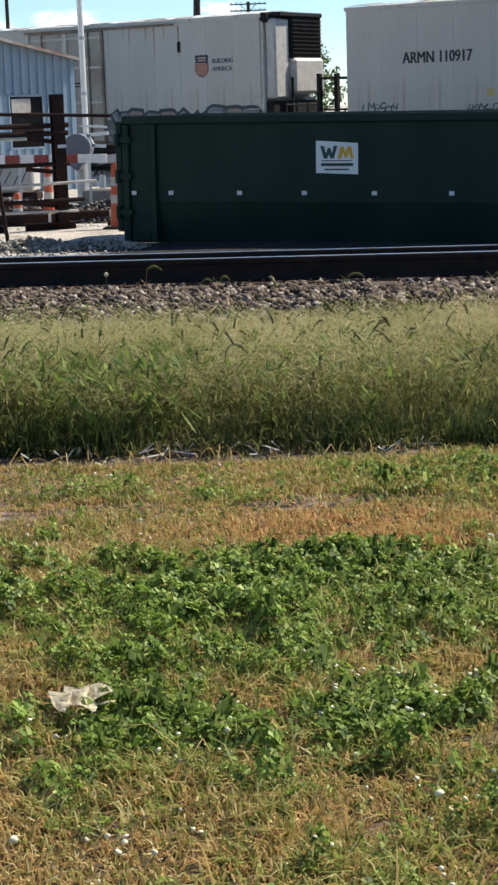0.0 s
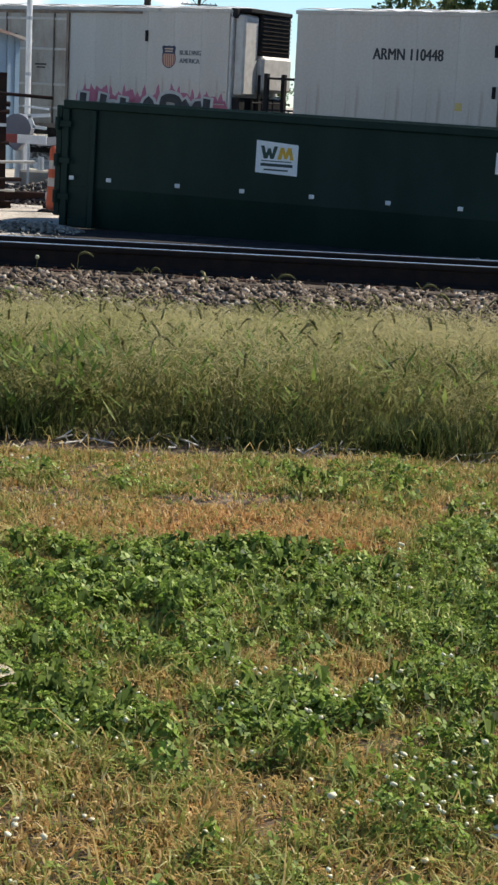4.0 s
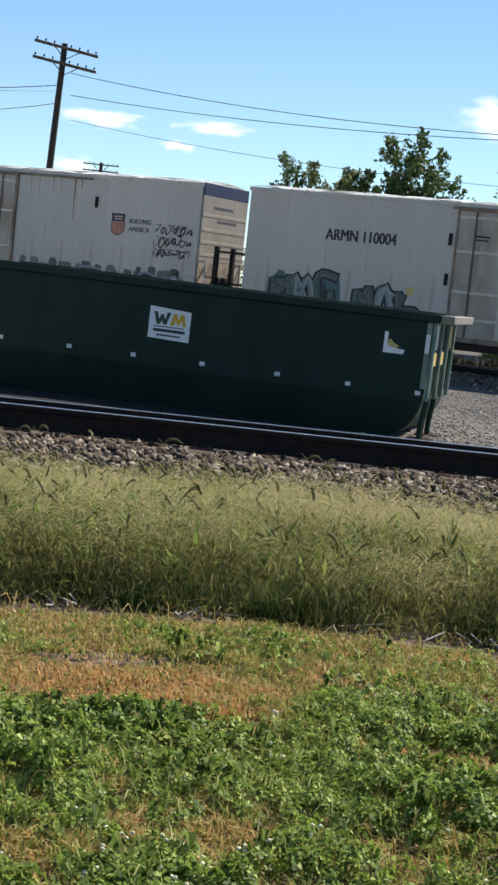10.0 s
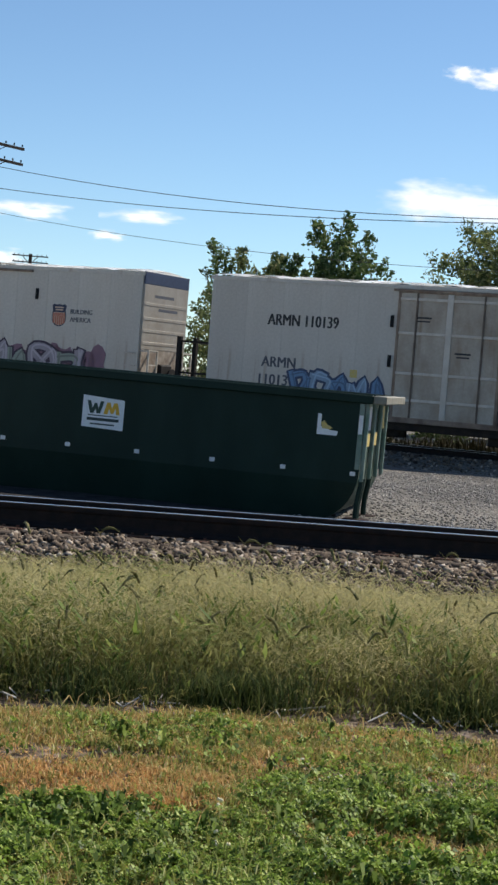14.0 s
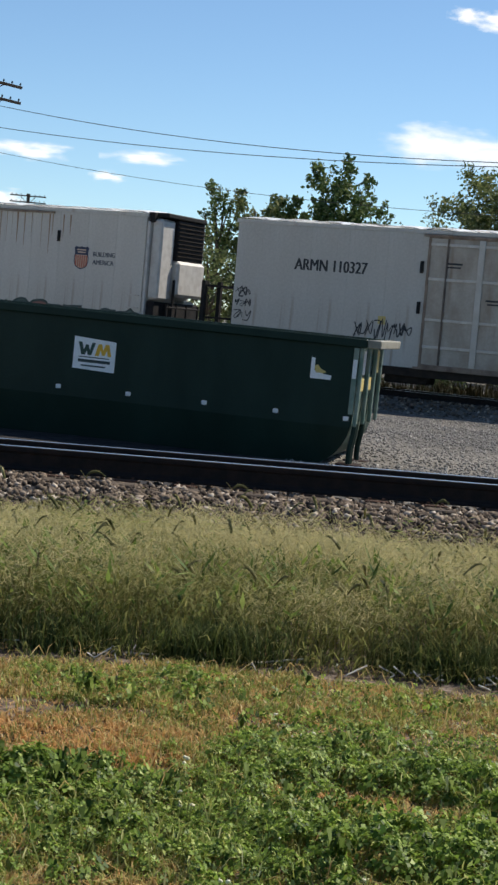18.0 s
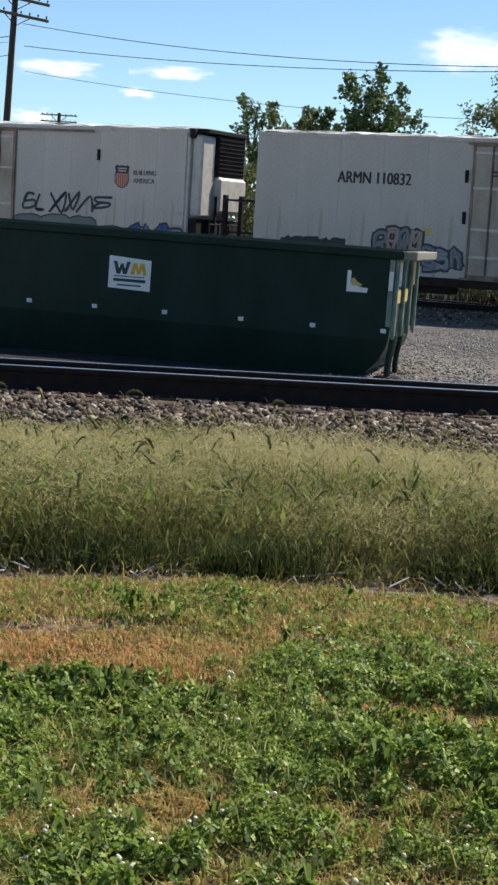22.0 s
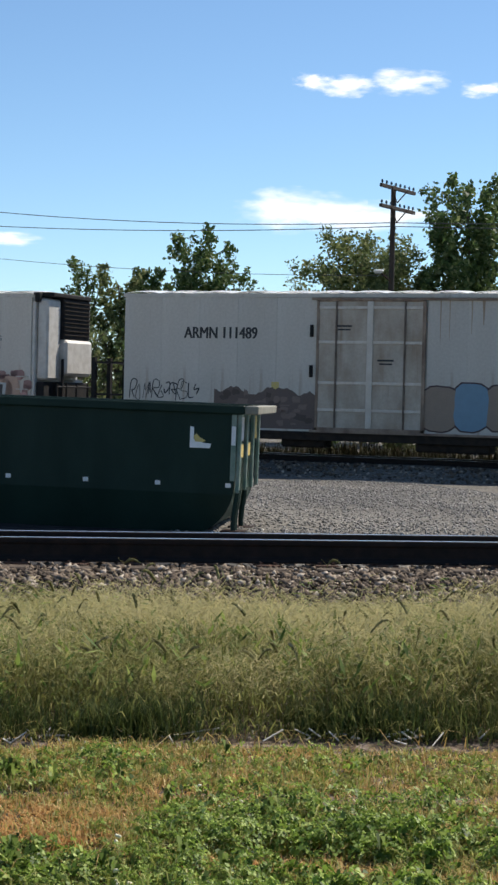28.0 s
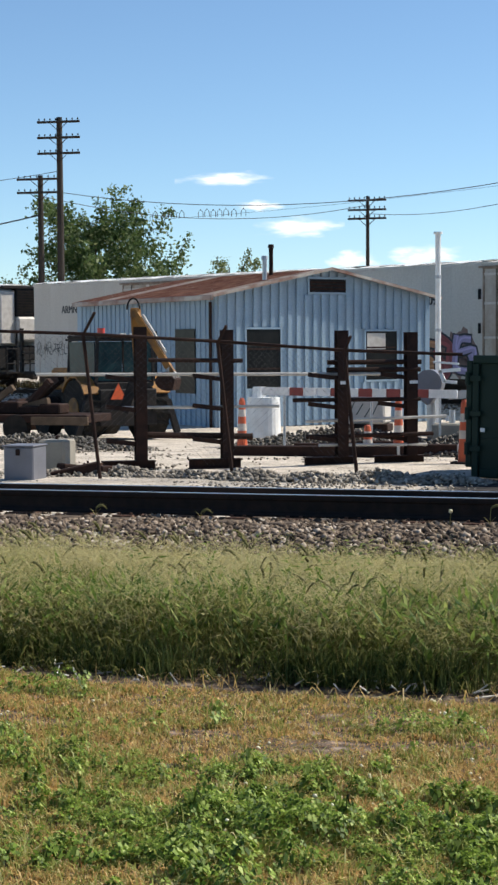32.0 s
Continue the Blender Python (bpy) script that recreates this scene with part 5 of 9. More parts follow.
# number, cooling unit at the right end, painted pieces
CARS = [
    ("110621", True, [(6.4, 16.6, 0.8, 1.6, [], (0.17, 0.155, 0.145), 1, "band", None), (10.0, 16.6, 1.0, 1.85, [GREY, (0.22, 0.17, 0.15)], INK, 9, "block", None)]),
    ("110917", False, [(0.6, 1.9, 1.50, 1.85, [], INK, 5, "tag", None), (4.3, 5.8, 1.5, 1.75, [], INK, 6, "tag", None), (10.0, 15.4, 0.90, 2.15, [INK, (0.05, 0.07, 0.09)], PALE, 7, "wild", (0.05, 0.06, 0.075)), (15.3, 16.3, 1.2, 1.8, [], GREY, 4, "tag", None)]),
    ("111214", True, [(0.9, 6.0, 1.0, 2.2, [BLACK, GREY], PALE, 5, "block", (0.05, 0.09, 0.30)), (10.0, 16.7, 1.0, 2.45, [], (0.42, 0.13, 0.20), 22, "spikes", None), (10.2, 16.4, 1.0, 2.0, [BLACK, BLACK], PALE, 7, "block", (0.40, 0.12, 0.19)), (8.2, 9.2, 3.6, 4.5, [], BLACK, 3, "bigtag", None)]),
    ("110448", True, [(10.0, 16.6, 1.1, 2.55, [], (0.05, 0.035, 0.12), 13, "spikes", None), (10.1, 16.5, 0.95, 1.95, [(0.27, 0.29, 0.34), (0.06, 0.07, 0.13), (0.40, 0.41, 0.44)], (0.05, 0.05, 0.10), 8, "wild", None)]),
    ("110088", False, [(0.35, 3.0, 1.75, 2.75, [(0.42, 0.30, 0.07), (0.46, 0.36, 0.14)], BLACK, 4, "block", None), (0.4, 2.6, 1.0, 1.75, [PALE], (0.10, 0.09, 0.09), 3, "hump", None), (2.5, 4.2, 1.0, 2.3, [], BUFF, 1, "band", None), (4.3, 5.6, 1.2, 2.1, [GREY], BLACK, 3, "wild", None), (5.4, 6.3, 1.1, 2.0, [PALE], GREY, 1, "hump", None), (10.6, 15.6, 1.0, 2.45, [(0.34, 0.35, 0.38), (0.41, 0.41, 0.43)], (0.03, 0.03, 0.05), 5, "block", None), (15.4, 16.6, 2.3, 3.3, [], INK, 4, "tag", None)]),
    ("110306", False, [(0.7, 1.9, 1.1, 1.9, [(0.30, 0.18, 0.17), GREY], BLACK, 3, "wild", None), (3.3, 5.2, 1.1, 2.1, [(0.36, 0.22, 0.20)], BLACK, 3, "wild", None), (10.0, 16.6, 1.0, 1.95, [], (0.15, 0.18, 0.14), 16, "blobs", None), (10.2, 16.4, 0.9, 1.65, [BLACK, PALE, BLACK], GREY, 8, "wild", None), (15.3, 16.7, 2.3, 3.4, [], BLACK, 6, "tag", None)]),
    ("110004", True, [(0.4, 2.6, 1.0, 2.2, [(0.12, 0.15, 0.13), (0.22, 0.24, 0.22)], BLACK, 3, "wild", (0.07, 0.14, 0.14)), (3.2, 5.4, 1.0, 2.1, [(0.12, 0.15, 0.13), (0.24, 0.26, 0.24)], BLACK, 3, "wild", None), (9.9, 15.0, 1.0, 2.35, [(0.15, 0.20, 0.14), (0.24, 0.27, 0.22)], BLACK, 6, "wild", (0.06, 0.15, 0.16))]),
    ("110109", False, [(0.2, 5.9, 1.1, 2.2, [(0.36, 0.30, 0.17), (0.30, 0.25, 0.18)], (0.05, 0.03, 0.03), 6, "wild", (0.32, 0.12, 0.09)), (10.0, 15.6, 1.1, 2.2, [(0.27, 0.30, 0.25), (0.31, 0.27, 0.30)], (0.05, 0.03, 0.05), 6, "wild", (0.22, 0.12, 0.16))]),
    ("110139", False, [(6.3, 16.9, 0.78, 1.35, [], GRIME, 1, "band", None), (3.0, 6.2, 0.9, 1.95, [(0.13, 0.24, 0.40), (0.22, 0.31, 0.42)], (0.04, 0.06, 0.12), 5, "wild", None), (6.6, 16.6, 0.95, 2.35, [], BLACK, 9, "bigtag", None), (7.0, 16.0, 0.9, 1.9, [], (0.05, 0.04, 0.04), 14, "tag", None)]),
    ("110790", True, [(0.1, 16.9, 0.77, 1.50, [], (0.05, 0.085, 0.070), 1, "band", None), (9.8, 16.7, 0.85, 1.65, [(0.07, 0.11, 0.09), (0.19, 0.08, 0.06)], (0.04, 0.06, 0.05), 9, "wild", None)]),
    ("110327", False, [(0.2, 2.2, 1.0, 1.55, [], BLACK, 5, "bigtag", None), (0.1, 0.7, 1.7, 2.8, [], BLACK, 3, "tag", None), (4.2, 6.0, 1.5, 2.1, [], BLACK, 6, "tag", None), (9.8, 16.9, 0.77, 1.75, [], (0.105, 0.070, 0.055), 1, "band", None), (14.7, 16.1, 1.62, 2.02, [], BLACK, 7, "tag", None), (16.05, 16.85, 2.1, 3.5, [], INK, 4, "tag", None)]),
    ("110226", True, [(0.9, 2.6, 1.9, 2.8, [], GREY, 6, "tag", None), (0.7, 3.0, 0.95, 1.70, [(0.06, 0.09, 0.18), (0.10, 0.14, 0.23)], INK, 5, "wild", (0.08, 0.11, 0.18)), (3.3, 6.2, 1.0, 1.85, [PALE, (0.34, 0.31, 0.31)], BLACK, 5, "block", None), (10.0, 13.4, 2.0, 2.7, [], INK, 6, "bigtag", None), (9.8, 14.0, 0.85, 1.95, [(0.15, 0.18, 0.16), (0.20, 0.21, 0.19)], INK, 4, "hump", None), (14.2, 16.2, 0.9, 1.75, [BLUE, (0.13, 0.18, 0.28)], INK, 4, "wild", None)]),
    ("110832", True, [(0.3, 2.4, 1.25, 1.65, [BLACK], BLACK, 6, "wild", None), (3.4, 4.9, 1.2, 2.1, [GREY, TAN], INK, 4, "wild", None), (5.0, 6.2, 1.0, 1.6, [GREY], INK, 3, "wild", None), (9.7, 16.3, 0.9, 2.35, [], SKYB, 14, "spikes", None), (9.8, 16.2, 0.85, 2.15, [(0.34, 0.29, 0.27), (0.39, 0.36, 0.35)], BLACK, 8, "block", (0.16, 0.22, 0.30))]),
    ("110964", False, [(0.2, 2.2, 0.85, 1.80, [TEAL, (0.08, 0.20, 0.21)], (0.03, 0.07, 0.07), 3, "hump", None), (2.3, 3.5, 0.8, 2.2, [], BUFF, 1, "band", None), (3.6, 9.4, 0.85, 1.80, [TEAL, (0.08, 0.20, 0.21)], (0.03, 0.07, 0.07), 8, "hump", None), (9.6, 16.3, 1.3, 2.35, [], INK, 18, "spikes", None), (9.9, 16.1, 0.85, 1.95, [(0.12, 0.25, 0.20), (0.18, 0.31, 0.25)], INK, 7, "wild", (0.04, 0.10, 0.20))]),
    ("111302", True, [(0.3, 2.2, 1.6, 2.9, [], (0.22, 0.06, 0.05), 4, "blobs", None), (0.7, 1.8, 1.9, 2.85, [(0.05, 0.045, 0.05)], BLACK, 1, "hump", None), (1.2, 6.3, 0.8, 1.95, [(0.09, 0.065, 0.07), (0.12, 0.09, 0.09)], PALE, 6, "hump", None), (1.6, 3.1, 0.8, 1.6, [], BUFF, 1, "band", None), (9.9, 16.2, 1.3, 2.5, [], (0.48, 0.27, 0.24), 18, "blobs", None), (10.0, 15.7, 1.0, 2.1, [BLACK], PALE, 8, "block", (0.46, 0.30, 0.22))]),
    ("111489", False, [(0.3, 2.6, 1.6, 2.2, [], BLACK, 7, "tag", None), (3.1, 9.6, 0.8, 2.05, [], GRIME, 1, "band", None), (9.72, 15.2, 0.80, 2.25, [(0.27, 0.20, 0.15), (0.16, 0.27, 0.36), (0.27, 0.20, 0.15), (0.16, 0.27, 0.36)], (0.06, 0.03, 0.03), 6, "hump", None), (14.3, 16.4, 1.7, 2.3, [], BLACK, 7, "tag", None)]),
    ("111097", True, [(0.3, 6.0, 0.9, 2.3, [ORANGE, RED, (0.3, 0.25, 0.4)], BLACK, 6, "wild", (0.20, 0.12, 0.10)), (0.4, 1.6, 2.6, 4.2, [], BLACK, 8, "tag", None), (9.9, 15.0, 0.9, 2.0, [GREY, TAN], BLACK, 7, "wild", None)]),
]


def build_train():
    cars = []
    bases = {True: car_base(True), False: car_base(False)}
    used = set()
    for i, (number, unit, art) in enumerate(CARS):
        if unit in used:
            c = copy_thing(bases[unit], pose(0, 0, 0))
        else:
            c = bases[unit]
            used.add(unit)
            c["later"] = 1
        cars.append(c)
    for i, (c, (number, unit, art)) in enumerate(zip(cars, CARS)):
        if "later" in c:
            del c["later"]
        z = 3.40 + {"110917": -0.36, "111214": -0.33, "111489": 0.08}.get(number, 0.0)
        piece("reporting_mark", text_mesh("ARMN", 0.50, M["mark_black"], 1.08), c, pose(2.06, -0.0095, z), "black lettering")
        piece("car_number", text_mesh(number, 0.50, M["mark_black"], 1.08), c, pose(3.36, -0.0095, z), "black numerals")
        for k, (x0, x1, z0, z1, fills, line, n, kind, cloud) in enumerate(art):
            graffiti(c, x0, min(x1, 16.1) if unit else x1, z0, z1, fills or [line], line, 100 * i + k, n, kind, cloud, k)
        if number == "110139":
            piece("stencil", text_mesh("ARMN", 0.46, M["slogan_grey"], 1.15), c, pose(1.95, -0.0095, 2.10), "grey stencilled letters")
            piece("stencil", text_mesh(number, 0.46, M["slogan_grey"], 1.20), c, pose(1.90, -0.0095, 1.55), "grey stencilled numerals")
        if number in RUSTY:
            rust_streaks(c, *RUSTY[number], 700 + i, EAVE - 0.21)
        c["label"] = "white refrigerator car numbered " + number + (", cooling unit on end" if unit else ", dark blue band on end")
    return cars


TRAIN = build_train()
build_track("far_track", "railway track under the moving train", Matrix.Translation(TRAIN_AT + TRAIN_BACK * 0.78) @ pose(0, 0, 0, 0, 0, TRAIN_ANGLE), TRAIN_RAIL, TRAIN_RAIL, 1.44, 400, 0.60, False)

# ---- the metal shed ----
def build_shed():
    base_z = -0.92
    a, b = Vector((-14.8, 47.6)), Vector((-9.45, 53.45))
    L_ = (b - a).length
    ang = math.degrees(math.atan2(b.y - a.y, b.x - a.x))
    S = thing("metal_shed", "light blue corrugated metal shed with a rusty roof", "shed", pose(a.x, a.y, base_z, 0, 0, ang))
    eave, peak, deep = 3.98, 4.78, 9.3
    # gable wall: ribbed sheets up to the roof slope; local x along the gable, y into the shed
    def top(x):
        return eave + (peak - eave) * (1 - abs(x / (L_ / 2) - 1))
    wall = bmesh.new()
    pts = [(0, 0), (L_, 0), (L_, eave - 0.02), (L_ / 2, peak - 0.02), (0, eave - 0.02)]
    plate(wall, pts, 0.05)
    gable = part("gable_wall", wall, M["shed_wall"], S)
    n = 26
    w = L_ / n
    for k in range(n):
        x = (k + 0.5) * w
        z1 = min(top(x - 0.06), top(x + 0.06)) - 0.02
        spans = [(0.0, z1)]
        for c0, c1, h0, h1 in ((3.30, 4.65, 4.05, 4.45), (1.05, 2.25, 1.15, 2.92), (5.40, 6.60, 1.35, 2.86)):
            if c0 - 0.12 < x < c1 + 0.12:
                spans = [(0.0, h0 - 0.08), (h1 + 0.08, z1)]
        for q0, q1 in spans:
            if q1 - q0 > 0.05:
                bm = bmesh.new()
                plate(bm, [(x - 0.075, q0), (x + 0.075, q0), (x + 0.06, q1), (x - 0.06, q1)], -0.07)
                part("wall_rib", bm, M["shed_wall"], gable)
    # long side wall, runs away to the left along -y of the gable's outside: local x = 0 plane
    bm = bmesh.new()
    box(bm, 0.0, 0.05, 0.05, deep, 0, eave - 0.02)
    side = part("side_wall", bm, M["shed_wall"], S)
    rib = bmesh.new()
    box(rib, -0.03, 0.0, -0.03, 0.03, 0, eave - 0.05, 0.008)
    rib = mesh_of("wall_rib", rib, M["shed_wall"])
    for k in range(29):
        piece("wall_rib", rib, side, pose(0, 0.25 + k * 0.31, 0))
    bm = bmesh.new()
    box(bm, L_ - 0.05, L_, 0.05, deep, 0, eave - 0.02)
    box(bm, 0.05, L_ - 0.05, deep - 0.05, deep, 0, eave - 0.02)
    part("back_walls", bm, M["shed_wall"], S)
    # roof slopes in rusty sheets with pale ones between
    for s in (0, 1):
        x0, x1 = (-0.25, L_ / 2) if s == 0 else (L_ + 0.25, L_ / 2)
        z0 = eave - (peak - eave) * 0.25 / (L_ / 2)
        for k in range(10):
            bm = bmesh.new()
            y0, y1 = -0.3 + k * 0.94, -0.3 + (k + 1) * 0.94 - 0.015
            vs = [bm.verts.new(v) for v in ((x0, y0, z0), (x1, y0, peak), (x1, y1, peak), (x0, y1, z0))]
            bm.faces.new(vs)
            bmesh.ops.solidify(bm, geom=bm.faces[:], thickness=0.04)
            part("roof_sheet", bm, M["roof_pale"] if (k * 5 + s * 2) % 7 == 0 else M["shed_roof"], S)
    # verge trim along the gable
    for x0, x1 in ((-0.25, L_ / 2), (L_ + 0.25, L_ / 2)):
        bm = bmesh.new()
        bar(bm, (x0, -0.32, eave - 0.08), (x1, -0.32, peak - 0.02), 0.05, 0.09)
        part("verge_trim", bm, M["roof_pale"], S)
    bm = bmesh.new()
    box(bm, -0.30, -0.22, -0.3, 9.1, eave - 0.20, eave - 0.06, 0.01)
    part("gutter", bm, M["roof_pale"], S)
    # louvred vent, windows, door opening, flues
    def opening(nm, x0, x1, z0, z1, pane, label, rows=1):
        bm = bmesh.new()
        box(bm, x0, x1, -0.05, -0.012, z0, z1)
        o = part(nm, bm, M["dark_glass"] if pane else M["car_dark"], S, label)
        bm = bmesh.new()
        for q in ((x0 - 0.05, x1 + 0.05, z1, z1 + 0.06), (x0 - 0.05, x1 + 0.05, z0 - 0.06, z0), (x0 - 0.05, x0, z0, z1), (x1, x1 + 0.05, z0, z1)):
            box(bm, q[0], q[1], -0.07, -0.004, q[2], q[3])
        part("opening_frame", bm, M["shed_wall"], o)
        for r in range(1, rows):
            bm = bmesh.new()
            z = z0 + (z1 - z0) * r / rows
            box(bm, x0, x1, -0.065, -0.051, z - 0.025, z + 0.025)
            part("glazing_bar", bm, M["dark_steel"], o)
    opening("gable_vent", 3.30, 4.65, 4.05, 4.45, False, "dark louvred gable vent", 4)
    opening("window", 1.05, 2.25, 1.15, 2.92, True, "dark window with a blind half down", 3)
    opening("window", 5.40, 6.60, 1.35, 2.86, True, "dark window with pale upper pane", 3)
    bm = bmesh.new()
    box(bm, 5.45, 6.15, -0.062, -0.052, 2.3, 2.8)
    part("pale_board", bm, M["pipe_pale"], S)
    bm = bmesh.new()
    box(bm, -0.045, -0.004, 1.15, 2.35, 1.0, 2.95)
    part("side_window", bm, M["dark_glass"], S)
    bm = bmesh.new()
    box(bm, -0.045, -0.004, 3.6, 4.9, 0.0, 2.9)
    part("side_door", bm, M["car_dark"], S)
    bm = bmesh.new()
    rod(bm, (-0.09, 0.12, 0.0), (-0.09, 0.12, eave - 0.25), 0.05, 8)
    part("downpipe", bm, M["dark_steel"], S)
    for x, y, h, r, mt in ((2.3, 0.9, 0.72, 0.075, "galv"), (3.35, 2.2, 0.95, 0.07, "dark_steel")):
        bm = bmesh.new()
        z = top(x) - 0.05
        rod(bm, (x, y, z), (x, y, z + h), r, 10)
        rod(bm, (x, y, z + h - 0.05), (x, y, z + h + 0.06), r * 1.5, 10, r * 1.2)
        part("flue", bm, M[mt], S)


build_shed()


# ---- storage rack of steel posts with pipes ----
def build_rack():
    posts = [(-8.95, 24.8, 1.80), (-7.75, 25.5, 1.75), (-6.07, 26.3, 1.73), (-5.06, 26.9, 1.70)]
    for i, (x, y, z1) in enumerate(posts):
        R = thing("rack_post", "rusty dark steel H-post on a flat beam foot", "steel post", pose(x, y, -0.45, 0, 0, 30), "posts of the pipe rack")
        h = z1 + 0.45
        bm = bmesh.new()
        box(bm, -0.09, 0.09, -0.095, -0.08, 0.16, h)
        box(bm, -0.09, 0.09, 0.08, 0.095, 0.16, h)
        box(bm, -0.008, 0.008, -0.08, 0.08, 0.16, h)
        part("upright", bm, M["dark_steel"], R)
        bm = bmesh.new()
        box(bm, -0.62, 0.22, -0.10, 0.10, 0.0, 0.02)
        box(bm, -0.62, 0.22, -0.10, 0.10, 0.14, 0.16)
        box(bm, -0.62, 0.22, -0.01, 0.01, 0.02, 0.14)
        part("foot_beam", bm, M["dark_steel"], R)
        for z in (0.42, 0.95, 1.42):
            bm = bmesh.new()
            bar(bm, (-0.09, 0, z), (-0.55, 0, z + 0.06), 0.08, 0.07)
            part("arm", bm, M["dark_steel"], R)
        if i > 1:
            bm = bmesh.new()
            box(bm, -0.05, 0.09, -0.10, -0.0955, 1.32, 1.37)
            part("tape", bm, M["reflector"], R)
    pipes = [((-10.6, 24.55, 1.06), (-5.5, 26.6, 1.03), 0.026, "pipe_pale"), ((-9.4, 24.9, 0.53), (-7.0, 25.9, 0.53), 0.024, "pipe_pale"), ((-8.9, 24.95, 0.10), (-7.4, 25.75, 0.05), 0.05, "dark_steel"),
             ((-8.85, 24.9, 1.28), (-7.5, 25.55, 1.26), 0.034, "dark_steel"), ((-6.3, 26.3, 1.22), (-4.9, 26.95, 1.22), 0.04, "dark_steel"), ((-6.3, 26.25, 1.10), (-4.9, 26.9, 1.10), 0.04, "dark_steel"),
             ((-6.8, 26.0, 0.62), (-4.9, 26.9, 0.62), 0.034, "dark_steel"), ((-6.6, 26.05, 0.28), (-4.5, 27.0, 0.34), 0.024, "pipe_pale"), ((-6.6, 26.05, 0.03), (-4.7, 26.95, 0.06), 0.034, "dark_steel"), ((-6.4, 26.1, -0.10), (-4.8, 26.95, -0.12), 0.024, "pipe_pale")]
    for p, q, r, mt in pipes:
        bm = bmesh.new()
        rod(bm, p, q, r, 8)
        ob = new("steel_pipe", mesh_of("steel_pipe", bm, M[mt]))
        tagged(ob, "steel pipe lying on the rack arms" if mt == "dark_steel" else "pale galvanised pipe lying on the rack arms", "pipe", "pipes on the rack")


build_rack()


# ---- wire fence: leaning posts, a top rail and mesh ----
def build_fence():
    F = thing("wire_fence", "sagging wire fence with thin leaning posts", "fence")
    posts = [(-8.78, 22.6, -0.45, -9.03, 22.6, 1.68, -8.80, 1.98), (-7.03, 23.4, -0.42, -7.25, 23.4, 1.56, -7.08, 1.78), (-5.17, 23.4, -0.42, -5.36, 23.4, 1.42, -5.24, 1.62), (-10.7, 22.0, -0.45, -10.9, 22.0, 1.75, -10.75, 2.0)]
    for x0, y0, z0, x1, y1, z1, x2, z2 in posts:
        bm = bmesh.new()
        rod(bm, (x0, y0, z0 - 0.05), (x1, y1, z1), 0.028, 8)
        rod(bm, (x1, y1, z1 - 0.02), (x2, y1 - 0.12, z2), 0.022, 6)
        part("post", bm, M["dark_steel"], F)
    line = [(-10.9, 22.0, 1.75), (-10.33, 22.3, 1.73), (-9.03, 22.6, 1.68), (-7.25, 23.4, 1.56), (-5.36, 23.4, 1.42), (-3.72, 23.75, 1.35)]
    for p, q in zip(line, line[1:]):
        bm = bmesh.new()
        rod(bm, p, q, 0.024, 8)
        part("top_rail", bm, M["dark_steel"], F)
    # woven mesh as crossing thin wires
    vs, fs = [], []
    def wire(p, q, r=0.0009):
        d = (Vector(q) - Vector(p)).normalized()
        s = d.cross(Vector((0, 1, 0))).normalized() * r
        k = len(vs)
        vs.extend([Vector(p) - s, Vector(p) + s, Vector(q) + s, Vector(q) - s])
        fs.append((k, k + 1, k + 2, k + 3))
    for (p, q) in list(zip(line, line[1:]))[1:4]:
        p, q = Vector(p), Vector(q)
        n = int((q - p).length / 0.09)
        for k in range(n):
            a = p.lerp(q, k / n)
            for sgn in (-1, 1):
                e = k / n + sgn * 2.0 / ((q - p).length)
                e2 = min(1, max(0, e))
                f = abs(e2 - k / n) / abs(e - k / n) if e != k / n else 1
                b = p.lerp(q, e2) - Vector((0, 0, 2.0 * f))
                wire(a, b)
    me = bpy.data.meshes.new("wire_mesh")
    me.from_pydata([tuple(v) for v in vs], [], fs)
    me.materials.append(M["fence_wire"])
    w = new("wire_mesh", me)
    w.parent = F
    w["kind"] = "stuff"


build_fence()


# ---- cones, gate arm, blocks and site clutter ----
def build_cone(x, y, z, h, label):
    C = thing("traffic_cone", label, "traffic cone", pose(x, y, z), "traffic cones")
    bm = bmesh.new()
    box(bm, -0.20, 0.20, -0.20, 0.20, 0.0, 0.05, 0.012)
    part("base", bm, M["rubber"], C)
    r0, r1 = 0.105, 0.055
    def rad(f):
        return r0 + (r1 - r0) * f
    bands = [(0.05 / h, 0.40, "cone_orange"), (0.40, 0.53, "cone_band"), (0.53, 0.66, "cone_orange"), (0.66, 0.79, "cone_band"), (0.79, 0.96, "cone_orange")]
    for f0, f1, mt in bands:
        bm = bmesh.new()
        rod(bm, (0, 0, f0 * h), (0, 0, f1 * h), rad(f0), 14, rad(f1))
        part("body_band" if mt == "cone_orange" else "reflective_band", bm, M[mt], C)
    bm = bmesh.new()
    rod(bm, (0, 0, 0.955 * h), (0, 0, h), 0.05, 10, 0.035)
    part("top_knob", bm, M["cone_orange"], C)


build_cone(-4.17, 26.8, -0.43, 1.04, "tall orange channelizer cone with white bands")
build_cone(-8.91, 30.3, -0.50, 1.02, "tall orange channelizer cone with white bands")
build_cone(-5.77, 29.5, -0.48, 1.03, "tall orange channelizer cone with white bands")
build_cone(-6.33, 29.5, -0.48, 0.55, "small orange traffic cone")
build_cone(-7.28, 31.5, -0.53, 1.03, "tall orange channelizer cone with white bands")
build_cone(-4.35, 28.4, -0.46, 1.0, "tall orange channelizer cone with white bands")


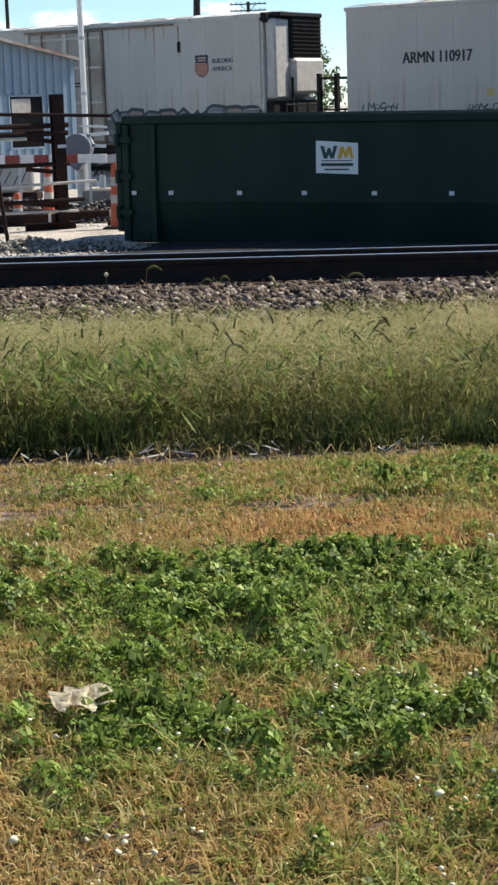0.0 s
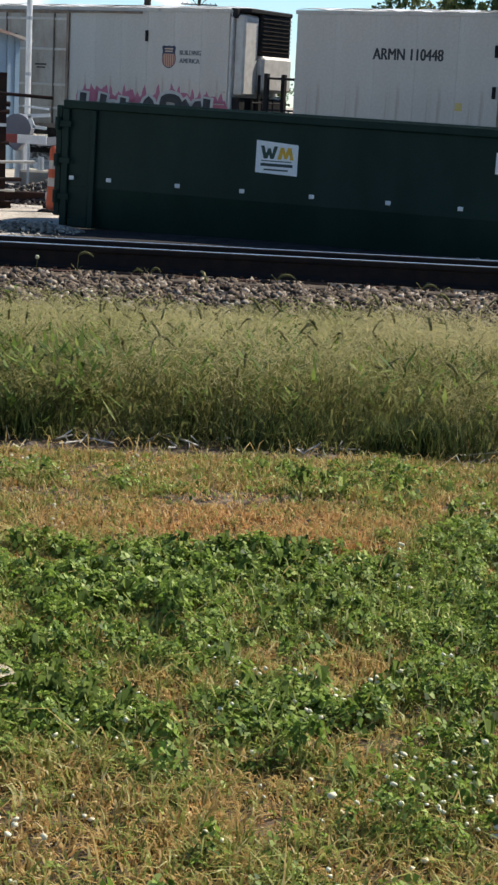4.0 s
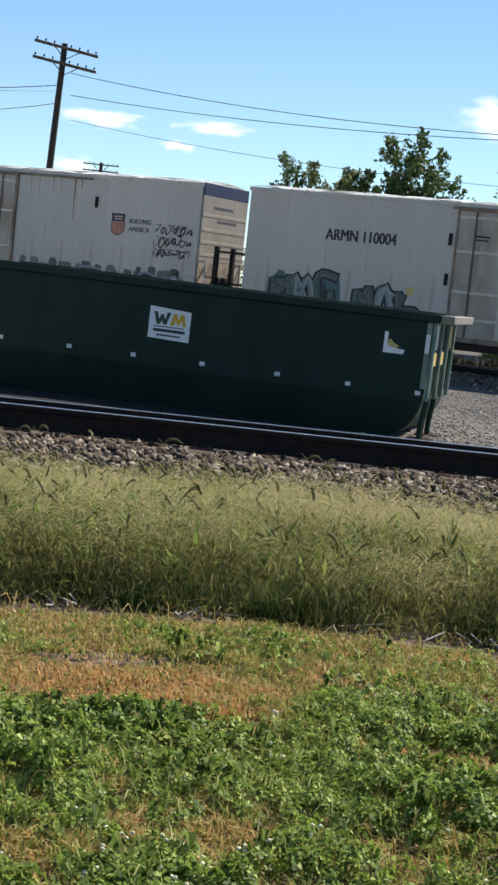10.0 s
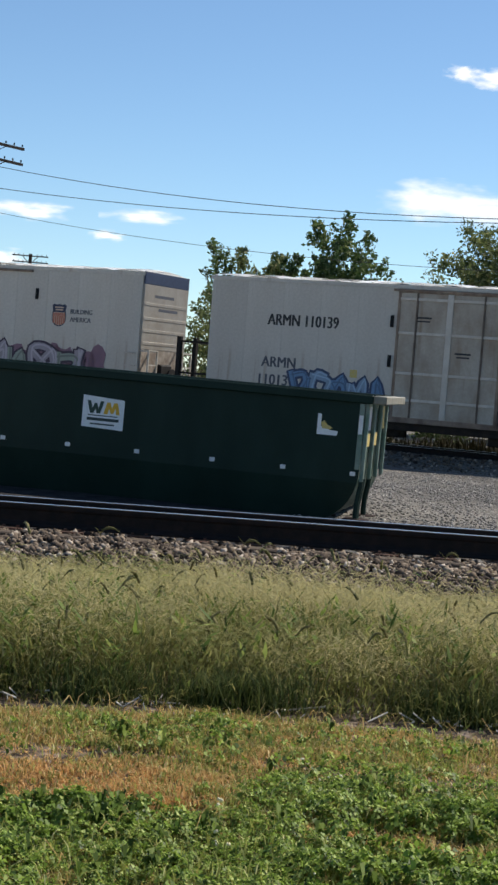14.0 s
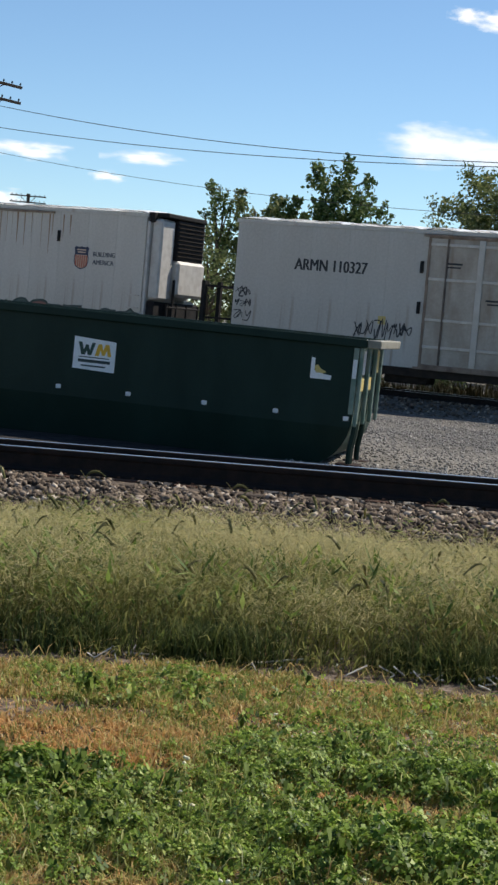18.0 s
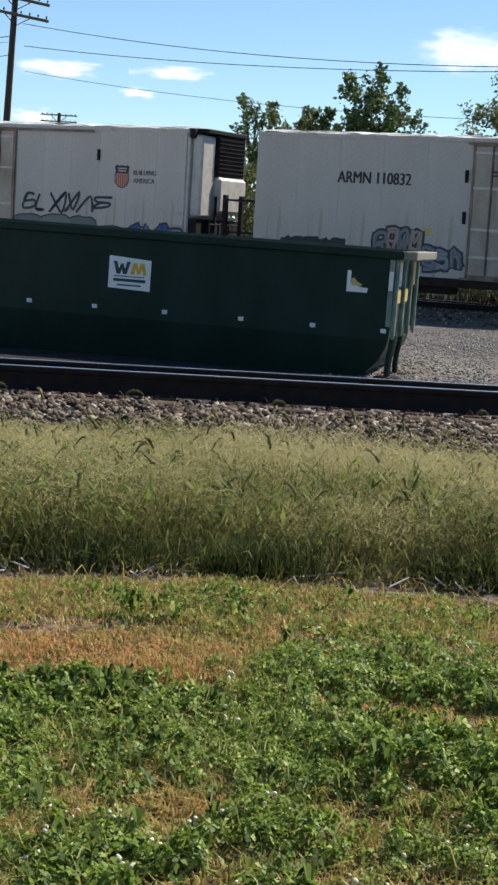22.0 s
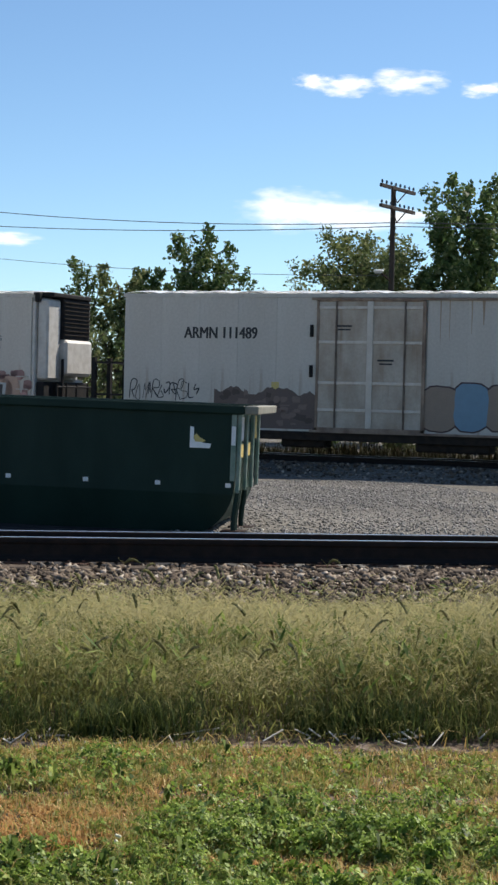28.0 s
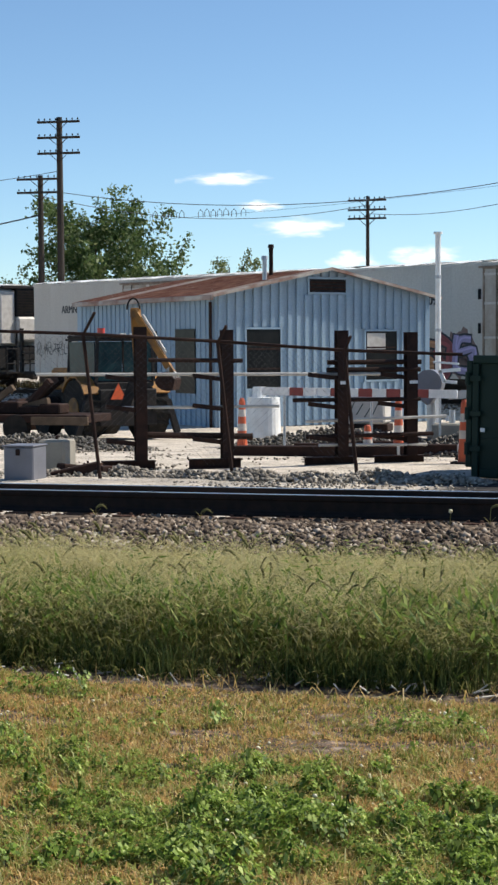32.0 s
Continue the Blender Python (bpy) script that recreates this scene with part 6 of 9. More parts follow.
def build_gate_arm():
    G = thing("crossing_gate_barrier", "red and white striped crossing gate arm laid on trestles", "gate arm")
    a, b = Vector((-8.70, 31.0, 0.63)), Vector((-4.95, 31.0, 0.58))
    n = 14
    for k in range(n):
        p, q = a.lerp(b, k / n), a.lerp(b, (k + 1) / n - 0.002)
        bm = bmesh.new()
        bar(bm, p, q, 0.05, 0.155)
        part("stripe", bm, M["white_paint"] if k in (0, 1, 3, 4, 6, 8, 10, 12, 13) else M["arm_red"], G)
    for x in (-8.3, -6.6, -5.3):
        bm = bmesh.new()
        rod(bm, (x, 31.1, -0.52), (x, 31.1, 0.53), 0.025, 6)
        rod(bm, (x - 0.18, 31.1, -0.50), (x + 0.18, 31.1, -0.50), 0.03, 6)
        part("trestle", bm, M["galv"], G)


build_gate_arm()


def simple(name, label, category, parts_, group="", m=None):
    T_ = thing(name, label, category, m, group)
    for nm, mt, fn in parts_:
        bm = bmesh.new()
        fn(bm)
        part(nm, bm, M[mt], T_)
    return T_


simple("grey_cabinet", "pale grey steel cabinet standing on gravel", "cabinet", [
    ("body", "box_grey", lambda bm: box(bm, -10.12, -9.66, 22.2, 22.7, -0.44, 0.06, 0.02)),
    ("lid", "box_grey", lambda bm: box(bm, -10.135, -9.645, 22.18, 22.72, 0.062, 0.085, 0.008)),
    ("latch", "dark_steel", lambda bm: box(bm, -9.92, -9.86, 22.17, 22.198, -0.06, 0.03, 0.006))])
simple("concrete_block", "weathered concrete block on gravel", "concrete block", [
    ("block", "concrete", lambda bm: box(bm, -10.36, -9.92, 24.0, 24.5, -0.45, 0.06, 0.03)),
    ("lifting_eye", "dark_steel", lambda bm: rod(bm, (-10.14, 24.25, 0.05), (-10.14, 24.25, 0.12), 0.03, 8))])
simple("concrete_block", "grey concrete footing with pipe stub", "concrete block", [
    ("block", "concrete", lambda bm: box(bm, -5.55, -4.85, 31.6, 32.2, -0.56, 0.0, 0.03)),
    ("pipe_stub", "galv", lambda bm: rod(bm, (-5.2, 31.9, 0.0), (-5.2, 31.9, 0.25), 0.06, 10))])
for k, (x, y, l, a) in enumerate(((-9.35, 23.1, 0.75, 20), (-9.15, 23.3, 0.7, -35), (-9.5, 23.4, 0.6, 60))):
    simple("scrap_tie", "short dark broken tie piece lying in rubble", "timber", [
        ("timber", "dark_steel", lambda bm, l=l: box(bm, -l / 2, l / 2, -0.10, 0.10, 0.0, 0.15, 0.02)),
        ("spike", "tie_plate", lambda bm, l=l: box(bm, l / 4, l / 4 + 0.03, -0.02, 0.02, 0.15, 0.19))], "scrap timbers", pose(x, y, -0.42, 0, -12 + 10 * k, a))
for k in range(4):
    simple("timber_beam", "long dark timber lying on the ground behind the rack", "timber", [
        ("timber", "lumber" if k == 3 else "dark_steel", lambda bm, k=k: box(bm, -1.6, 1.6, -0.11, 0.11, 0.0, 0.2, 0.015)),
        ("end_band", "galv", lambda bm: box(bm, 1.45, 1.50, -0.115, 0.115, -0.003, 0.205))], "timbers behind the rack", pose(-7.2 + 0.9 * k, 29.2 + 1.2 * k, -0.50 - 0.02 * k, 0, 0, 6 - 5 * k))


def build_tank(x, y, z, label):
    T_ = thing("white_tank", label, "tank", pose(x, y, z))
    bm = bmesh.new()
    rod(bm, (0, 0, 0.18), (0, 0, 1.02), 0.36, 24, 0.34)
    part("body", bm, M["white_paint"], T_)
    bm = bmesh.new()
    rod(bm, (-0.10, 0, 1.02), (-0.10, 0, 1.24), 0.15, 14, 0.13)
    part("hatch", bm, M["white_paint"], T_)
    bm = bmesh.new()
    rod(bm, (0.20, 0.05, 1.02), (0.20, 0.05, 1.14), 0.09, 12)
    part("cap", bm, M["galv"], T_)
    bm = bmesh.new()
    for sx in (-0.4, 0.32):
        box(bm, sx, sx + 0.08, -0.3, 0.3, 0.0, 0.18)
    part("skid", bm, M["dark_steel"], T_)


build_tank(-9.52, 34.0, -0.60, "white plastic tank on a dark skid")
simple("tool_trailer", "white trailer panel with dark scuffs", "trailer", [
    ("panel", "unit_grey", lambda bm: box(bm, -7.75, -6.90, 33.8, 34.5, -0.12, 0.52, 0.04)),
    ("lower_rail", "dark_steel", lambda bm: box(bm, -7.8, -6.85, 33.85, 34.45, -0.28, -0.12, 0.02)),
    ("wheel", "rubber", lambda bm: rod(bm, (-7.35, 33.75, -0.34), (-7.35, 33.95, -0.34), 0.22, 16)),
    ("scuff", "bar_dark", lambda bm: [bar(bm, (-7.66 + 0.17 * k, 33.797, 0.02 + 0.05 * (k % 2)), (-7.52 + 0.17 * k, 33.797, 0.36 - 0.06 * (k % 3)), 0.004, 0.022) for k in range(4)])])


def build_signal_gear():
    """Crossing signal mechanism lying on its side, with counterweight arms."""
    G = thing("crossing_gate_mechanism", "grey and white crossing gate mechanism with counterweight arms", "gate mechanism", pose(-5.6, 33.0, -0.62))
    bm = bmesh.new()
    rod(bm, (0, -0.22, 0), (0, 0.22, 0), 0.27, 20)
    box(bm, -0.27, 0.27, -0.215, 0.215, -0.36, 0.0, 0.03)
    part("housing", bm, M["box_grey"], G, "rounded grey housing tipped on its side", pose(-0.22, 0, 1.36, 0, 38, 0))
    bm = bmesh.new()
    rod(bm, (-0.25, 0.3, 0.0), (-0.25, 0.3, 1.1), 0.09, 12)
    part("mast_base", bm, M["galv"], G)
    bm = bmesh.new()
    bar(bm, (0.0, -0.28, 1.60), (0.42, -0.28, 1.63), 0.05, 0.07)
    bar(bm, (0.02, -0.28, 1.60), (0.12, -0.28, 1.38), 0.05, 0.07)
    bar(bm, (0.10, -0.28, 1.40), (0.36, -0.28, 1.38), 0.05, 0.06)
    part("arm_bracket", bm, M["white_paint"], G)
    for a, b, w in (((-0.10, -0.30, 1.78), (0.40, -0.30, 1.74), 0.04), ((0.20, -0.30, 1.12), (0.62, -0.30, 1.16), 0.16), ((0.14, -0.30, 0.66), (0.26, -0.30, 0.70), 0.10), ((0.60, -0.30, 1.34), (0.86, -0.30, 1.28), 0.08)):
        bm = bmesh.new()
        bar(bm, a, b, 0.06, w)
        part("link", bm, M["pipe_pale"] if w > 0.12 else M["white_paint"], G)
    for x0, x1, z0, z1, key in ((0.0, 0.42, 0.0, 0.28, "concrete"), (0.52, 0.86, 0.0, 0.20, "lumber")):
        bm = bmesh.new()
        box(bm, x0, x1, -0.30, -0.04, z0, z1, 0.02)
        part("support_block", bm, M[key], G)
    for k, (x, z) in enumerate(((0.75, 1.62), (0.80, 1.48), (0.72, 1.30))):
        bm = bmesh.new()
        box(bm, x - 0.14, x + 0.16, -0.2, 0.1, z, z + 0.09, 0.02)
        part("counterweight", bm, M["white_paint"] if k != 1 else M["sticker_yellow"], G)
    bm = bmesh.new()
    box(bm, 0.55, 1.05, -0.1, 0.4, 0.5, 1.28, 0.05)
    part("dark_housing", bm, M["car_dark"], G)
    bm = bmesh.new()
    box(bm, -1.2, 0.9, 0.0, 0.5, 0.30, 0.36, 0.01)
    for x in (-1.1, 0.75):
        box(bm, x, x + 0.1, 0.05, 0.45, 0.0, 0.30)
    part("pallet", bm, M["pipe_pale"], G)


build_signal_gear()
simple("white_pole", "tall thin white steel pole with joint collars", "pole", [
    ("shaft", "white_paint", lambda bm: rod(bm, (-7.62, 44.4, -0.95), (-7.62, 44.4, 4.42), 0.075, 12)),
    ("collar", "galv", lambda bm: rod(bm, (-7.62, 44.4, 3.25), (-7.62, 44.4, 3.33), 0.09, 12)),
    ("collar", "galv", lambda bm: rod(bm, (-7.62, 44.4, 1.85), (-7.62, 44.4, 1.93), 0.09, 12)),
    ("cap", "white_paint", lambda bm: rod(bm, (-7.62, 44.4, 4.42), (-7.62, 44.4, 4.48), 0.12, 12)),
    ("foot", "concrete", lambda bm: box(bm, -7.9, -7.34, 44.1, 44.7, -1.0, -0.72, 0.03))])


# ---- backhoe ----
def build_backhoe():
    TURN = 46
    SWING = pose(0, 0, 0, 0, 0, -TURN) @ pose(-0.15, -0.05, 0)
    B = thing("backhoe_loader", "worn yellow backhoe loader with folded boom, parked on sand", "backhoe", pose(-14.35, 38.05, -0.72, 0, 0, TURN))
    def P(nm, mt, fn, par=None, label=""):
        bm = bmesh.new()
        fn(bm)
        return part(nm, bm, M[mt], par or B, label)
    for x, y in ((-0.85, 0.0), (0.85, 0.0)):
        w = P("rear_wheel", "rubber", lambda bm: rod(bm, (x - 0.25, y, 0.72), (x + 0.25, y, 0.72), 0.72, 24))
        P("hub", "hoe_yellow" if x < 0 else "car_dark", lambda bm: [rod(bm, (x - 0.27, y, 0.72), (x + 0.27, y, 0.72), 0.30, 16)], w)
        for k in range(16):
            a = 2 * math.pi * k / 16
            P("tread", "rubber", lambda bm: bar(bm, (x - 0.24, y + 0.72 * math.cos(a), 0.72 + 0.72 * math.sin(a)), (x + 0.24, y + 0.72 * math.cos(a + 0.12), 0.72 + 0.72 * math.sin(a + 0.12)), 0.09, 0.06), w)
    for x in (-0.8, 0.8):
        w = P("front_wheel", "rubber", lambda bm: rod(bm, (x - 0.18, 2.2, 0.50), (x + 0.18, 2.2, 0.50), 0.50, 20))
        P("hub", "car_dark", lambda bm: rod(bm, (x - 0.2, 2.2, 0.50), (x + 0.2, 2.2, 0.50), 0.24, 14), w)
    P("chassis", "car_dark", lambda bm: box(bm, -0.55, 0.55, -0.6, 2.8, 0.55, 1.15, 0.05))
    P("hood", "hoe_yellow", lambda bm: box(bm, -0.45, 0.45, 1.2, 2.9, 1.15, 1.7, 0.08))
    cab = P("cab_floor", "car_dark", lambda bm: box(bm, -0.78, 0.78, -0.55, 1.1, 1.10, 1.40, 0.04))
    for x in (-0.76, 0.76):
        for y in (-0.52, 1.05):
            P("cab_pillar", "car_dark", lambda bm: bar(bm, (x, y, 1.38), (x * 0.93, y, 2.42), 0.07, 0.07), cab)
    P("cab_roof", "car_dark", lambda bm: box(bm, -0.82, 0.78, -0.65, 1.0, 2.42, 2.50, 0.03), cab)
    P("cab_roof_edge", "car_dark", lambda bm: box(bm, -0.80, 0.80, -0.62, 1.15, 2.36, 2.418, 0.01), cab)
    for x0, x1 in ((-0.70, -0.08), (-0.02, 0.70)):
        P("rear_glass", "cab_glass", lambda bm: box(bm, x0, x1, -0.54, -0.52, 1.42, 2.34), cab)
    for x in (-0.75, 0.75):
        P("side_glass", "cab_glass", lambda bm: box(bm, x - 0.01, x + 0.01, -0.46, 0.98, 1.42, 2.34), cab)
    P("beacon", "lamp_red", lambda bm: rod(bm, (-0.55, -0.4, 2.52), (-0.55, -0.4, 2.66), 0.09, 12), cab, "red beacon lamp")
    for x in (-0.2, 0.05, 0.45):
        P("work_lamp", "pipe_pale", lambda bm: box(bm, x, x + 0.16, -0.70, -0.655, 2.44, 2.53, 0.01), cab)
    P("warning_triangle", "orange_tri", lambda bm: plate(bm, [(-0.48, 0.98), (-0.08, 0.98), (-0.28, 1.36)], 0.01), B, "orange slow-vehicle triangle").matrix_basis = pose(0, -0.75, 0)
    P("rear_frame", "car_dark", lambda bm: box(bm, -0.75, 0.75, -0.72, -0.58, 0.34, 1.22, 0.03))
    P("seat", "rubber", lambda bm: (box(bm, -0.25, 0.25, -0.2, 0.3, 1.40, 1.62, 0.06), box(bm, -0.25, 0.25, 0.24, 0.38, 1.55, 2.1, 0.06)), cab)
    P("steering_column", "car_dark", lambda bm: rod(bm, (0, 0.75, 1.4), (0, 0.6, 1.95), 0.03, 8), cab)
    for x in (-0.92, 0.92):
        P("fender", "hoe_yellow", lambda bm: [bar(bm, (x, -0.75 * math.cos(a_), 0.74 + 0.78 * math.sin(a_)), (x, -0.75 * math.cos(a_ + 0.42), 0.74 + 0.78 * math.sin(a_ + 0.42)), 0.42, 0.04) for a_ in (0.5, 0.92, 1.34, 1.76, 2.18)])
    for x in (-1.05, 1.05):
        P("stabiliser", "car_dark", lambda bm: bar(bm, (x, -0.68, 0.95), (x * 1.25, -0.68, 0.15), 0.12, 0.14))
    # boom folded up, stick slanting down to the right with a curled bucket
    boom = P("boom", "hoe_yellow", lambda bm: bar(bm, (1.10, -0.95, 1.55), (1.02, -1.0, 3.02), 0.11, 0.16))
    boom.matrix_basis = SWING
    P("swing_post", "car_dark", lambda bm: bar(bm, (0.75, -0.9, 0.7), (1.10, -0.95, 1.6), 0.20, 0.26), boom)
    P("boom_head", "hoe_yellow", lambda bm: box(bm, 0.95, 1.18, -1.10, -0.94, 2.88, 3.12, 0.03), boom)
    P("stick", "hoe_yellow", lambda bm: bar(bm, (1.06, -1.12, 3.05), (2.02, -1.2, 1.60), 0.11, 0.15), boom)
    P("stick_cylinder", "pipe_pale", lambda bm: rod(bm, (1.28, -1.12, 2.95), (1.85, -1.16, 2.08), 0.035, 8), boom)
    P("hose", "rubber", lambda bm: [rod(bm, (1.05 + 0.16 * math.cos(math.pi * k / 6), -1.12, 3.08 + 0.26 * math.sin(math.pi * k / 6)), (1.05 + 0.16 * math.cos(math.pi * (k + 1) / 6), -1.12, 3.08 + 0.26 * math.sin(math.pi * (k + 1) / 6)), 0.022, 6) for k in range(6)], boom)
    def scoop(bm):
        pts = [(1.98 - 0.30 * math.sin(a_), 1.42 + 0.22 * math.cos(a_)) for a_ in [k * math.pi / 7 for k in range(8)]]
        pts = pts + [(2.10, 1.22), (2.16, 1.46)]
        plate(bm, pts[::-1], 0.5)
    P("bucket", "dark_steel", scoop, boom).matrix_basis = pose(0, -1.45, 0)
    P("bucket_link", "pipe_pale", lambda bm: bar(bm, (1.92, -1.2, 1.72), (2.10, -1.2, 1.52), 0.10, 0.14), boom)
    for k in range(3):
        P("bucket_tooth", "pipe_pale", lambda bm: bar(bm, (1.95, -1.38 + 0.18 * k, 1.45), (2.12, -1.38 + 0.18 * k, 1.52), 0.05, 0.05), boom)
    # loader arms at the front
    P("loader_arm", "dark_steel", lambda bm: bar(bm, (-0.9, 1.2, 1.5), (-0.95, 3.6, 0.6), 0.16, 0.24))
    P("loader_bucket", "dark_steel", lambda bm: box(bm, -1.2, 1.2, 3.4, 4.1, 0.1, 0.9, 0.08))


build_backhoe()


def build_trailer():
    """Low flat trailer with timber and a dismantled loader frame on it, left of the backhoe."""
    T_ = thing("flat_trailer", "low dark trailer loaded with scrap timber and pipes", "trailer", pose(-15.6, 34.5, -0.60))
    def P(nm, mt, fn, label=""):
        bm = bmesh.new()
        fn(bm)
        return part(nm, bm, M[mt], T_, label)
    P("deck", "dark_steel", lambda bm: box(bm, -1.6, 1.9, 0.0, 1.6, 0.42, 0.60, 0.02))
    P("side_rail", "lumber", lambda bm: box(bm, 0.6, 1.95, -0.06, 0.0, 0.38, 0.56, 0.01))
    for x in (-0.9, 0.2):
        P("wheel", "rubber", lambda bm: rod(bm, (x, -0.02, 0.30), (x, 0.2, 0.30), 0.30, 16))
    for k, (x, h, l) in enumerate(((-1.2, 1.5, 0.6), (-0.5, 1.2, 0.9), (0.5, 1.35, 0.7), (0.2, 0.9, 1.2))):
        P("scrap_timber", "lumber" if k % 2 else "dark_steel", lambda bm: bar(bm, (x - l / 2, 0.5 + 0.1 * k, 0.62), (x + l / 2, 0.5, h), 0.12, 0.14))
    P("scrap_heap", "dark_steel", lambda bm: [box(bm, -1.4 + 0.5 * k, -0.9 + 0.5 * k, 0.4, 1.0, 0.6, 0.78 + 0.05 * (k % 3), 0.03) for k in range(5)])


build_trailer()


# ---- rubble and gravel heaps ----
def stones(name, label, centres, sizes, material, seed, poly="ico", kind="stuff"):
    rng = np.random.default_rng(seed)
    if poly == "ico":
        bm = bmesh.new()
        bmesh.ops.create_icosphere(bm, subdivisions=1, radius=1.0)
        base = np.array([v.co[:] for v in bm.verts])
        tri = np.array([[v.index for v in f.verts] for f in bm.faces])
        bm.free()
    else:
        base = np.array([(1, 0, 0), (-1, 0, 0), (0, 1, 0), (0, -1, 0), (0, 0, 1), (0, 0, -1)], dtype=float)
        tri = np.array([(0, 2, 4), (2, 1, 4), (1, 3, 4), (3, 0, 4), (2, 0, 5), (1, 2, 5), (3, 1, 5), (0, 3, 5)])
    n, k = len(centres), len(base)
    jit = 1 + rng.uniform(-0.32, 0.32, (n, k, 1))
    sc = np.asarray(sizes)[:, None, None] * rng.uniform(0.65, 1.3, (n, 1, 3)) * np.array([1, 1, 0.75])
    v = base[None] * jit * sc
    a = rng.uniform(0, 2 * math.pi, n)
    c, s = np.cos(a)[:, None], np.sin(a)[:, None]
    x, y = v[:, :, 0] * c - v[:, :, 1] * s, v[:, :, 0] * s + v[:, :, 1] * c
    b = rng.uniform(-0.6, 0.6, n)[:, None]
    x, z = x * np.cos(b) - v[:, :, 2] * np.sin(b), x * np.sin(b) + v[:, :, 2] * np.cos(b)
    V = np.stack([x, y, z], -1) + np.asarray(centres)[:, None, :]
    Fs = tri[None] + (np.arange(n) * k)[:, None, None]
    return raw(name, V.reshape(-1, 3), Fs.reshape(-1, 3), material, label, "stones", kind)


def heap(x, y, rx, ry, h, n, seed, material, label, r=(0.03, 0.09)):
    rng = np.random.default_rng(seed)
    a, q = rng.uniform(0, 2 * math.pi, n), np.sqrt(rng.uniform(0, 1, n))
    px, py = x + rx * q * np.cos(a), y + ry * q * np.sin(a)
    pz = ground_z(px, py) + h * (1 - q) ** 0.8 * rng.uniform(0.55, 1.0, n)
    stones("rubble_heap", label, np.stack([px, py, pz], -1), rng.uniform(*r, n), material, seed + 1, "octa")


for k in range(7):
    heap(-9.6 + 0.95 * k, 23.15 + 0.06 * (k % 3), 0.75, 0.32, 0.13 + 0.05 * (k % 2), 420, 11 + k, M["rubble"], "low ridge of grey rubble along the fence", (0.02, 0.06))
heap(-7.4, 32.3, 2.6, 1.0, 0.55, 3000, 33, M["stone_far"], "heap of grey gravel in the yard", (0.02, 0.06))
heap(-4.8, 31.0, 1.3, 0.8, 0.45, 1800, 34, M["stone_far"], "heap of grey gravel in the yard", (0.02, 0.06))
heap(-13.5, 31.5, 2.5, 1.0, 0.35, 1800, 35, M["stone_far"], "heap of grey gravel in the yard", (0.02, 0.06))


# ---- utility poles and wires ----
def build_pole(x, y, z0, z1, arms, lean=0.0, arm_half=1.45, turn=0.0, r=0.15, label="dark wooden utility pole with crossarms", knob=1.0):
    P_ = thing("utility_pole", label, "utility pole", pose(x, y, z0, 0, lean, turn), "utility poles")
    h = z1 - z0
    bm = bmesh.new()
    rod(bm, (0, 0, 0), (0, 0, h), r, 12, r * 0.72)
    part("shaft", bm, M["pole_wood"], P_)
    for dz in arms:
        bm = bmesh.new()
        box(bm, -arm_half, arm_half, -0.20 - 0.06 * knob, -0.20 + 0.06 * knob, h - dz - 0.07 * knob, h - dz + 0.07 * knob, 0.01)
        arm = part("crossarm", bm, M["pole_wood"], P_)
        bm = bmesh.new()
        bar(bm, (-arm_half * 0.45, -0.28, h - dz), (0, -0.17, h - dz - 0.55), 0.03, 0.04)
        bar(bm, (arm_half * 0.45, -0.28, h - dz), (0, -0.17, h - dz - 0.55), 0.03, 0.04)
        part("brace", bm, M["dark_steel"], arm)
        for k in range(8):
            q = -arm_half + 0.12 + k * (2 * arm_half - 0.24) / 7
            if abs(q) < 0.15:
                continue
            bm = bmesh.new()
            rod(bm, (q, -0.2, h - dz + 0.07 * knob), (q, -0.2, h - dz + 0.13 * knob), 0.02, 6)
            rod(bm, (q, -0.2, h - dz + 0.12 * knob), (q, -0.2, h - dz + 0.23 * knob), 0.055 * knob, 8, 0.035 * knob)
            part("insulator", bm, M["insulator"], arm)
    return P_


build_pole(-9.35, 88, -0.92, 12.45, (0.25, 1.05), 2.2, 2.05, 44, 0.21, "dark leaning wooden utility pole with two crossarms")
build_pole(15.05, 68, -0.92, 9.95, (0.15, 0.95), 0, 1.60, 52, 0.14)
build_pole(-40.0, 97, -0.92, 15.55, (0.3, 1.25, 2.2), 0, 1.35, 5, 0.25, "tall dark wooden utility pole with three crossarms")
build_pole(-43.0, 101, -0.92, 12.5, (0.25, 1.1), 0, 1.5, 5, 0.24)
build_pole(-24.65, 115, -0.92, 11.8, (0.3, 0.95, 1.55), 0, 1.35, 0, 0.16, "dark wooden utility pole with three crossarms")
build_pole(-8.15, 110, -0.92, 7.95, (0.15, 0.55), 0, 1.15, 0, 0.15, knob=0.55)
simple("yard_lamp", "small pale cobra-head lamp on a pole arm", "lamp", [
    ("arm", "dark_steel", lambda bm: bar(bm, (14.95, 67.85, 6.1), (14.45, 67.3, 6.38), 0.05, 0.05)),
    ("head", "white_paint", lambda bm: box(bm, 14.15, 14.55, 67.1, 67.4, 6.36, 6.48, 0.05)),
    ("lens", "galv", lambda bm: box(bm, 14.2, 14.45, 67.15, 67.35, 6.31, 6.36, 0.02))])


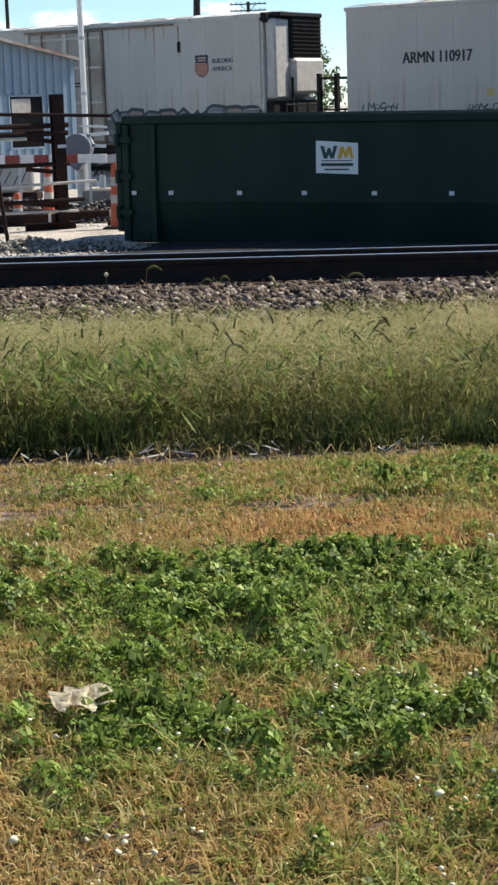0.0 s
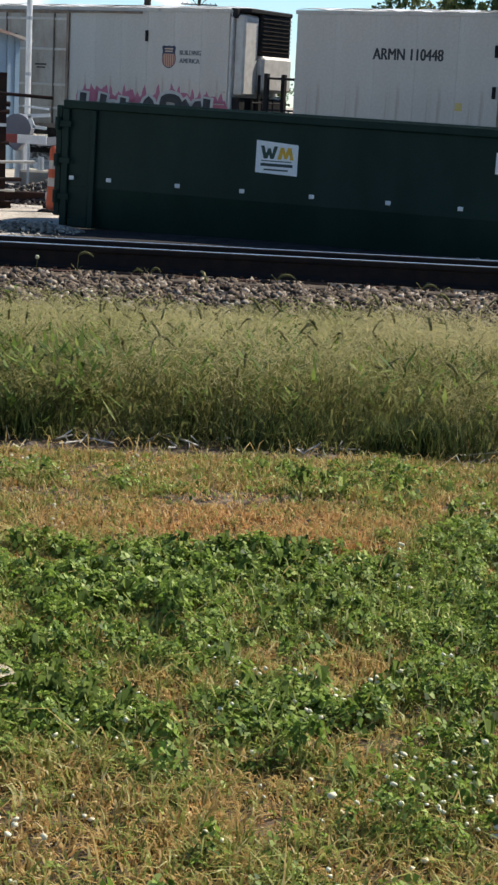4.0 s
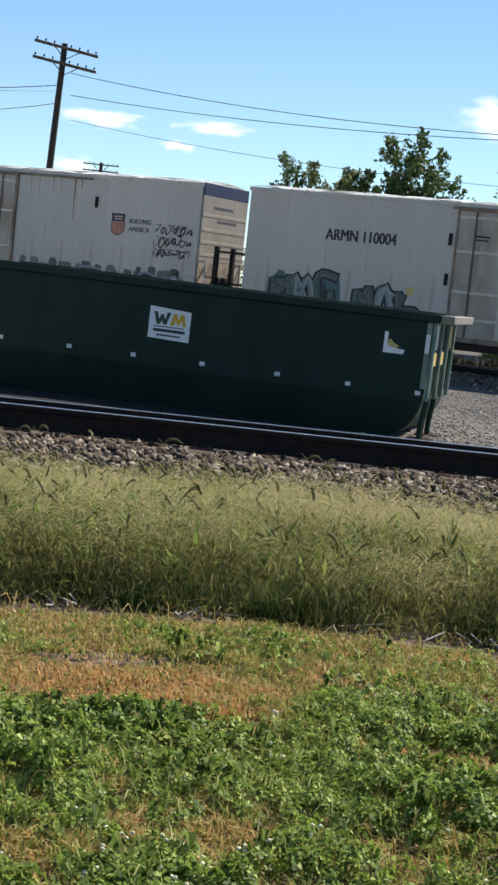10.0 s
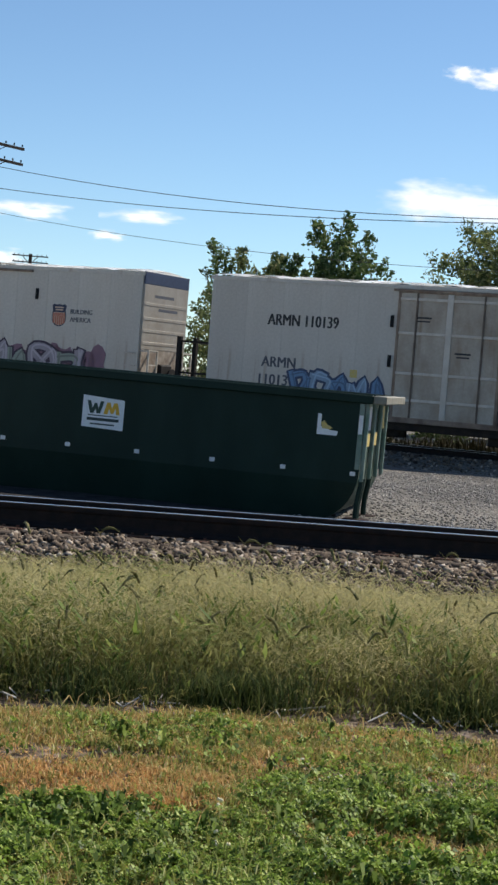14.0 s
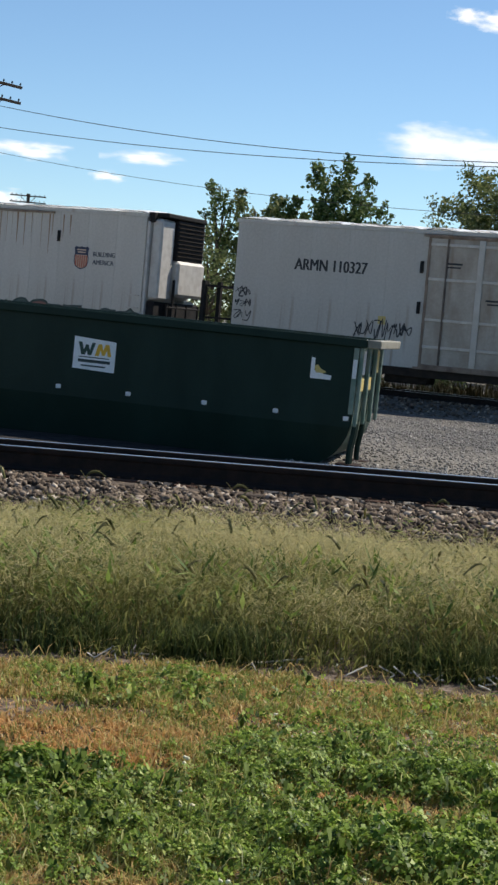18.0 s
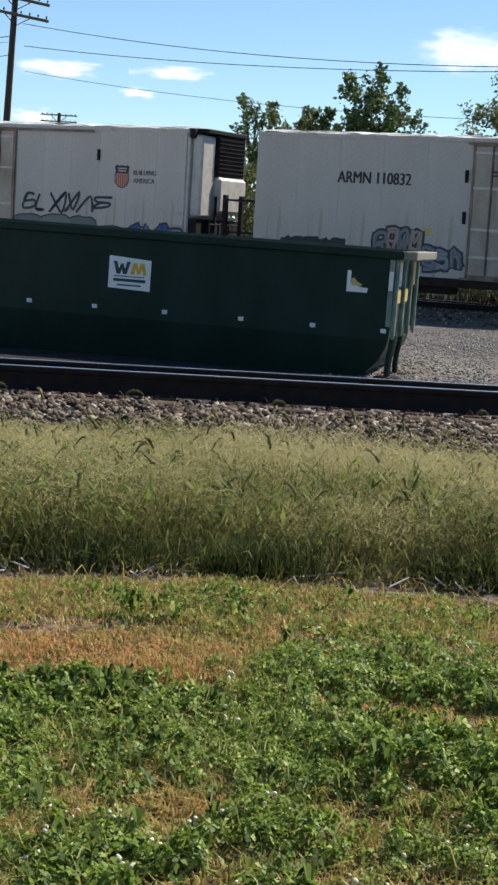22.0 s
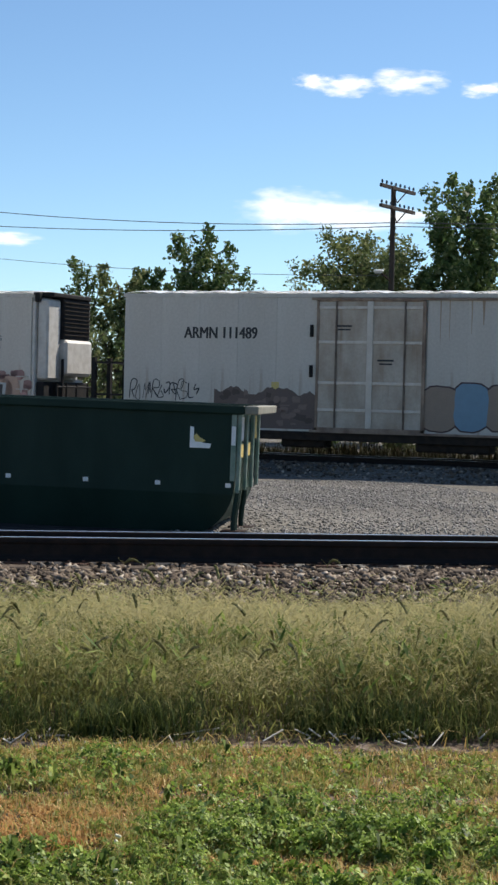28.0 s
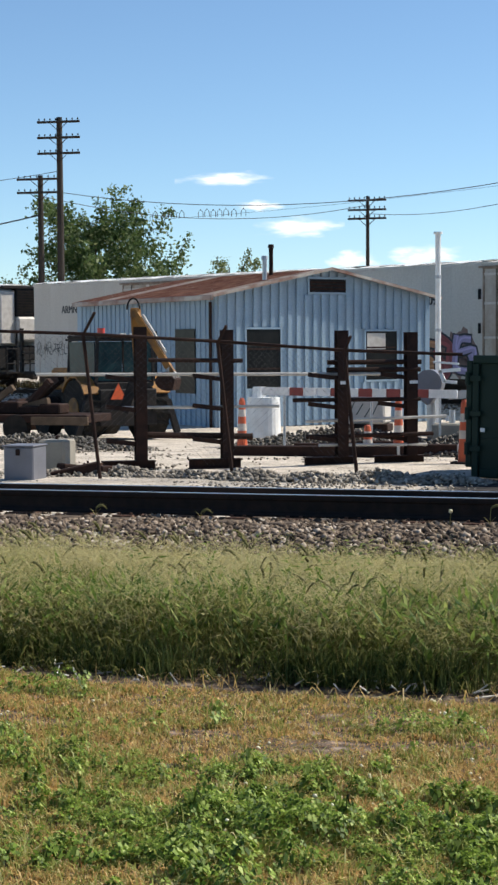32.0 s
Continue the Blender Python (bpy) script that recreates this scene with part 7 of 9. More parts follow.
def build_wire(p, q, sag, r=0.022):
    """One tube that hangs between two points."""
    p, q = Vector(p), Vector(q)
    n = 16
    pts = [p.lerp(q, k / n) - Vector((0, 0, 4 * sag * (k / n) * (1 - k / n))) for k in range(n + 1)]
    side = (q - p).cross(Vector((0, 0, 1))).normalized()
    V = [c + side * (r * math.cos(1.2566 * k)) + Vector((0, 0, r * math.sin(1.2566 * k))) for c in pts for k in range(5)]
    Fq = [(i * 5 + k, i * 5 + (k + 1) % 5, i * 5 + 5 + (k + 1) % 5, i * 5 + 5 + k) for i in range(n) for k in range(5)]
    raw("overhead_wire", [v[:] for v in V], Fq, M["wire"], "thin dark overhead wire slung between the poles", "wire", "")["group"] = "overhead wires"


for p, q, s, r in (((-8.5, 88, 10.95), (15, 68, 8.45), 0.55, 0.018), ((-8.4, 88, 9.85), (15, 68, 8.3), 0.4, 0.018), ((-8.3, 88, 8.6), (15, 68, 6.3), 0.45, 0.012),
                   ((15, 68, 8.45), (60, 40, 8.2), 0.4, 0.018), ((15, 68, 8.3), (60, 40, 7.8), 0.4, 0.018),
                   ((-9.0, 88, 10.3), (-40, 97, 11.0), 1.2, 0.022), ((-9.0, 88, 9.4), (-24.6, 115, 10.6), 0.5, 0.02),
                   ((-24.6, 115, 11.2), (-43, 101, 11.2), 1.2, 0.022), ((-43, 101, 10.0), (-60, 92, 7.5), 0.6, 0.05), ((-40, 97, 12.3), (-60, 92, 11.2), 0.6, 0.02)):
    build_wire(p, q, s, r)


def build_wire_markers():
    """A fainter wire below, hung with small dark loops."""
    build_wire((-43, 101, 9.3), (-9.0, 88, 10.0), 0.35, 0.008)
    for k, x in enumerate((-34.2, -33.5, -33.0, -32.5, -31.3, -30.9, -30.5, -30.1, -29.7, -29.2, -28.6)):
        y = 98.0
        W = thing("wire_marker", "small dark loop hanging from an overhead wire", "wire marker", pose(x, y, 9.52 + 0.02 * (k % 3)), "loops on the wire")
        bm = bmesh.new()
        pts = [(0.15 * math.cos(math.pi * j / 8), 0.0, 0.20 * math.sin(math.pi * j / 8)) for j in range(9)]
        pts = [(pts[0][0], 0, -0.22)] + pts + [(pts[-1][0], 0, -0.22)]
        V = [(p[0] + 0.016 * a, 0.016 * b, p[2]) for p in pts for a, b in ((-1, -1), (1, -1), (1, 1), (-1, 1))]
        me = bpy.data.meshes.new("loop")
        me.from_pydata(V, [], [(i * 4 + j, i * 4 + (j + 1) % 4, i * 4 + 4 + (j + 1) % 4, i * 4 + 4 + j) for i in range(len(pts) - 1) for j in range(4)])
        me.materials.append(M["wire"])
        bm.free()
        piece("loop", me, W)
        bm = bmesh.new()
        box(bm, -0.03, 0.03, -0.02, 0.02, 0.18, 0.26, 0.005)
        part("clip", bm, M["wire"], W)


build_wire_markers()


# ---- trees ----
def build_tree(name, x, y, top, half_w, leaves, material, seed, label, low=0.25, limbs=26, leaf=0.09, spiky=1.0):
    """Trunk, limbs that reach an uneven outline, twigs along them, and a leaf cloud strung along the twigs."""
    rng = np.random.default_rng(seed)
    pr = random.Random(seed)
    z0 = -0.95
    h = top - z0
    T_ = thing(name, label, "tree", pose(x, y, z0))
    bm = bmesh.new()
    p, r = Vector((0, 0, 0)), 0.04 + 0.014 * h
    for k in range(7):
        q = p + Vector((pr.uniform(-0.12, 0.12), pr.uniform(-0.12, 0.12), h * 0.12))
        rod(bm, p, q, r, 8, r * 0.80)
        p, r = q, r * 0.80
    part("trunk", bm, M["bark"], T_)
    bm = bmesh.new()
    starts, ends = [], []
    for k in range(limbs):
        f = (k + 0.5) / limbs
        zz = low + (1 - low) * f
        wid = math.sin(math.pi * min(1.0, 0.14 + 0.80 * (1 - f))) ** 0.6
        a = k * 2.399 + pr.uniform(-0.5, 0.5)
        rad = half_w * wid * pr.uniform(0.45, 1.12)
        c = Vector((rad * math.cos(a), rad * math.sin(a), h * zz * pr.uniform(0.92, 1.0)))
        s = Vector((0, 0, max(0.10 * h, c.z - 0.30 * h * pr.uniform(0.6, 1.2))))
        if k < 30:
            rod(bm, s, c, 0.007 * h, 5, 0.002 * h)
        for j in range(7):
            b = s.lerp(c, pr.uniform(0.35, 1.0))
            d = Vector((pr.gauss(0, 0.6) + 0.7 * math.cos(a), pr.gauss(0, 0.6) + 0.7 * math.sin(a), pr.uniform(-0.2, 1.3) * spiky)).normalized()
            starts.append(b[:])
            ends.append((b + d * pr.uniform(0.25, 0.62) * half_w ** 0.7 * 0.8)[:])
    part("branch", bm, M["bark"], T_)
    A, B = np.array(starts), np.array(ends)
    leaves = int(leaves * 3.0)
    i = rng.integers(0, len(A), leaves)
    f = rng.random(leaves)[:, None]
    P0 = A[i] * (1 - f) + B[i] * f + rng.normal(0, 0.10 * half_w ** 0.6, (leaves, 3)) * (1.25 - f * 0.8)
    n1 = rng.normal(0, 1, (leaves, 3))
    n1 /= np.linalg.norm(n1, axis=1)[:, None]
    n2 = np.cross(n1, rng.normal(0, 1, (leaves, 3)))
    n2 /= np.linalg.norm(n2, axis=1)[:, None]
    s1 = (leaf * rng.uniform(0.5, 1.3, leaves))[:, None]
    V = np.stack([P0 - n1 * s1, P0 + n2 * s1 * 0.6, P0 + n1 * s1, P0 - n2 * s1 * 0.6], 1).reshape(-1, 3)
    crown = raw("crown", V, np.arange(leaves * 4).reshape(-1, 4), M[material])
    crown.parent = T_
    del crown["kind"]


build_tree("poplar_tree", 9.2, 85, 9.6, 2.2, 5200, "leaf", 21, "green poplar with a ragged crown behind the train", 0.2, 60, 0.125, 1.4)
build_tree("young_tree", 3.2, 85, 8.7, 1.05, 1500, "leaf", 22, "thin young tree with sparse green leaves", 0.12, 34, 0.10, 1.5)
build_tree("young_tree", 4.9, 84, 8.0, 1.5, 3000, "leaf_olive", 23, "young olive-green tree behind the train", 0.1, 44, 0.12, 1.2)
build_tree("young_tree", 6.7, 86, 8.4, 1.2, 2300, "leaf", 24, "slender green young tree behind the train", 0.12, 34, 0.12, 1.3)
build_tree("young_tree", 11.8, 84, 7.2, 1.3, 1300, "leaf", 25, "low green sapling behind the train", 0.12, 30, 0.09, 1.3)
build_tree("willow_tree", 16.5, 80, 9.6, 3.5, 14000, "leaf_olive", 26, "broad dusty olive willow behind the pole", 0.1, 130, 0.10)
build_tree("poplar_tree", 20.8, 78, 12.0, 2.8, 9000, "leaf", 27, "tall green poplar beside the utility pole", 0.1, 90, 0.135, 1.4)
build_tree("poplar_tree", 25.5, 74, 10.5, 2.8, 5000, "leaf", 28, "tall green poplar beyond the track", 0.05, 54, 0.10, 1.3)
build_tree("maple_tree", -41.5, 107, 11.7, 5.8, 12000, "leaf", 29, "large round green tree behind the shed", 0.15, 100, 0.145)
build_tree("young_tree", -31.3, 104, 8.0, 2.1, 3200, "leaf_olive", 30, "sparse small tree beside the large one", 0.15, 30, 0.09, 1.3)
build_tree("maple_tree", -47.5, 97, 8.2, 3.0, 2600, "leaf_olive", 31, "olive tree at the edge of the yard", 0.1, 40, 0.11)
for k, (x, y, t) in enumerate(((2.5, 70, 4.6), (5.5, 68, 4.2), (8.5, 66.5, 4.6), (11.5, 65, 4.4), (14.5, 63.5, 3.8), (18.0, 61, 4.0), (21.5, 59.5, 4.2), (-3.0, 74, 4.2), (-12, 80, 4.4), (-20, 84, 4.0))):
    build_tree("bush", x, y, t, 1.9, 1600, "leaf" if k % 2 else "leaf_olive", 40 + k, "green scrub growing beyond the track", 0.03, 34, 0.085)


# ---- clouds, far off ----
def cloud_mat():
    m = bpy.data.materials.new("cloud")
    m.use_nodes = True
    N, L = m.node_tree.nodes, m.node_tree.links
    N.remove(N["Principled BSDF"])
    co = N.new("ShaderNodeTexCoord")
    info = N.new("ShaderNodeObjectInfo")
    ln = N.new("ShaderNodeVectorMath")
    ln.operation = "LENGTH"
    L.new(co.outputs["Object"], ln.inputs[0])
    add = N.new("ShaderNodeVectorMath")
    L.new(co.outputs["Object"], add.inputs[0])
    sc = N.new("ShaderNodeVectorMath")
    sc.operation = "SCALE"
    sc.inputs[0].default_value = (37, 11, 23)
    L.new(info.outputs["Random"], sc.inputs["Scale"])
    L.new(sc.outputs[0], add.inputs[1])
    no = N.new("ShaderNodeTexNoise")
    no.inputs["Scale"].default_value, no.inputs["Detail"].default_value = 1.7, 7
    L.new(add.outputs[0], no.inputs[0])
    m1 = N.new("ShaderNodeMath")
    m1.operation = "MULTIPLY_ADD"
    m1.inputs[1].default_value, m1.inputs[2].default_value = 1.9, -0.40
    L.new(no.outputs[0], m1.inputs[0])
    m2 = N.new("ShaderNodeMath")
    m2.operation = "SUBTRACT"
    L.new(m1.outputs[0], m2.inputs[0])
    L.new(ln.outputs["Value"], m2.inputs[1])
    mr = N.new("ShaderNodeMapRange")
    mr.interpolation_type = "SMOOTHSTEP"
    mr.inputs[1].default_value, mr.inputs[2].default_value = -0.48, 0.55
    L.new(m2.outputs[0], mr.inputs[0])
    em = N.new("ShaderNodeEmission")
    em.inputs[0].default_value, em.inputs[1].default_value = (1.0, 1.0, 1.0, 1), 1.0
    tr = N.new("ShaderNodeBsdfTransparent")
    mx = N.new("ShaderNodeMixShader")
    L.new(mr.outputs[0], mx.inputs[0])
    L.new(tr.outputs[0], mx.inputs[1])
    L.new(em.outputs[0], mx.inputs[2])
    L.new(mx.outputs[0], N["Material Output"].inputs[0])
    return m


M["cloud"] = cloud_mat()
bm = bmesh.new()
vs = [bm.verts.new(v) for v in ((-1, 0, -1), (1, 0, -1), (1, 0, 1), (-1, 0, 1))]
bm.faces.new(vs)
CLOUD = mesh_of("cloud", bm, M["cloud"])
for az, el, w, h in ((-4.45, 4.84, 130, 32), (-0.6, 4.95, 125, 26), (-1.75, 4.22, 55, 20), (-14.4, 4.0, 130, 32), (-15.7, 4.72, 70, 18), (-16.9, 5.62, 140, 24), (-5.2, 3.2, 90, 30), (-10.2, 3.0, 110, 34), (-12.6, 2.85, 80, 34),
                     (9.4, 6.15, 190, 70), (11.6, 5.95, 230, 52), (10.7, 10.25, 105, 34), (12.9, 10.42, 120, 42), (15.5, 10.15, 80, 26), (1.2, 13.9, 290, 62), (9.75, 10.4, 60, 24), (17.5, 6.4, 160, 50)):
    d = 2600.0
    a, e = radians(az), radians(el)
    c = Vector((math.sin(a) * math.cos(e), math.cos(a) * math.cos(e), math.sin(e))) * d
    ob = tagged(new("cloud", CLOUD), "small white fair-weather cloud", "cloud", "", "structure")
    ob.matrix_world = Matrix.Translation(c + Vector((0, 0, 1.4))) @ pose(0, 0, 0, 0, 0, -az) @ Matrix.Diagonal((w / 3000 * d * 0.62, 1, h / 3000 * d * 0.62, 1))

# ---- ballast, lawn and weeds ----
def value_noise(x, y, seed):
    """Smooth noise 0..1 over the plane."""
    rng = np.random.default_rng(seed)
    g = rng.random((64, 64))
    xi, yi = np.floor(x).astype(int), np.floor(y).astype(int)
    fx, fy = x - xi, y - yi
    fx, fy = fx * fx * (3 - 2 * fx), fy * fy * (3 - 2 * fy)
    def at(i, j):
        return g[i % 64, j % 64]
    return (at(xi, yi) * (1 - fx) + at(xi + 1, yi) * fx) * (1 - fy) + (at(xi, yi + 1) * (1 - fx) + at(xi + 1, yi + 1) * fx) * fy


def build_ballast():
    rng = np.random.default_rng(51)
    n = 22000
    x = rng.uniform(-8.8, 6.8, n)
    y = rng.uniform(12.0, 14.62, n)
    z = ground_z(x, y) + rng.uniform(-0.02, 0.014, n) + 0.02 * value_noise(x * 2, y * 2, 5)
    stones("ballast_stones", "grey and brown crushed ballast stones", np.stack([x, y, z], -1), rng.uniform(0.020, 0.046, n), M["ballast"], 52, "octa")
    n = 5000
    x = rng.uniform(-8.8, 6.8, n)
    y = rng.uniform(14.75, 17.4, n)
    z = ground_z(x, y) + rng.uniform(-0.02, 0.012, n)
    stones("ballast_stones", "crushed ballast stones between and beyond the rails", np.stack([x, y, z], -1), rng.uniform(0.02, 0.045, n), M["ballast"], 53, "octa")
    n = 19000
    x = rng.uniform(2.0, 10.5, n)
    y = 18.6 + 26.0 * rng.random(n) ** 1.4
    d = (x - TRAIN_AT.x) * TRAIN_BACK.x + (y - TRAIN_AT.y) * TRAIN_BACK.y
    keep = d < -3.0
    x, y = x[keep], y[keep]
    stones("yard_gravel", "loose grey gravel on the yard", np.stack([x, y, ground_z(x, y) + 0.03 * np.sin(x * 0.9) * np.sin(y * 0.7 + 2) + 0.002], -1), rng.uniform(0.014, 0.034, len(x)), M["yard_stone"], 54, "octa")
    n = 15000
    x = rng.uniform(-13.5, -3.2, n)
    y = 18.2 + 17.0 * rng.random(n) ** 1.3
    keep = rng.random(n) < np.clip(value_noise(x * 0.9, y * 0.9, 91) * 1.6 - 0.75, 0.03, 1) + np.interp(y, [20, 22, 23.2, 23.9], [0.0, 0.5, 0.5, 0.0])
    x, y = x[keep], y[keep]
    stones("yard_gravel", "loose pale gravel and rubble on the sandy yard", np.stack([x, y, ground_z(x, y) + 0.004], -1), rng.uniform(0.010, 0.038, len(x)), M["rubble"], 56, "octa")
    n = 7000
    s = rng.uniform(-45, 32, n)
    d = -rng.uniform(0.0, 3.0, n)
    x, y = TRAIN_AT.x + s * TRAIN_DIR.x + d * TRAIN_BACK.x, TRAIN_AT.y + s * TRAIN_DIR.y + d * TRAIN_BACK.y
    stones("ballast_stones", "ballast stones on the bank of the far track", np.stack([x, y, ground_z(x, y) + 0.01], -1), rng.uniform(0.03, 0.075, n), M["ballast"], 55, "octa")


build_ballast()


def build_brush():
    """Rank brush behind the far track, seen under and between the cars, its colour darkened for shade."""
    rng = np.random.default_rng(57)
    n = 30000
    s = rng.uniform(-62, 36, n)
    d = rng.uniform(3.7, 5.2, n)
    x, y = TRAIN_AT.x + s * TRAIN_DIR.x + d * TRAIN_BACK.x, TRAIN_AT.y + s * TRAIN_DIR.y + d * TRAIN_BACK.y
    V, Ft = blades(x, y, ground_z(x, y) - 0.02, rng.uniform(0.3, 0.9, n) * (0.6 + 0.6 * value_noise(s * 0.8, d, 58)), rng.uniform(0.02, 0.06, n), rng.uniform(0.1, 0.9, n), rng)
    raw("trackside_brush", V, Ft, M["shaded_brush"], "rank brown and olive brush behind the far track, shade put into its colour", "brush")


def spread_points(n, y0, y1, rng, lo=-0.50, hi=0.33, pad=0.25):
    y = np.sqrt(rng.uniform(y0 ** 2, y1 ** 2, n))
    return lo * y - pad + rng.random(n) * ((hi - lo) * y + 2 * pad), y


def blob(x, y, cx, cy, rx, ry):
    return np.exp(-(((x - cx) / rx) ** 2 + ((y - cy) / ry) ** 2) ** 1.5)


def rusty(x, y):
    """Where the dry grass is burnt orange, 0..1."""
    wob = 0.10 * (value_noise(x * 5, y * 5, 81) - 0.5)
    return np.clip(blob(x + wob, y + wob, -0.20, 5.52, 0.42, 0.26) + blob(x, y + wob, 0.12, 5.33, 0.14, 0.10) + 0.8 * blob(x, y + wob, 0.72, 5.05, 0.20, 0.13) + 0.5 * blob(x, y + wob, -1.0, 4.95, 0.25, 0.10), 0, 1)


def greenness(x, y):
    """How green the lawn is, 0..1: lush clover in the middle, dry towards the weeds and in patches."""
    base = np.interp(y, [2.5, 3.0, 3.3, 3.7, 4.2, 4.6, 4.95, 5.2, 5.4, 6.2, 7.0], [0.36, 0.42, 0.54, 0.60, 0.66, 0.78, 0.76, 0.62, 0.42, 0.46, 0.50])
    b = base + 0.50 * (value_noise(x * 2.6 + 7, y * 2.6, 3) - 0.5) + 0.70 * (value_noise(x * 6.3, y * 6.3 + 3, 4) - 0.5) + 0.95 * (value_noise(x * 15, y * 15 + 3, 14) - 0.5) + 0.5 * (value_noise(x * 37, y * 37 + 3, 34) - 0.5)
    for cx, cy, rx, ry, v in ((0.05, 4.68, 0.75, 0.30, 0.40), (0.85, 5.40, 0.50, 0.34, 0.8), (-1.14, 6.16, 0.20, 0.09, 0.8), (0.03, 5.99, 0.10, 0.06, 0.9), (-2.71, 6.43, 0.25, 0.10, 0.8), (-2.28, 5.32, 0.55, 0.22, 0.5), (-1.61, 5.41, 0.40, 0.18, 0.5), (-1.48, 4.47, 0.5, 0.25, 0.20), (0.55, 6.25, 0.40, 0.14, 0.35), (-0.50, 3.69, 0.16, 0.14, 0.7), (0.1, 3.9, 0.35, 0.2, 0.3), (0.45, 3.35, 0.3, 0.25, 0.05)):
        b += v * blob(x, y, cx, cy, rx, ry)
    for cx, cy, rx, ry, v in ((-0.20, 5.52, 0.45, 0.28, 1.1), (0.12, 5.33, 0.15, 0.11, 0.8), (-1.0, 4.95, 0.26, 0.11, 0.9), (-0.70, 4.93, 0.13, 0.07, 0.7), (0.72, 5.05, 0.20, 0.14, 0.9), (-1.34, 5.93, 0.5, 0.2, 0.4), (-0.95, 5.35, 0.35, 0.15, 0.5), (-0.5, 3.02, 0.55, 0.24, 0.45), (0.15, 4.05, 0.16, 0.12, 0.5), (-0.9, 3.75, 0.2, 0.25, 0.4), (-0.1, 3.35, 0.2, 0.12, 0.4), (0.90, 4.98, 0.17, 0.10, 1.0), (0.42, 5.62, 0.30, 0.10, 0.4)):
        b -= v * blob(x, y, cx, cy, rx, ry)
    b -= np.interp(x, [-1.4, -0.55], [0.30, 0.0])
    return np.clip(0.5 + 0.95 * (b - 0.5), 0.03, 0.97)


def blades(x, y, z, h, w, lean, rng):
    """Bent three-point blades."""
    n = len(x)
    a = rng.uniform(0, 2 * math.pi, n)
    dx, dy = np.cos(a), np.sin(a)
    l = lean * h
    sx, sy = -dy * w / 2, dx * w / 2
    P0 = np.stack([x - sx, y - sy, z], -1)
    P1 = np.stack([x + sx, y + sy, z], -1)
    mx, my, mz = x + dx * l * 0.35, y + dy * l * 0.35, z + h * 0.6
    P2 = np.stack([mx + sx * 0.8, my + sy * 0.8, mz], -1)
    P3 = np.stack([mx - sx * 0.8, my - sy * 0.8, mz], -1)
    P4 = np.stack([x + dx * l, y + dy * l, z + h * (1 - 0.25 * lean)], -1)
    V = np.stack([P0, P1, P2, P3, P4], 1).reshape(-1, 3)
    k = (np.arange(n) * 5)[:, None]
    Ft = np.concatenate([k + np.array([[0, 1, 2]]), k + np.array([[0, 2, 3]]), k + np.array([[3, 2, 4]])], 1).reshape(-1, 3)
    return V, Ft


def tuft_points(n, each, y0, y1, spread, rng):
    """Blades in tufts: centres spread over the lawn, each with a few blades round it."""
    cx, cy = spread_points(n, y0, y1, rng)
    k = np.repeat(np.arange(n), each)
    return cx[k] + rng.normal(0, spread, n * each), cy[k] + rng.normal(0, spread, n * each)


def swell(x, y):
    """The rise of the lawn's surface over its mean level."""
    return 0.02 * np.sin(x * 1.7 + 1) * np.sin(y * 1.3)


def canopy(x, y):
    """The height of the clover's leaf roof, in small hummocks with deep gaps."""
    g = np.clip((greenness(x, y) - 0.30) * 1.8, 0, 1)
    return 0.010 + g * (0.018 + 0.100 * value_noise(x * 6.5, y * 6.5, 12) * value_noise(x * 2.3 + 5, y * 2.3, 32) + 0.045 * value_noise(x * 17, y * 17, 33) ** 1.5)


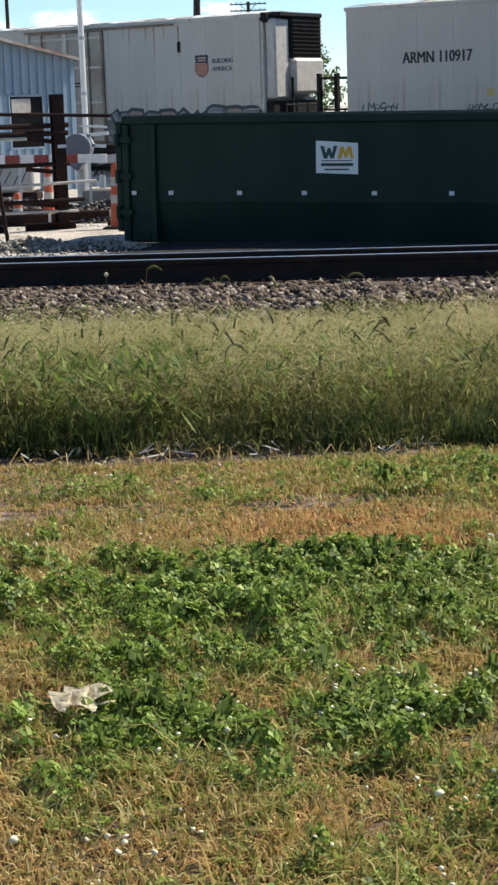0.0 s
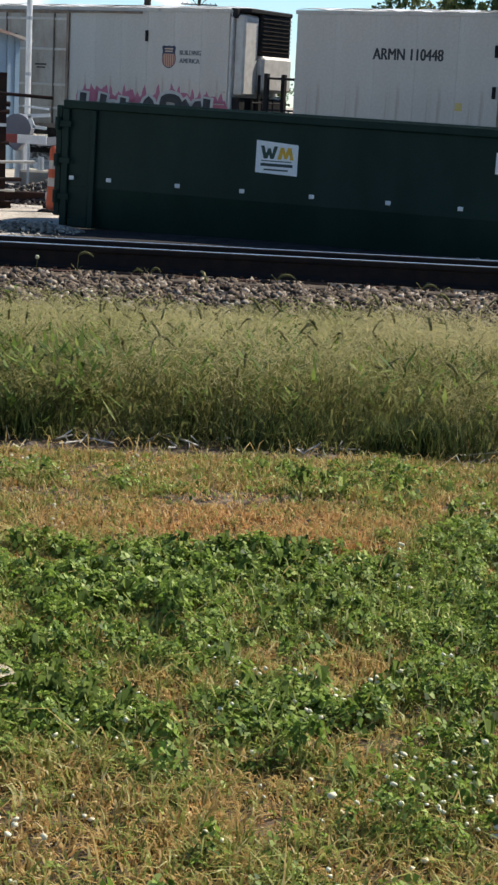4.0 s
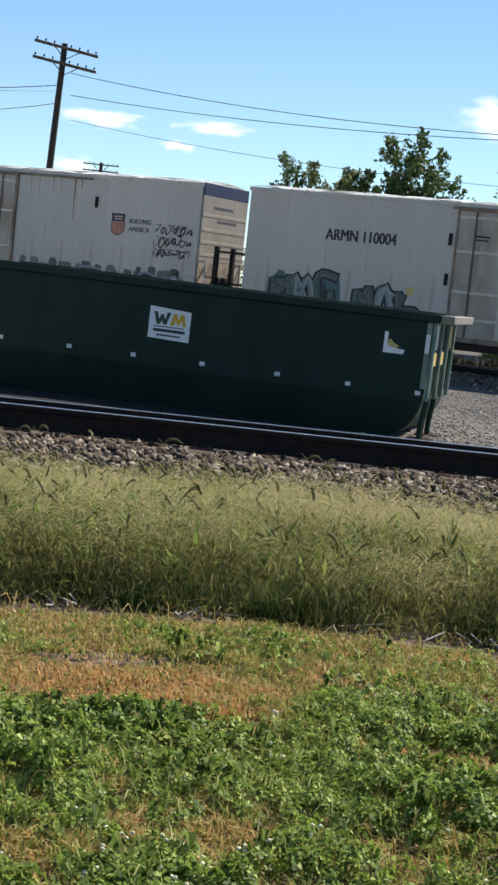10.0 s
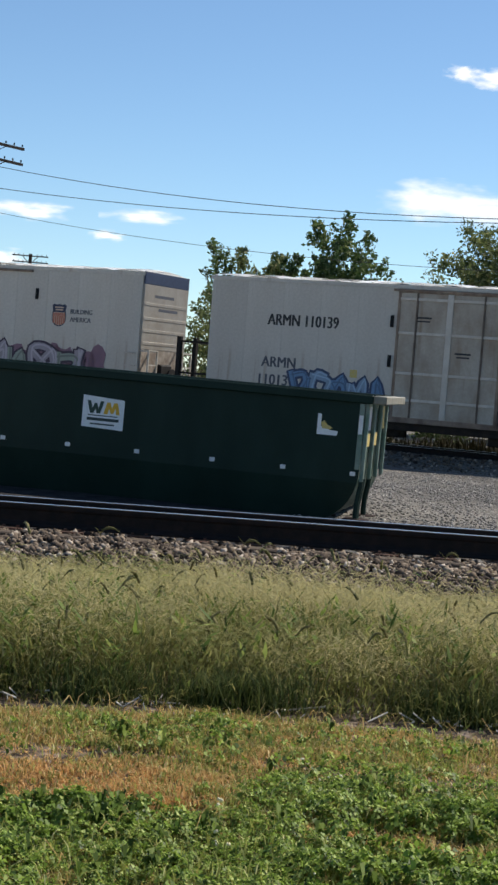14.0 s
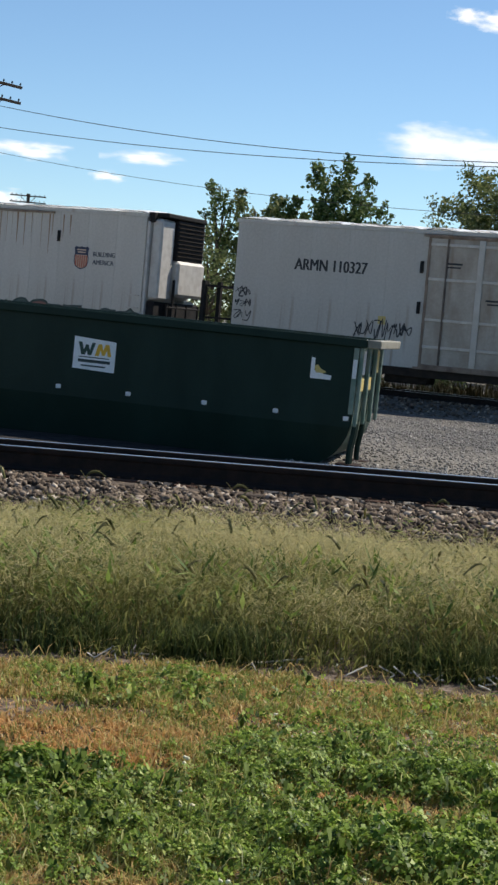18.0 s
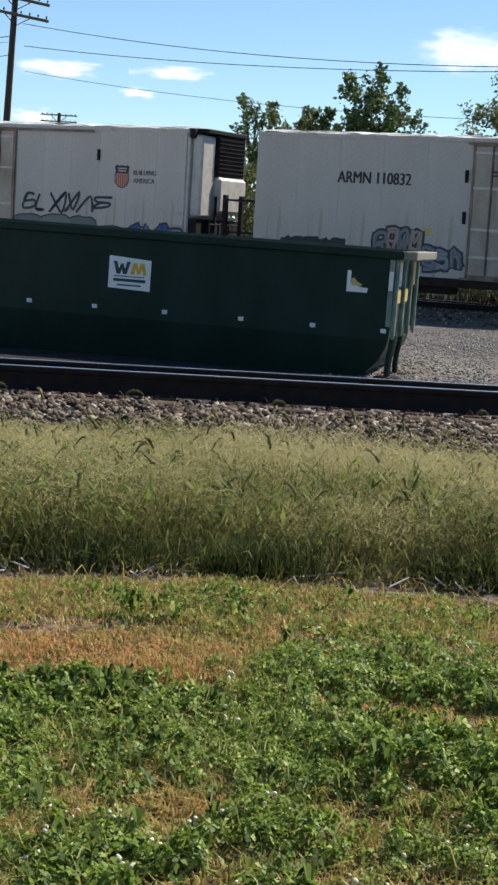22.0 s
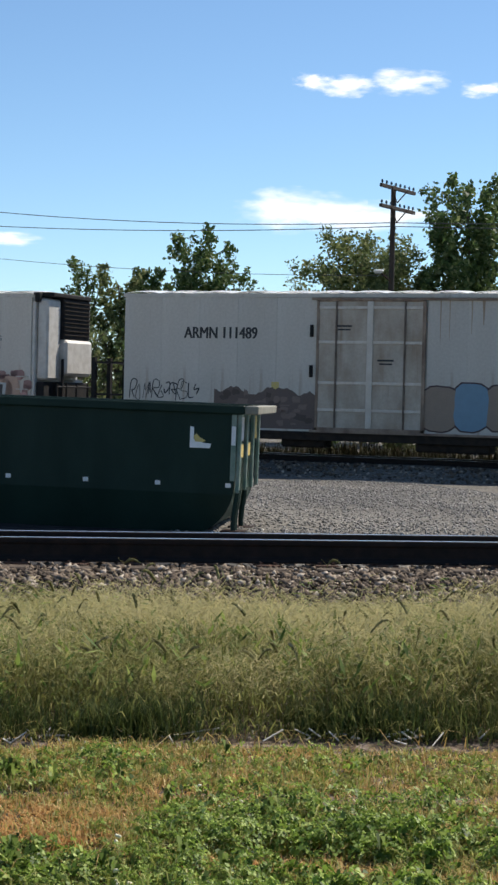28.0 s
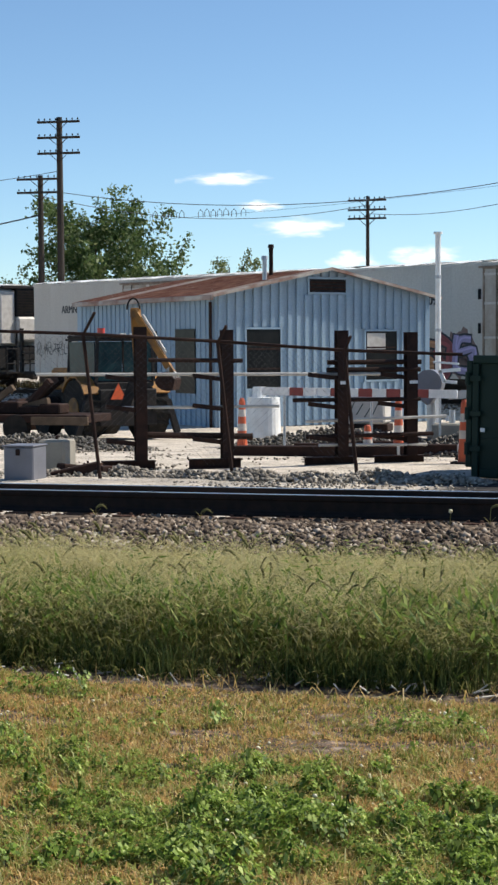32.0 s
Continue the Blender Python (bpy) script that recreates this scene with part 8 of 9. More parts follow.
def build_lawn():
    rng = np.random.default_rng(61)
    x, y = tuft_points(56000, 6, 2.6, 7.25, 0.010, rng)
    g = greenness(x, y)
    r = rng.random(len(x))
    bare = value_noise(x * 3.1, y * 7.0 + 20, 9) * np.interp(y, [5.5, 5.8, 5.92, 6.05, 6.3, 6.65, 6.8, 7.25], [0.2, 0.8, 1.55, 0.8, 0.5, 0.9, 2.4, 2.6])
    thin = value_noise(x * 9, y * 9, 83) < 0.30
    keep = ~((bare > 0.70) & (rng.random(len(x)) < 0.88)) & ~((y > 6.72 + 0.08 * np.sin(x * 3.1)) & (rng.random(len(x)) < 0.93)) & ~(thin & (rng.random(len(x)) < 0.55))
    gg = 0.16 + 0.84 * g
    # a tuft is all dry or all green, but for a few blades
    tuft = np.repeat(rng.random(56000), 6)
    mixed = np.where(rng.random(len(x)) < 0.25, r, tuft)
    dry = keep & (mixed > gg)
    green = keep & (mixed <= gg) & (rng.random(len(x)) < np.where(g > 0.62, 0.75, 0.95))
    z = swell(x, y) - 0.005
    rust = dry & (rng.random(len(x)) < 1.25 * rusty(x, y) + 0.06)
    dry &= ~rust
    tall = (0.65 + 0.75 * value_noise(x * 5, y * 5, 6)) * np.interp(y, [5.0, 5.6], [1.0, 0.72])
    for name, m, material, label, h0, h1 in (("dry_grass", dry, "blade_dry", "short straw-coloured dry grass on the lawn", 0.020, 0.052), ("rusty_grass", rust, "blade_rust", "short burnt-orange grass in dry patches", 0.022, 0.055), ("green_grass", green, "blade_green", "short green grass on the lawn", 0.022, 0.062)):
        n = m.sum()
        V, Ft = blades(x[m], y[m], z[m], rng.uniform(h0, h1, n) * tall[m], rng.uniform(0.0032, 0.0068, n), rng.uniform(0.15, 1.5, n), rng)
        raw(name, V, Ft, M[material], label, "grass")
    # matted dead thatch between the tufts
    n = 32000
    x, y = spread_points(n, 2.6, 6.7, rng)
    V, Ft = blades(x, y, swell(x, y) - 0.004, rng.uniform(0.010, 0.026, n), rng.uniform(0.003, 0.006, n), rng.uniform(1.2, 3.0, n), rng)
    raw("thatch", V, Ft, M["blade_rust"], "matted brown thatch between the grass tufts", "grass")
    # clover: three leaflets on a stalk, held along a hummocky leaf roof
    x, y = spread_points(175000, 2.6, 6.5, rng)
    g = greenness(x, y)
    k = rng.random(len(x)) < np.clip((g - 0.34) * 1.35, 0, 0.72) * np.interp(y, [2.8, 3.4, 5.3, 5.7], [0.45, 0.75, 1.0, 0.22])
    x, y = x[k], y[k]
    n = len(x)
    e = 0.012
    top = canopy(x, y)
    sx, sy = (canopy(x + e, y) - top) / e, (canopy(x, y + e) - top) / e
    z = swell(x, y) + top - 0.050 * rng.random(n) ** 2
    s = rng.uniform(0.0060, 0.0120, n) * (0.8 + 0.6 * value_noise(x * 2.2, y * 2.2, 13))
    a0 = rng.uniform(0, 2 * math.pi, n)
    tilt = rng.normal(0, 0.38, (n, 2)) + 0.55 * np.stack([np.clip(sx, -1.5, 1.5), np.clip(sy, -1.5, 1.5)], -1)
    quads = []
    for j in range(3):
        a = a0 + j * 2.094
        pts = []
        for rr, ww in ((0.1, 0.0), (0.8, 0.62), (1.4, 0.0), (0.8, -0.62)):
            px = x + s * (rr * np.cos(a) - ww * np.sin(a))
            py = y + s * (rr * np.sin(a) + ww * np.cos(a))
            pz = z + tilt[:, 0] * (px - x) + tilt[:, 1] * (py - y) + (0.004 if ww else 0.0)
            pts.append(np.stack([px, py, pz], -1))
        quads.append(np.stack(pts, 1))
    V = np.concatenate(quads, 0).reshape(-1, 3)
    raw("clover", V, np.arange(len(V)).reshape(-1, 4), M["clover"], "lush patches of green clover leaves", "clover")
    q = rng.random(n) < 0.12
    kx, ky = x[q] + rng.normal(0, 0.02, q.sum()), y[q] + rng.normal(0, 0.02, q.sum())
    V, Ft = blades(kx, ky, canopy(kx, ky) * 0.5, rng.uniform(0.03, 0.085, len(kx)), rng.uniform(0.0028, 0.0055, len(kx)), rng.uniform(0.3, 1.4, len(kx)), rng)
    raw("grass_in_clover", V, Ft, M["blade_green"], "yellow-green grass blades standing among the clover", "grass")
    # broad leaves in loose rosettes
    m = rng.random(n) < 0.0028
    bx, by = np.concatenate([x[m], rng.normal(-0.50, 0.07, 14), rng.normal(0.03, 0.05, 7)]), np.concatenate([y[m], rng.normal(3.69, 0.06, 14), rng.normal(5.99, 0.03, 7)])
    k2 = len(bx)
    V, Fs = [], []
    for j in range(7):
        a = rng.uniform(0, 2 * math.pi, k2)
        l, w = rng.uniform(0.018, 0.045, k2), rng.uniform(0.005, 0.011, k2)
        up = rng.uniform(0.005, 0.04, k2) + 0.8 * canopy(bx, by)
        pts = []
        for rr, ww, uu in ((0.0, 0.0, 0.4), (0.5, 1.0, 1.0), (1.0, 0.0, 0.75), (0.5, -1.0, 1.0)):
            pts.append(np.stack([bx + l * rr * np.cos(a) - ww * w * np.sin(a), by + l * rr * np.sin(a) + ww * w * np.cos(a), 0.015 + up * uu], -1))
        V.append(np.stack(pts, 1))
    V = np.concatenate(V, 0).reshape(-1, 3)
    raw("broadleaf_plants", V, np.arange(len(V)).reshape(-1, 4), M["broad_weed"], "small broad-leaved plants among the clover", "plants")
    # white clover heads, in drifts of two to five
    cx, cy = spread_points(900, 2.7, 7.0, rng)
    dens = np.clip((value_noise(cx * 1.4 + 31, cy * 1.4, 15) - 0.40) * 2.2, 0, 1) * np.interp(cy, [2.6, 4.4, 5.0, 7], [1.0, 0.8, 0.35, 0.20]) + 0.04
    dens += 2.0 * blob(cx, cy, 0.55, 3.60, 0.45, 0.45) + 1.2 * blob(cx, cy, 0.0, 3.98, 0.35, 0.15)
    k = rng.random(len(cx)) < dens * 0.62
    cx, cy = cx[k], cy[k]
    cx, cy = np.concatenate([cx, rng.normal(0.46, 0.17, 44), rng.normal(0.05, 0.10, 14)]), np.concatenate([cy, rng.normal(3.40, 0.20, 44), rng.normal(4.0, 0.06, 14)])
    k = np.repeat(np.arange(len(cx)), 4)[rng.random(len(cx) * 4) < 0.65]
    x, y = cx[k] + rng.normal(0, 0.028, len(k)), cy[k] + rng.normal(0, 0.028, len(k))
    stones("clover_flowers", "small white clover flower heads", np.stack([x, y, canopy(x, y) + swell(x, y) + rng.uniform(0.004, 0.022, len(x))], -1), rng.uniform(0.0045, 0.0085, len(x)), M["clover_flower"], 63)
    # long pale stalks lying in the grass
    n = 260
    x, y = spread_points(n, 2.8, 7.2, rng)
    V, Ft = blades(x, y, np.zeros(n) + 0.03, rng.uniform(0.05, 0.10, n), np.full(n, 0.004), rng.uniform(1.2, 2.8, n), rng)
    raw("dry_stalks", V, Ft, M["blade_dry"], "pale dry stalks lying in the grass", "grass")
    # the lawn beyond, coarser
    n = 18000
    x, y = rng.uniform(-10, 9, n), rng.uniform(-3, 6.7, n)
    out = (x < -0.5 * y - 0.25) | (x > 0.33 * y + 0.25) | (y < 2.6)
    x, y = x[out], y[out]
    V, Ft = blades(x, y, np.zeros(len(x)), rng.uniform(0.03, 0.08, len(x)), rng.uniform(0.020, 0.040, len(x)), rng.uniform(0.5, 2.0, len(x)), rng)
    raw("lawn_grass", V, Ft, M["blade_green"], "mown grass of the lawn around", "grass")


build_lawn()
build_brush()


def build_weeds():
    rng = np.random.default_rng(71)
    x, y = spread_points(17000, 6.85, 12.5, rng, pad=0.7)
    # the stand goes on to both sides
    sx, sy = rng.uniform(-11, 9, 9000), rng.uniform(6.85, 12.4, 9000)
    side = (sx < -0.5 * sy - 0.7) | (sx > 0.33 * sy + 0.7)
    x, y = np.concatenate([x, sx[side]]), np.concatenate([y, sy[side]])
    edge = 6.82 + 0.22 * value_noise(x * 2.3, x * 0, 17) + 0.18 * value_noise(x * 6.1, x * 0 + 4, 27)
    k = (y > edge) & (rng.random(len(x)) < 0.30 + 1.1 * value_noise(x * 3.4, y * 3.4, 37) ** 1.3)
    x, y = x[k], y[k]
    n = len(x)
    g0 = ground_z(x, y)
    tall = np.interp(y, [6.85, 7.15, 8.0, 9.0, 10.0, 11.0, 11.8, 12.5], [0.30, 0.44, 0.46, 0.35, 0.25, 0.15, 0.08, 0.04]) * (0.50 + 0.46 * value_noise(x * 1.2, y * 1.2, 18) + 0.52 * value_noise(x * 4.1, y * 4.1, 28)) * np.where(rng.random(n) < 0.08, 1.4, 1.0)
    tall *= np.where(y < 7.7, 0.42 + 0.95 * value_noise(x * 1.9 + 3, y * 0.8, 38), 1.0)
    tall = np.minimum(tall, 1.22 * np.interp(y, [6.85, 7.15, 8.0, 9.0, 10.0, 11.0, 11.8, 12.5], [0.30, 0.44, 0.46, 0.35, 0.25, 0.15, 0.08, 0.04]))
    # leaves: four per plant
    VV, FF, off = [], [], 0
    for j in range(7):
        V, Ft = blades(x + rng.normal(0, 0.04, n), y + rng.normal(0, 0.04, n), g0 + (0.0 if j < 2 else rng.uniform(0.0, 0.50, n) * tall), tall * rng.uniform(0.35, 0.95, n) * (1.0 if j < 2 else 0.55), rng.uniform(0.002, 0.005, n) if j < 2 else rng.uniform(0.003, 0.008, n), rng.uniform(0.1, 1.0, n) if j < 2 else rng.uniform(0.5, 1.9, n), rng)
        VV.append(V)
        FF.append(Ft + off)
        off += len(V)
        if j in (1, 6):
            raw("tall_grass", np.concatenate(VV), np.concatenate(FF), M["weed_blade"] if j == 1 else M["weed_leaf"], "tall khaki grass stems along the railway bank" if j == 1 else "green grass leaves low between the tall stems", "grass")
            VV, FF, off = [], [], 0
    # airy seed heads: fine strands round the top of each stem
    VV, FF, off = [], [], 0
    for j in range(26):
        h0 = tall * rng.uniform(0.50, 1.08, n)
        a = rng.uniform(0, 2 * math.pi, n)
        l = rng.uniform(0.02, 0.075, n)
        up = rng.uniform(-0.8, 1.0, n)
        bx, by, bz = x + rng.normal(0, 0.06, n), y + rng.normal(0, 0.06, n), g0 + h0
        ex, ey, ez = bx + l * np.cos(a), by + l * np.sin(a), bz + l * up
        w = rng.uniform(0.0008, 0.0026, n)
        P0 = np.stack([bx - w * np.sin(a), by + w * np.cos(a), bz], -1)
        P1 = np.stack([bx + w * np.sin(a), by - w * np.cos(a), bz + w], -1)
        P2 = np.stack([ex, ey, ez], -1)
        V = np.stack([P0, P1, P2], 1).reshape(-1, 3)
        VV.append(V)
        FF.append(np.arange(len(V)).reshape(-1, 3) + off)
        off += len(V)
    raw("grass_seed_heads", np.concatenate(VV), np.concatenate(FF), M["weed_seed"], "airy pale seed heads of the tall grass", "grass")
    # low leaves and litter at the foot of the stand
    f = 30000
    lx, ly = spread_points(f, 6.83, 7.7, rng)
    keep = rng.random(f) < 0.25 + 0.9 * value_noise(lx * 3.0, ly * 3.0, 29) ** 2
    lx, ly = lx[keep], ly[keep]
    f = len(lx)
    V, Ft = blades(lx, ly, ground_z(lx, ly) + rng.random(f) ** 1.5 * 0.30 * np.clip((ly - 6.80) * 3, 0.1, 1), rng.uniform(0.03, 0.09, f), rng.uniform(0.004, 0.009, f), rng.uniform(0.6, 2.4, f), rng)
    raw("weed_leaves", V, Ft, M["weed_leaf"], "short green leaves at the foot of the weeds", "weeds")
    # foxtail spikes, drooping
    m = (rng.random(n) < np.interp(y, [7, 9, 11, 12], [0.07, 0.06, 0.04, 0.02]))
    fx, fy, fz, ft = x[m], y[m], g0[m], tall[m] * rng.uniform(0.9, 1.15, m.sum())
    k2 = m.sum()
    a = rng.uniform(0, 2 * math.pi, k2)
    V, Fs, off = [], [], 0
    for s in range(4):
        f0, f1 = s / 4, (s + 1) / 4
        rad = 0.0058 * (1.0, 1.15, 1.0, 0.55)[s]
        ring = []
        for f, q in ((f0, rad), (f1, rad * (0.2 if s == 3 else 1.0))):
            cx, cy = fx + 0.085 * f * np.cos(a), fy + 0.085 * f * np.sin(a)
            cz = fz + ft + 0.05 * np.sin(f * 2.2)
            for t in range(4):
                b = t * math.pi / 2
                ring.append(np.stack([cx + q * math.cos(b), cy + q * math.sin(b), cz + q * math.sin(b + 0.8)], -1))
        R = np.stack(ring, 1)
        base = (np.arange(k2) * 8)[:, None] + off
        for t in range(4):
            u = (t + 1) % 4
            Fs.append(base + np.array([[t, u, 4 + u, 4 + t]]))
        V.append(R.reshape(-1, 3))
        off += k2 * 8
    raw("foxtail_heads", np.concatenate(V), np.concatenate(Fs), M["foxtail"], "drooping bristly foxtail seed spikes", "grass")
    # broad green plants in clumps, mostly to the left
    n = 2300
    x, y = spread_points(n, 6.95, 8.6, rng)
    k = rng.random(n) < np.clip(np.interp(x, [-4.5, -2.2, -1.2, 0.5, 3], [0.85, 0.9, 0.55, 0.25, 0.2]) * 1.4 * value_noise(x * 1.6, y * 1.6, 19), 0, 1)
    x, y = x[k], y[k]
    n = len(x)
    V = []
    for j in range(14):
        a = rng.uniform(0, 2 * math.pi, n)
        zz = ground_z(x, y) + rng.uniform(0.04, 0.34, n)
        l, w = rng.uniform(0.04, 0.11, n), rng.uniform(0.005, 0.012, n)
        dr = rng.uniform(-0.2, 1.1, n)
        bx, by = x + rng.normal(0, 0.04, n), y + rng.normal(0, 0.04, n)
        pts = [np.stack([bx + l * rr * np.cos(a) - ww * w * np.sin(a), by + l * rr * np.sin(a) + ww * w * np.cos(a), zz + l * dr * rr], -1) for rr, ww in ((0, 0), (0.45, 1), (1, 0), (0.45, -1))]
        V.append(np.stack(pts, 1))
    V = np.concatenate(V, 0).reshape(-1, 3)
    raw("leafy_weeds", V, np.arange(len(V)).reshape(-1, 4), M["broad_weed"], "leafy green weeds standing in the tall grass", "weeds")
    # tall leafy plants with narrow leaves up the stem
    n = 60
    cx, cy = np.where(rng.random(n) < 0.75, rng.normal(-2.35, 0.55, n), rng.uniform(-4.2, 2.6, n)), rng.uniform(7.5, 9.6, n)
    hh = rng.uniform(0.34, 0.52, n)
    V = []
    for j in range(22):
        a = j * 2.4 + rng.uniform(0, 1.5, n)
        f = (j + 3) / 25
        l, w, up = rng.uniform(0.07, 0.15, n) * (1.15 - 0.6 * f), rng.uniform(0.006, 0.011, n), rng.uniform(0.1, 1.2, n)
        bx, by, bz = cx + 0.06 * f * np.cos(cx * 40), cy + 0.05 * f * np.sin(cx * 31), ground_z(cx, cy) + hh * f
        V.append(np.stack([np.stack([bx + l * rr * np.cos(a) - ww * w * np.sin(a), by + l * rr * np.sin(a) + ww * w * np.cos(a), bz + l * up * (rr - 0.75 * rr * rr)], -1) for rr, ww in ((0, 0), (0.4, 1), (1, 0), (0.4, -1))], 1))
    V = np.concatenate(V, 0).reshape(-1, 3)
    raw("tall_leafy_weeds", V, np.arange(len(V)).reshape(-1, 4), M["broad_weed"], "tall weeds with narrow green leaves up the stem", "weeds")
    # dense tussocks at the foot of the stand, their green darkened as base shade
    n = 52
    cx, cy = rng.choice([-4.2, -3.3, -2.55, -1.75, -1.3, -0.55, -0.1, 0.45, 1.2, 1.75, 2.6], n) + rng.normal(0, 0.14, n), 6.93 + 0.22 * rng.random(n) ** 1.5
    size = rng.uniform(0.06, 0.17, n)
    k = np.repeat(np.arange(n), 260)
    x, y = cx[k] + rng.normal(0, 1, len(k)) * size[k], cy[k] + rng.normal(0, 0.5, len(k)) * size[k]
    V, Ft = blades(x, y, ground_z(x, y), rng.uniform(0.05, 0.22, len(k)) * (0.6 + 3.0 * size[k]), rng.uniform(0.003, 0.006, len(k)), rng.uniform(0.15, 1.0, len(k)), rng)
    raw("grass_tussocks", V, Ft, M["foot_shade_grass"], "dense green tussocks at the foot of the weeds, darkened to stand for shade", "grass")
    # broken sticks lying on the bare edge
    n = 150
    x, y = rng.uniform(-4.5, 3.2, n), 6.80 + rng.uniform(-0.08, 0.16, n)
    a, l = rng.uniform(0, 2 * math.pi, n), 0.012 + 0.06 * rng.random(n) ** 2.5
    ends = np.stack([np.stack([x + u * l * np.cos(a) - v * 0.0028 * np.sin(a), y + u * l * np.sin(a) + v * 0.0028 * np.cos(a), 0.012 + 0.5 * (1 + u) * 0.035 * np.abs(np.sin(x * 53)) + 0.007 * (v == 0)], -1) for u, v in ((-1, -1), (-1, 1), (-1, 0), (1, -1), (1, 1), (1, 0))], 1)
    k = (np.arange(n) * 6)[:, None]
    raw("fallen_sticks", ends.reshape(-1, 3), np.concatenate([k + np.array([[0, 3, 5, 2]]), k + np.array([[2, 5, 4, 1]]), k + np.array([[1, 4, 3, 0]])], 0), M["pipe_pale"], "pale broken sticks lying along the edge of the weeds", "sticks")
    # dead sticks along the edge
    n = 420
    x = rng.uniform(-4.5, 3.2, n)
    y = 6.74 + rng.uniform(-0.1, 0.25, n)
    V, Ft = blades(x, y, np.zeros(n), rng.uniform(0.02, 0.10, n), np.full(n, 0.005), rng.uniform(0.5, 3.0, n), rng)
    raw("dead_stems", V, Ft, M["blade_dry"], "broken pale stems along the edge of the weeds", "grass")


build_weeds()


def build_tufts():
    """Thin tufts of grass that have taken root in the ballast."""
    rng = np.random.default_rng(77)
    cx, cy = rng.uniform(-7.5, 5.5, 420), 12.1 + 1.3 * rng.random(420) ** 2.2
    k = rng.integers(0, 420, 5200)
    x, y = cx[k] + rng.normal(0, 0.035, 5200), cy[k] + rng.normal(0, 0.03, 5200)
    V, Ft = blades(x, y, ground_z(x, y), rng.uniform(0.03, 0.12, 5200) * np.interp(cy[k], [12, 13, 14], [1.1, 0.7, 0.4]), rng.uniform(0.003, 0.007, 5200), rng.uniform(0.2, 1.3, 5200), rng)
    raw("grass_tufts", V, Ft, M["weed_blade"], "thin grass tufts growing in the ballast", "grass")


build_tufts()


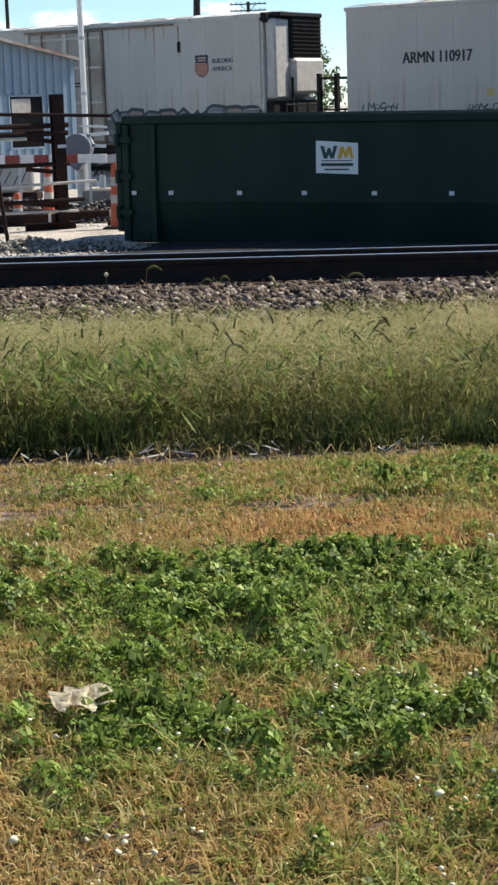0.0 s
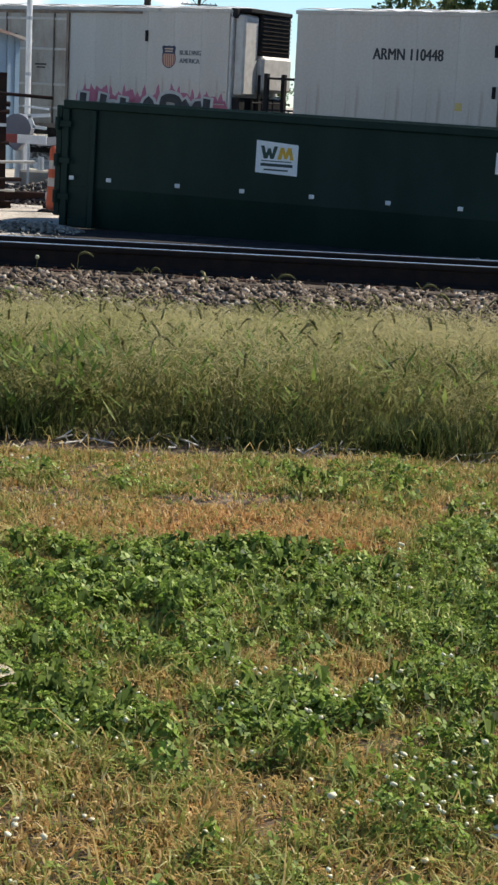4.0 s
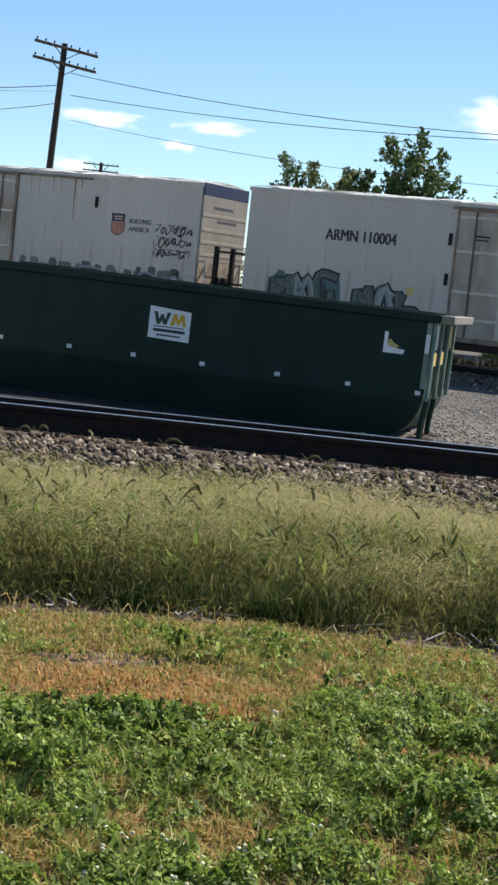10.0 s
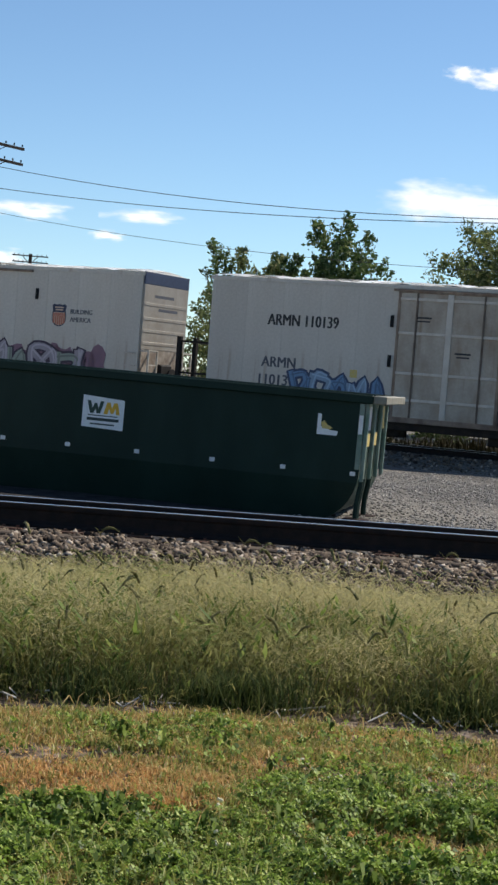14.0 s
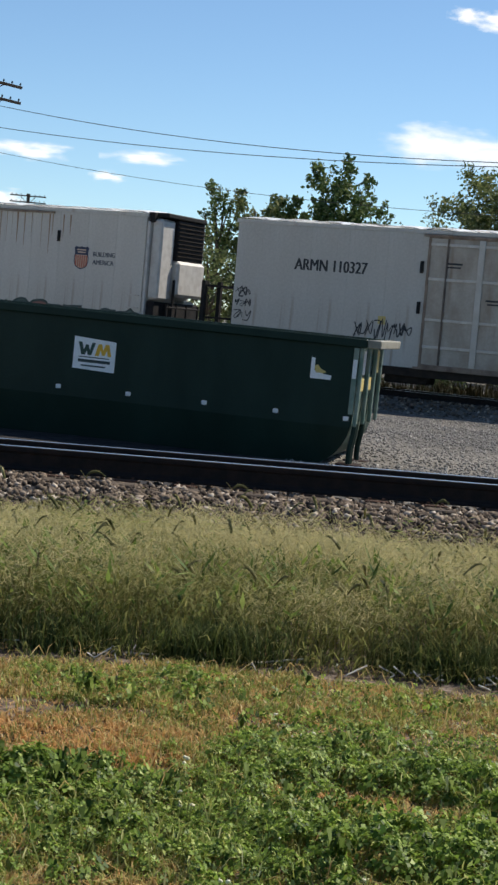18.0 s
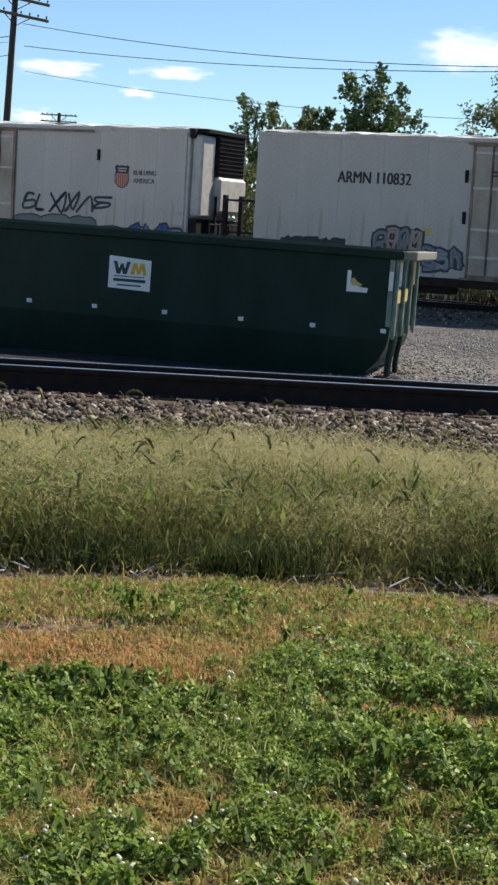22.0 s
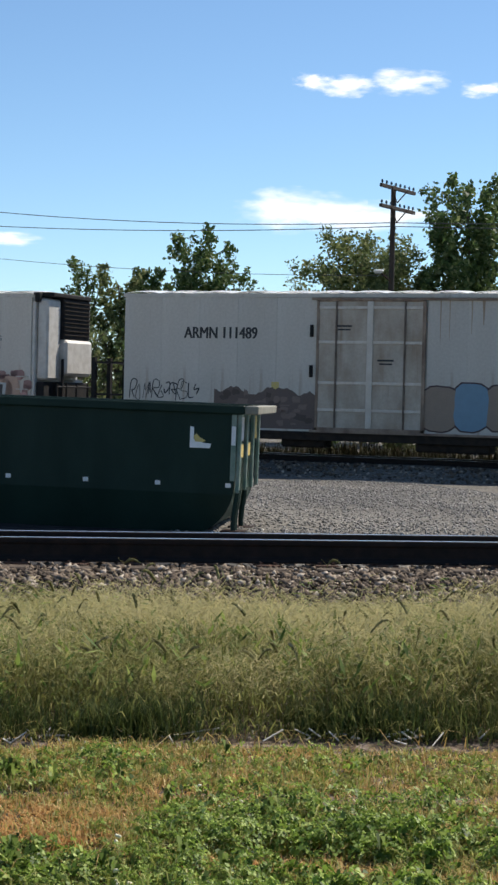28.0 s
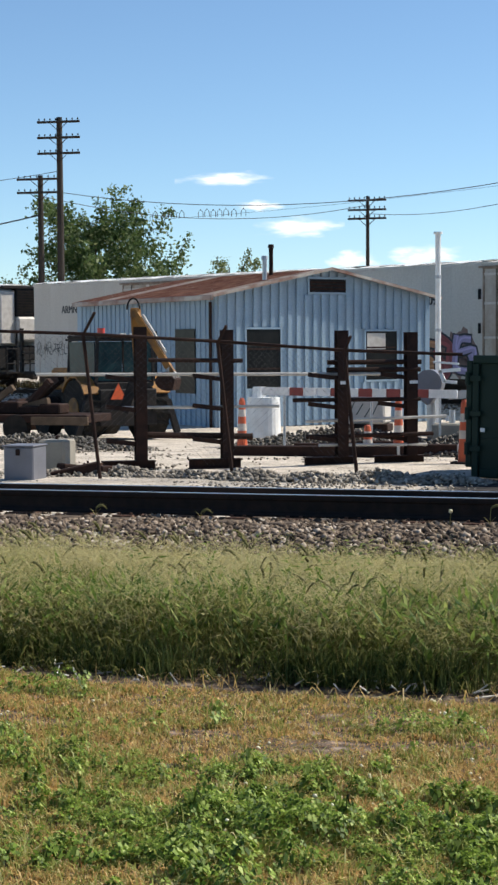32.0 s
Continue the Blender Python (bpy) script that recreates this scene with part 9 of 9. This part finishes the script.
def build_rail_weeds():
    """Single foxtails that stand up before the near rail."""
    for x, hgt, bend in ((-5.55, 0.08, 0.05), (-4.55, 0.06, 0.05), (-1.97, 0.15, 0.06), (-1.42, 0.03, -0.05), (-1.36, 0.05, 0.04), (-0.30, 0.05, 0.07), (0.9, 0.03, 0.06), (2.6, 0.04, 0.05)):
        W = thing("foxtail", "single drooping foxtail growing in the ballast", "weed", pose(x, 14.1, -0.05), "foxtails by the rail")
        bm = bmesh.new()
        rod(bm, (0, 0, 0), (0.01, 0, hgt), 0.003, 5)
        part("stem", bm, M["weed_blade"], W)
        bm = bmesh.new()
        line = [Vector((0.01, 0, hgt - 0.005))]
        for k in range(7):
            line.append(line[-1] + Vector((bend * 0.30, 0, 0.014 - 0.0050 * k)))
        tube(bm, line, (0.006, 0.010, 0.012, 0.012, 0.011, 0.009, 0.006, 0.003), 7)
        part("seed_spike", bm, M["foxtail"], W)
        bm = bmesh.new()
        for k in range(26):
            u = k / 25
            c = Vector((0.01, 0, hgt)) + Vector((bend * 2.1 * u, 0, 0.116 * u - 0.123 * u * u))
            a = k * 2.4
            rod(bm, c, c + Vector((0.010 * math.cos(a), 0.018 * math.sin(a), 0.016 * math.cos(a) + 0.004)), 0.0012, 3, 0.0004)
        part("bristles", bm, M["foxtail"], W)
        bm = bmesh.new()
        for sgn in (-1, 1):
            bar(bm, (0, 0, 0.02), (0.05 * sgn, 0.01, 0.07), 0.006, 0.002)
        part("leaf", bm, M["weed_blade"], W)
    W = thing("seed_clock", "single pale round flower head on a thin stem", "weed", pose(-2.31, 14.1, -0.05))
    bm = bmesh.new()
    rod(bm, (0, 0, 0), (0.006, 0, 0.105), 0.0025, 5)
    part("stem", bm, M["weed_blade"], W)
    bm = bmesh.new()
    for k in range(40):
        zc, a = 1 - 2 * (k + 0.5) / 40, k * 2.39996
        q = math.sqrt(1 - zc * zc)
        rod(bm, (0.006, 0, 0.115), (0.006 + 0.017 * q * math.cos(a), 0.017 * q * math.sin(a), 0.115 + 0.017 * zc), 0.002, 4, 0.005)
    part("flower_head", bm, M["clover_flower"], W)


build_rail_weeds()


def build_dead_leaves():
    """A rosette of curled, bleached leaves lying in the grass."""
    B = thing("dead_leaf_rosette", "cluster of curled pale dead leaves lying in grass", "dead plant", pose(-0.715, 3.74, 0.055, 0, 0, 10))
    for x, y, l, w, turn, curl, tip in ((-0.045, 0.0, 0.085, 0.020, 95, 3.3, 0), (-0.005, 0.01, 0.095, 0.022, 80, 3.5, 0), (0.045, 0.005, 0.08, 0.030, 20, 1.2, 0.2), (0.005, -0.05, 0.07, 0.022, 160, 1.6, 0.1), (0.05, -0.035, 0.085, 0.006, 12, 0.3, 0.1), (-0.03, -0.03, 0.055, 0.02, 230, 1.8, 0)):
        bm = bmesh.new()
        rows = []
        for k in range(8):
            f = k / 7
            a = curl * (f - 0.5)
            r = l / max(curl, 0.3)
            px, pz = r * math.sin(a), r * math.cos(a) - r * math.cos(curl / 2) + tip * l * f
            hw = w * (0.45 + 0.9 * math.sin(math.pi * (0.15 + 0.75 * f)))
            rows.append([bm.verts.new((px, s * hw, pz + 0.25 * abs(s) * hw)) for s in (-1, 0, 1)])
        for p, q in zip(rows, rows[1:]):
            for j in (0, 1):
                bm.faces.new((p[j], p[j + 1], q[j + 1], q[j]))
        bmesh.ops.solidify(bm, geom=bm.faces[:], thickness=0.002)
        part("leaf", bm, M["dead_leaf"], B, "", pose(x, y, 0, 0, 0, turn), True)


build_dead_leaves()


def motions():
    """The whole train rolls to the left at a steady pace."""
    for i, c in enumerate(TRAIN):
        rows = []
        for t, s in TRAIN_S:
            p = TRAIN_AT + TRAIN_DIR * (s + PITCH * i)
            rows.append((t, pose(p.x, p.y, TRAIN_RAIL, 0, 0, TRAIN_ANGLE)))
        walk(c, rows)


motions()
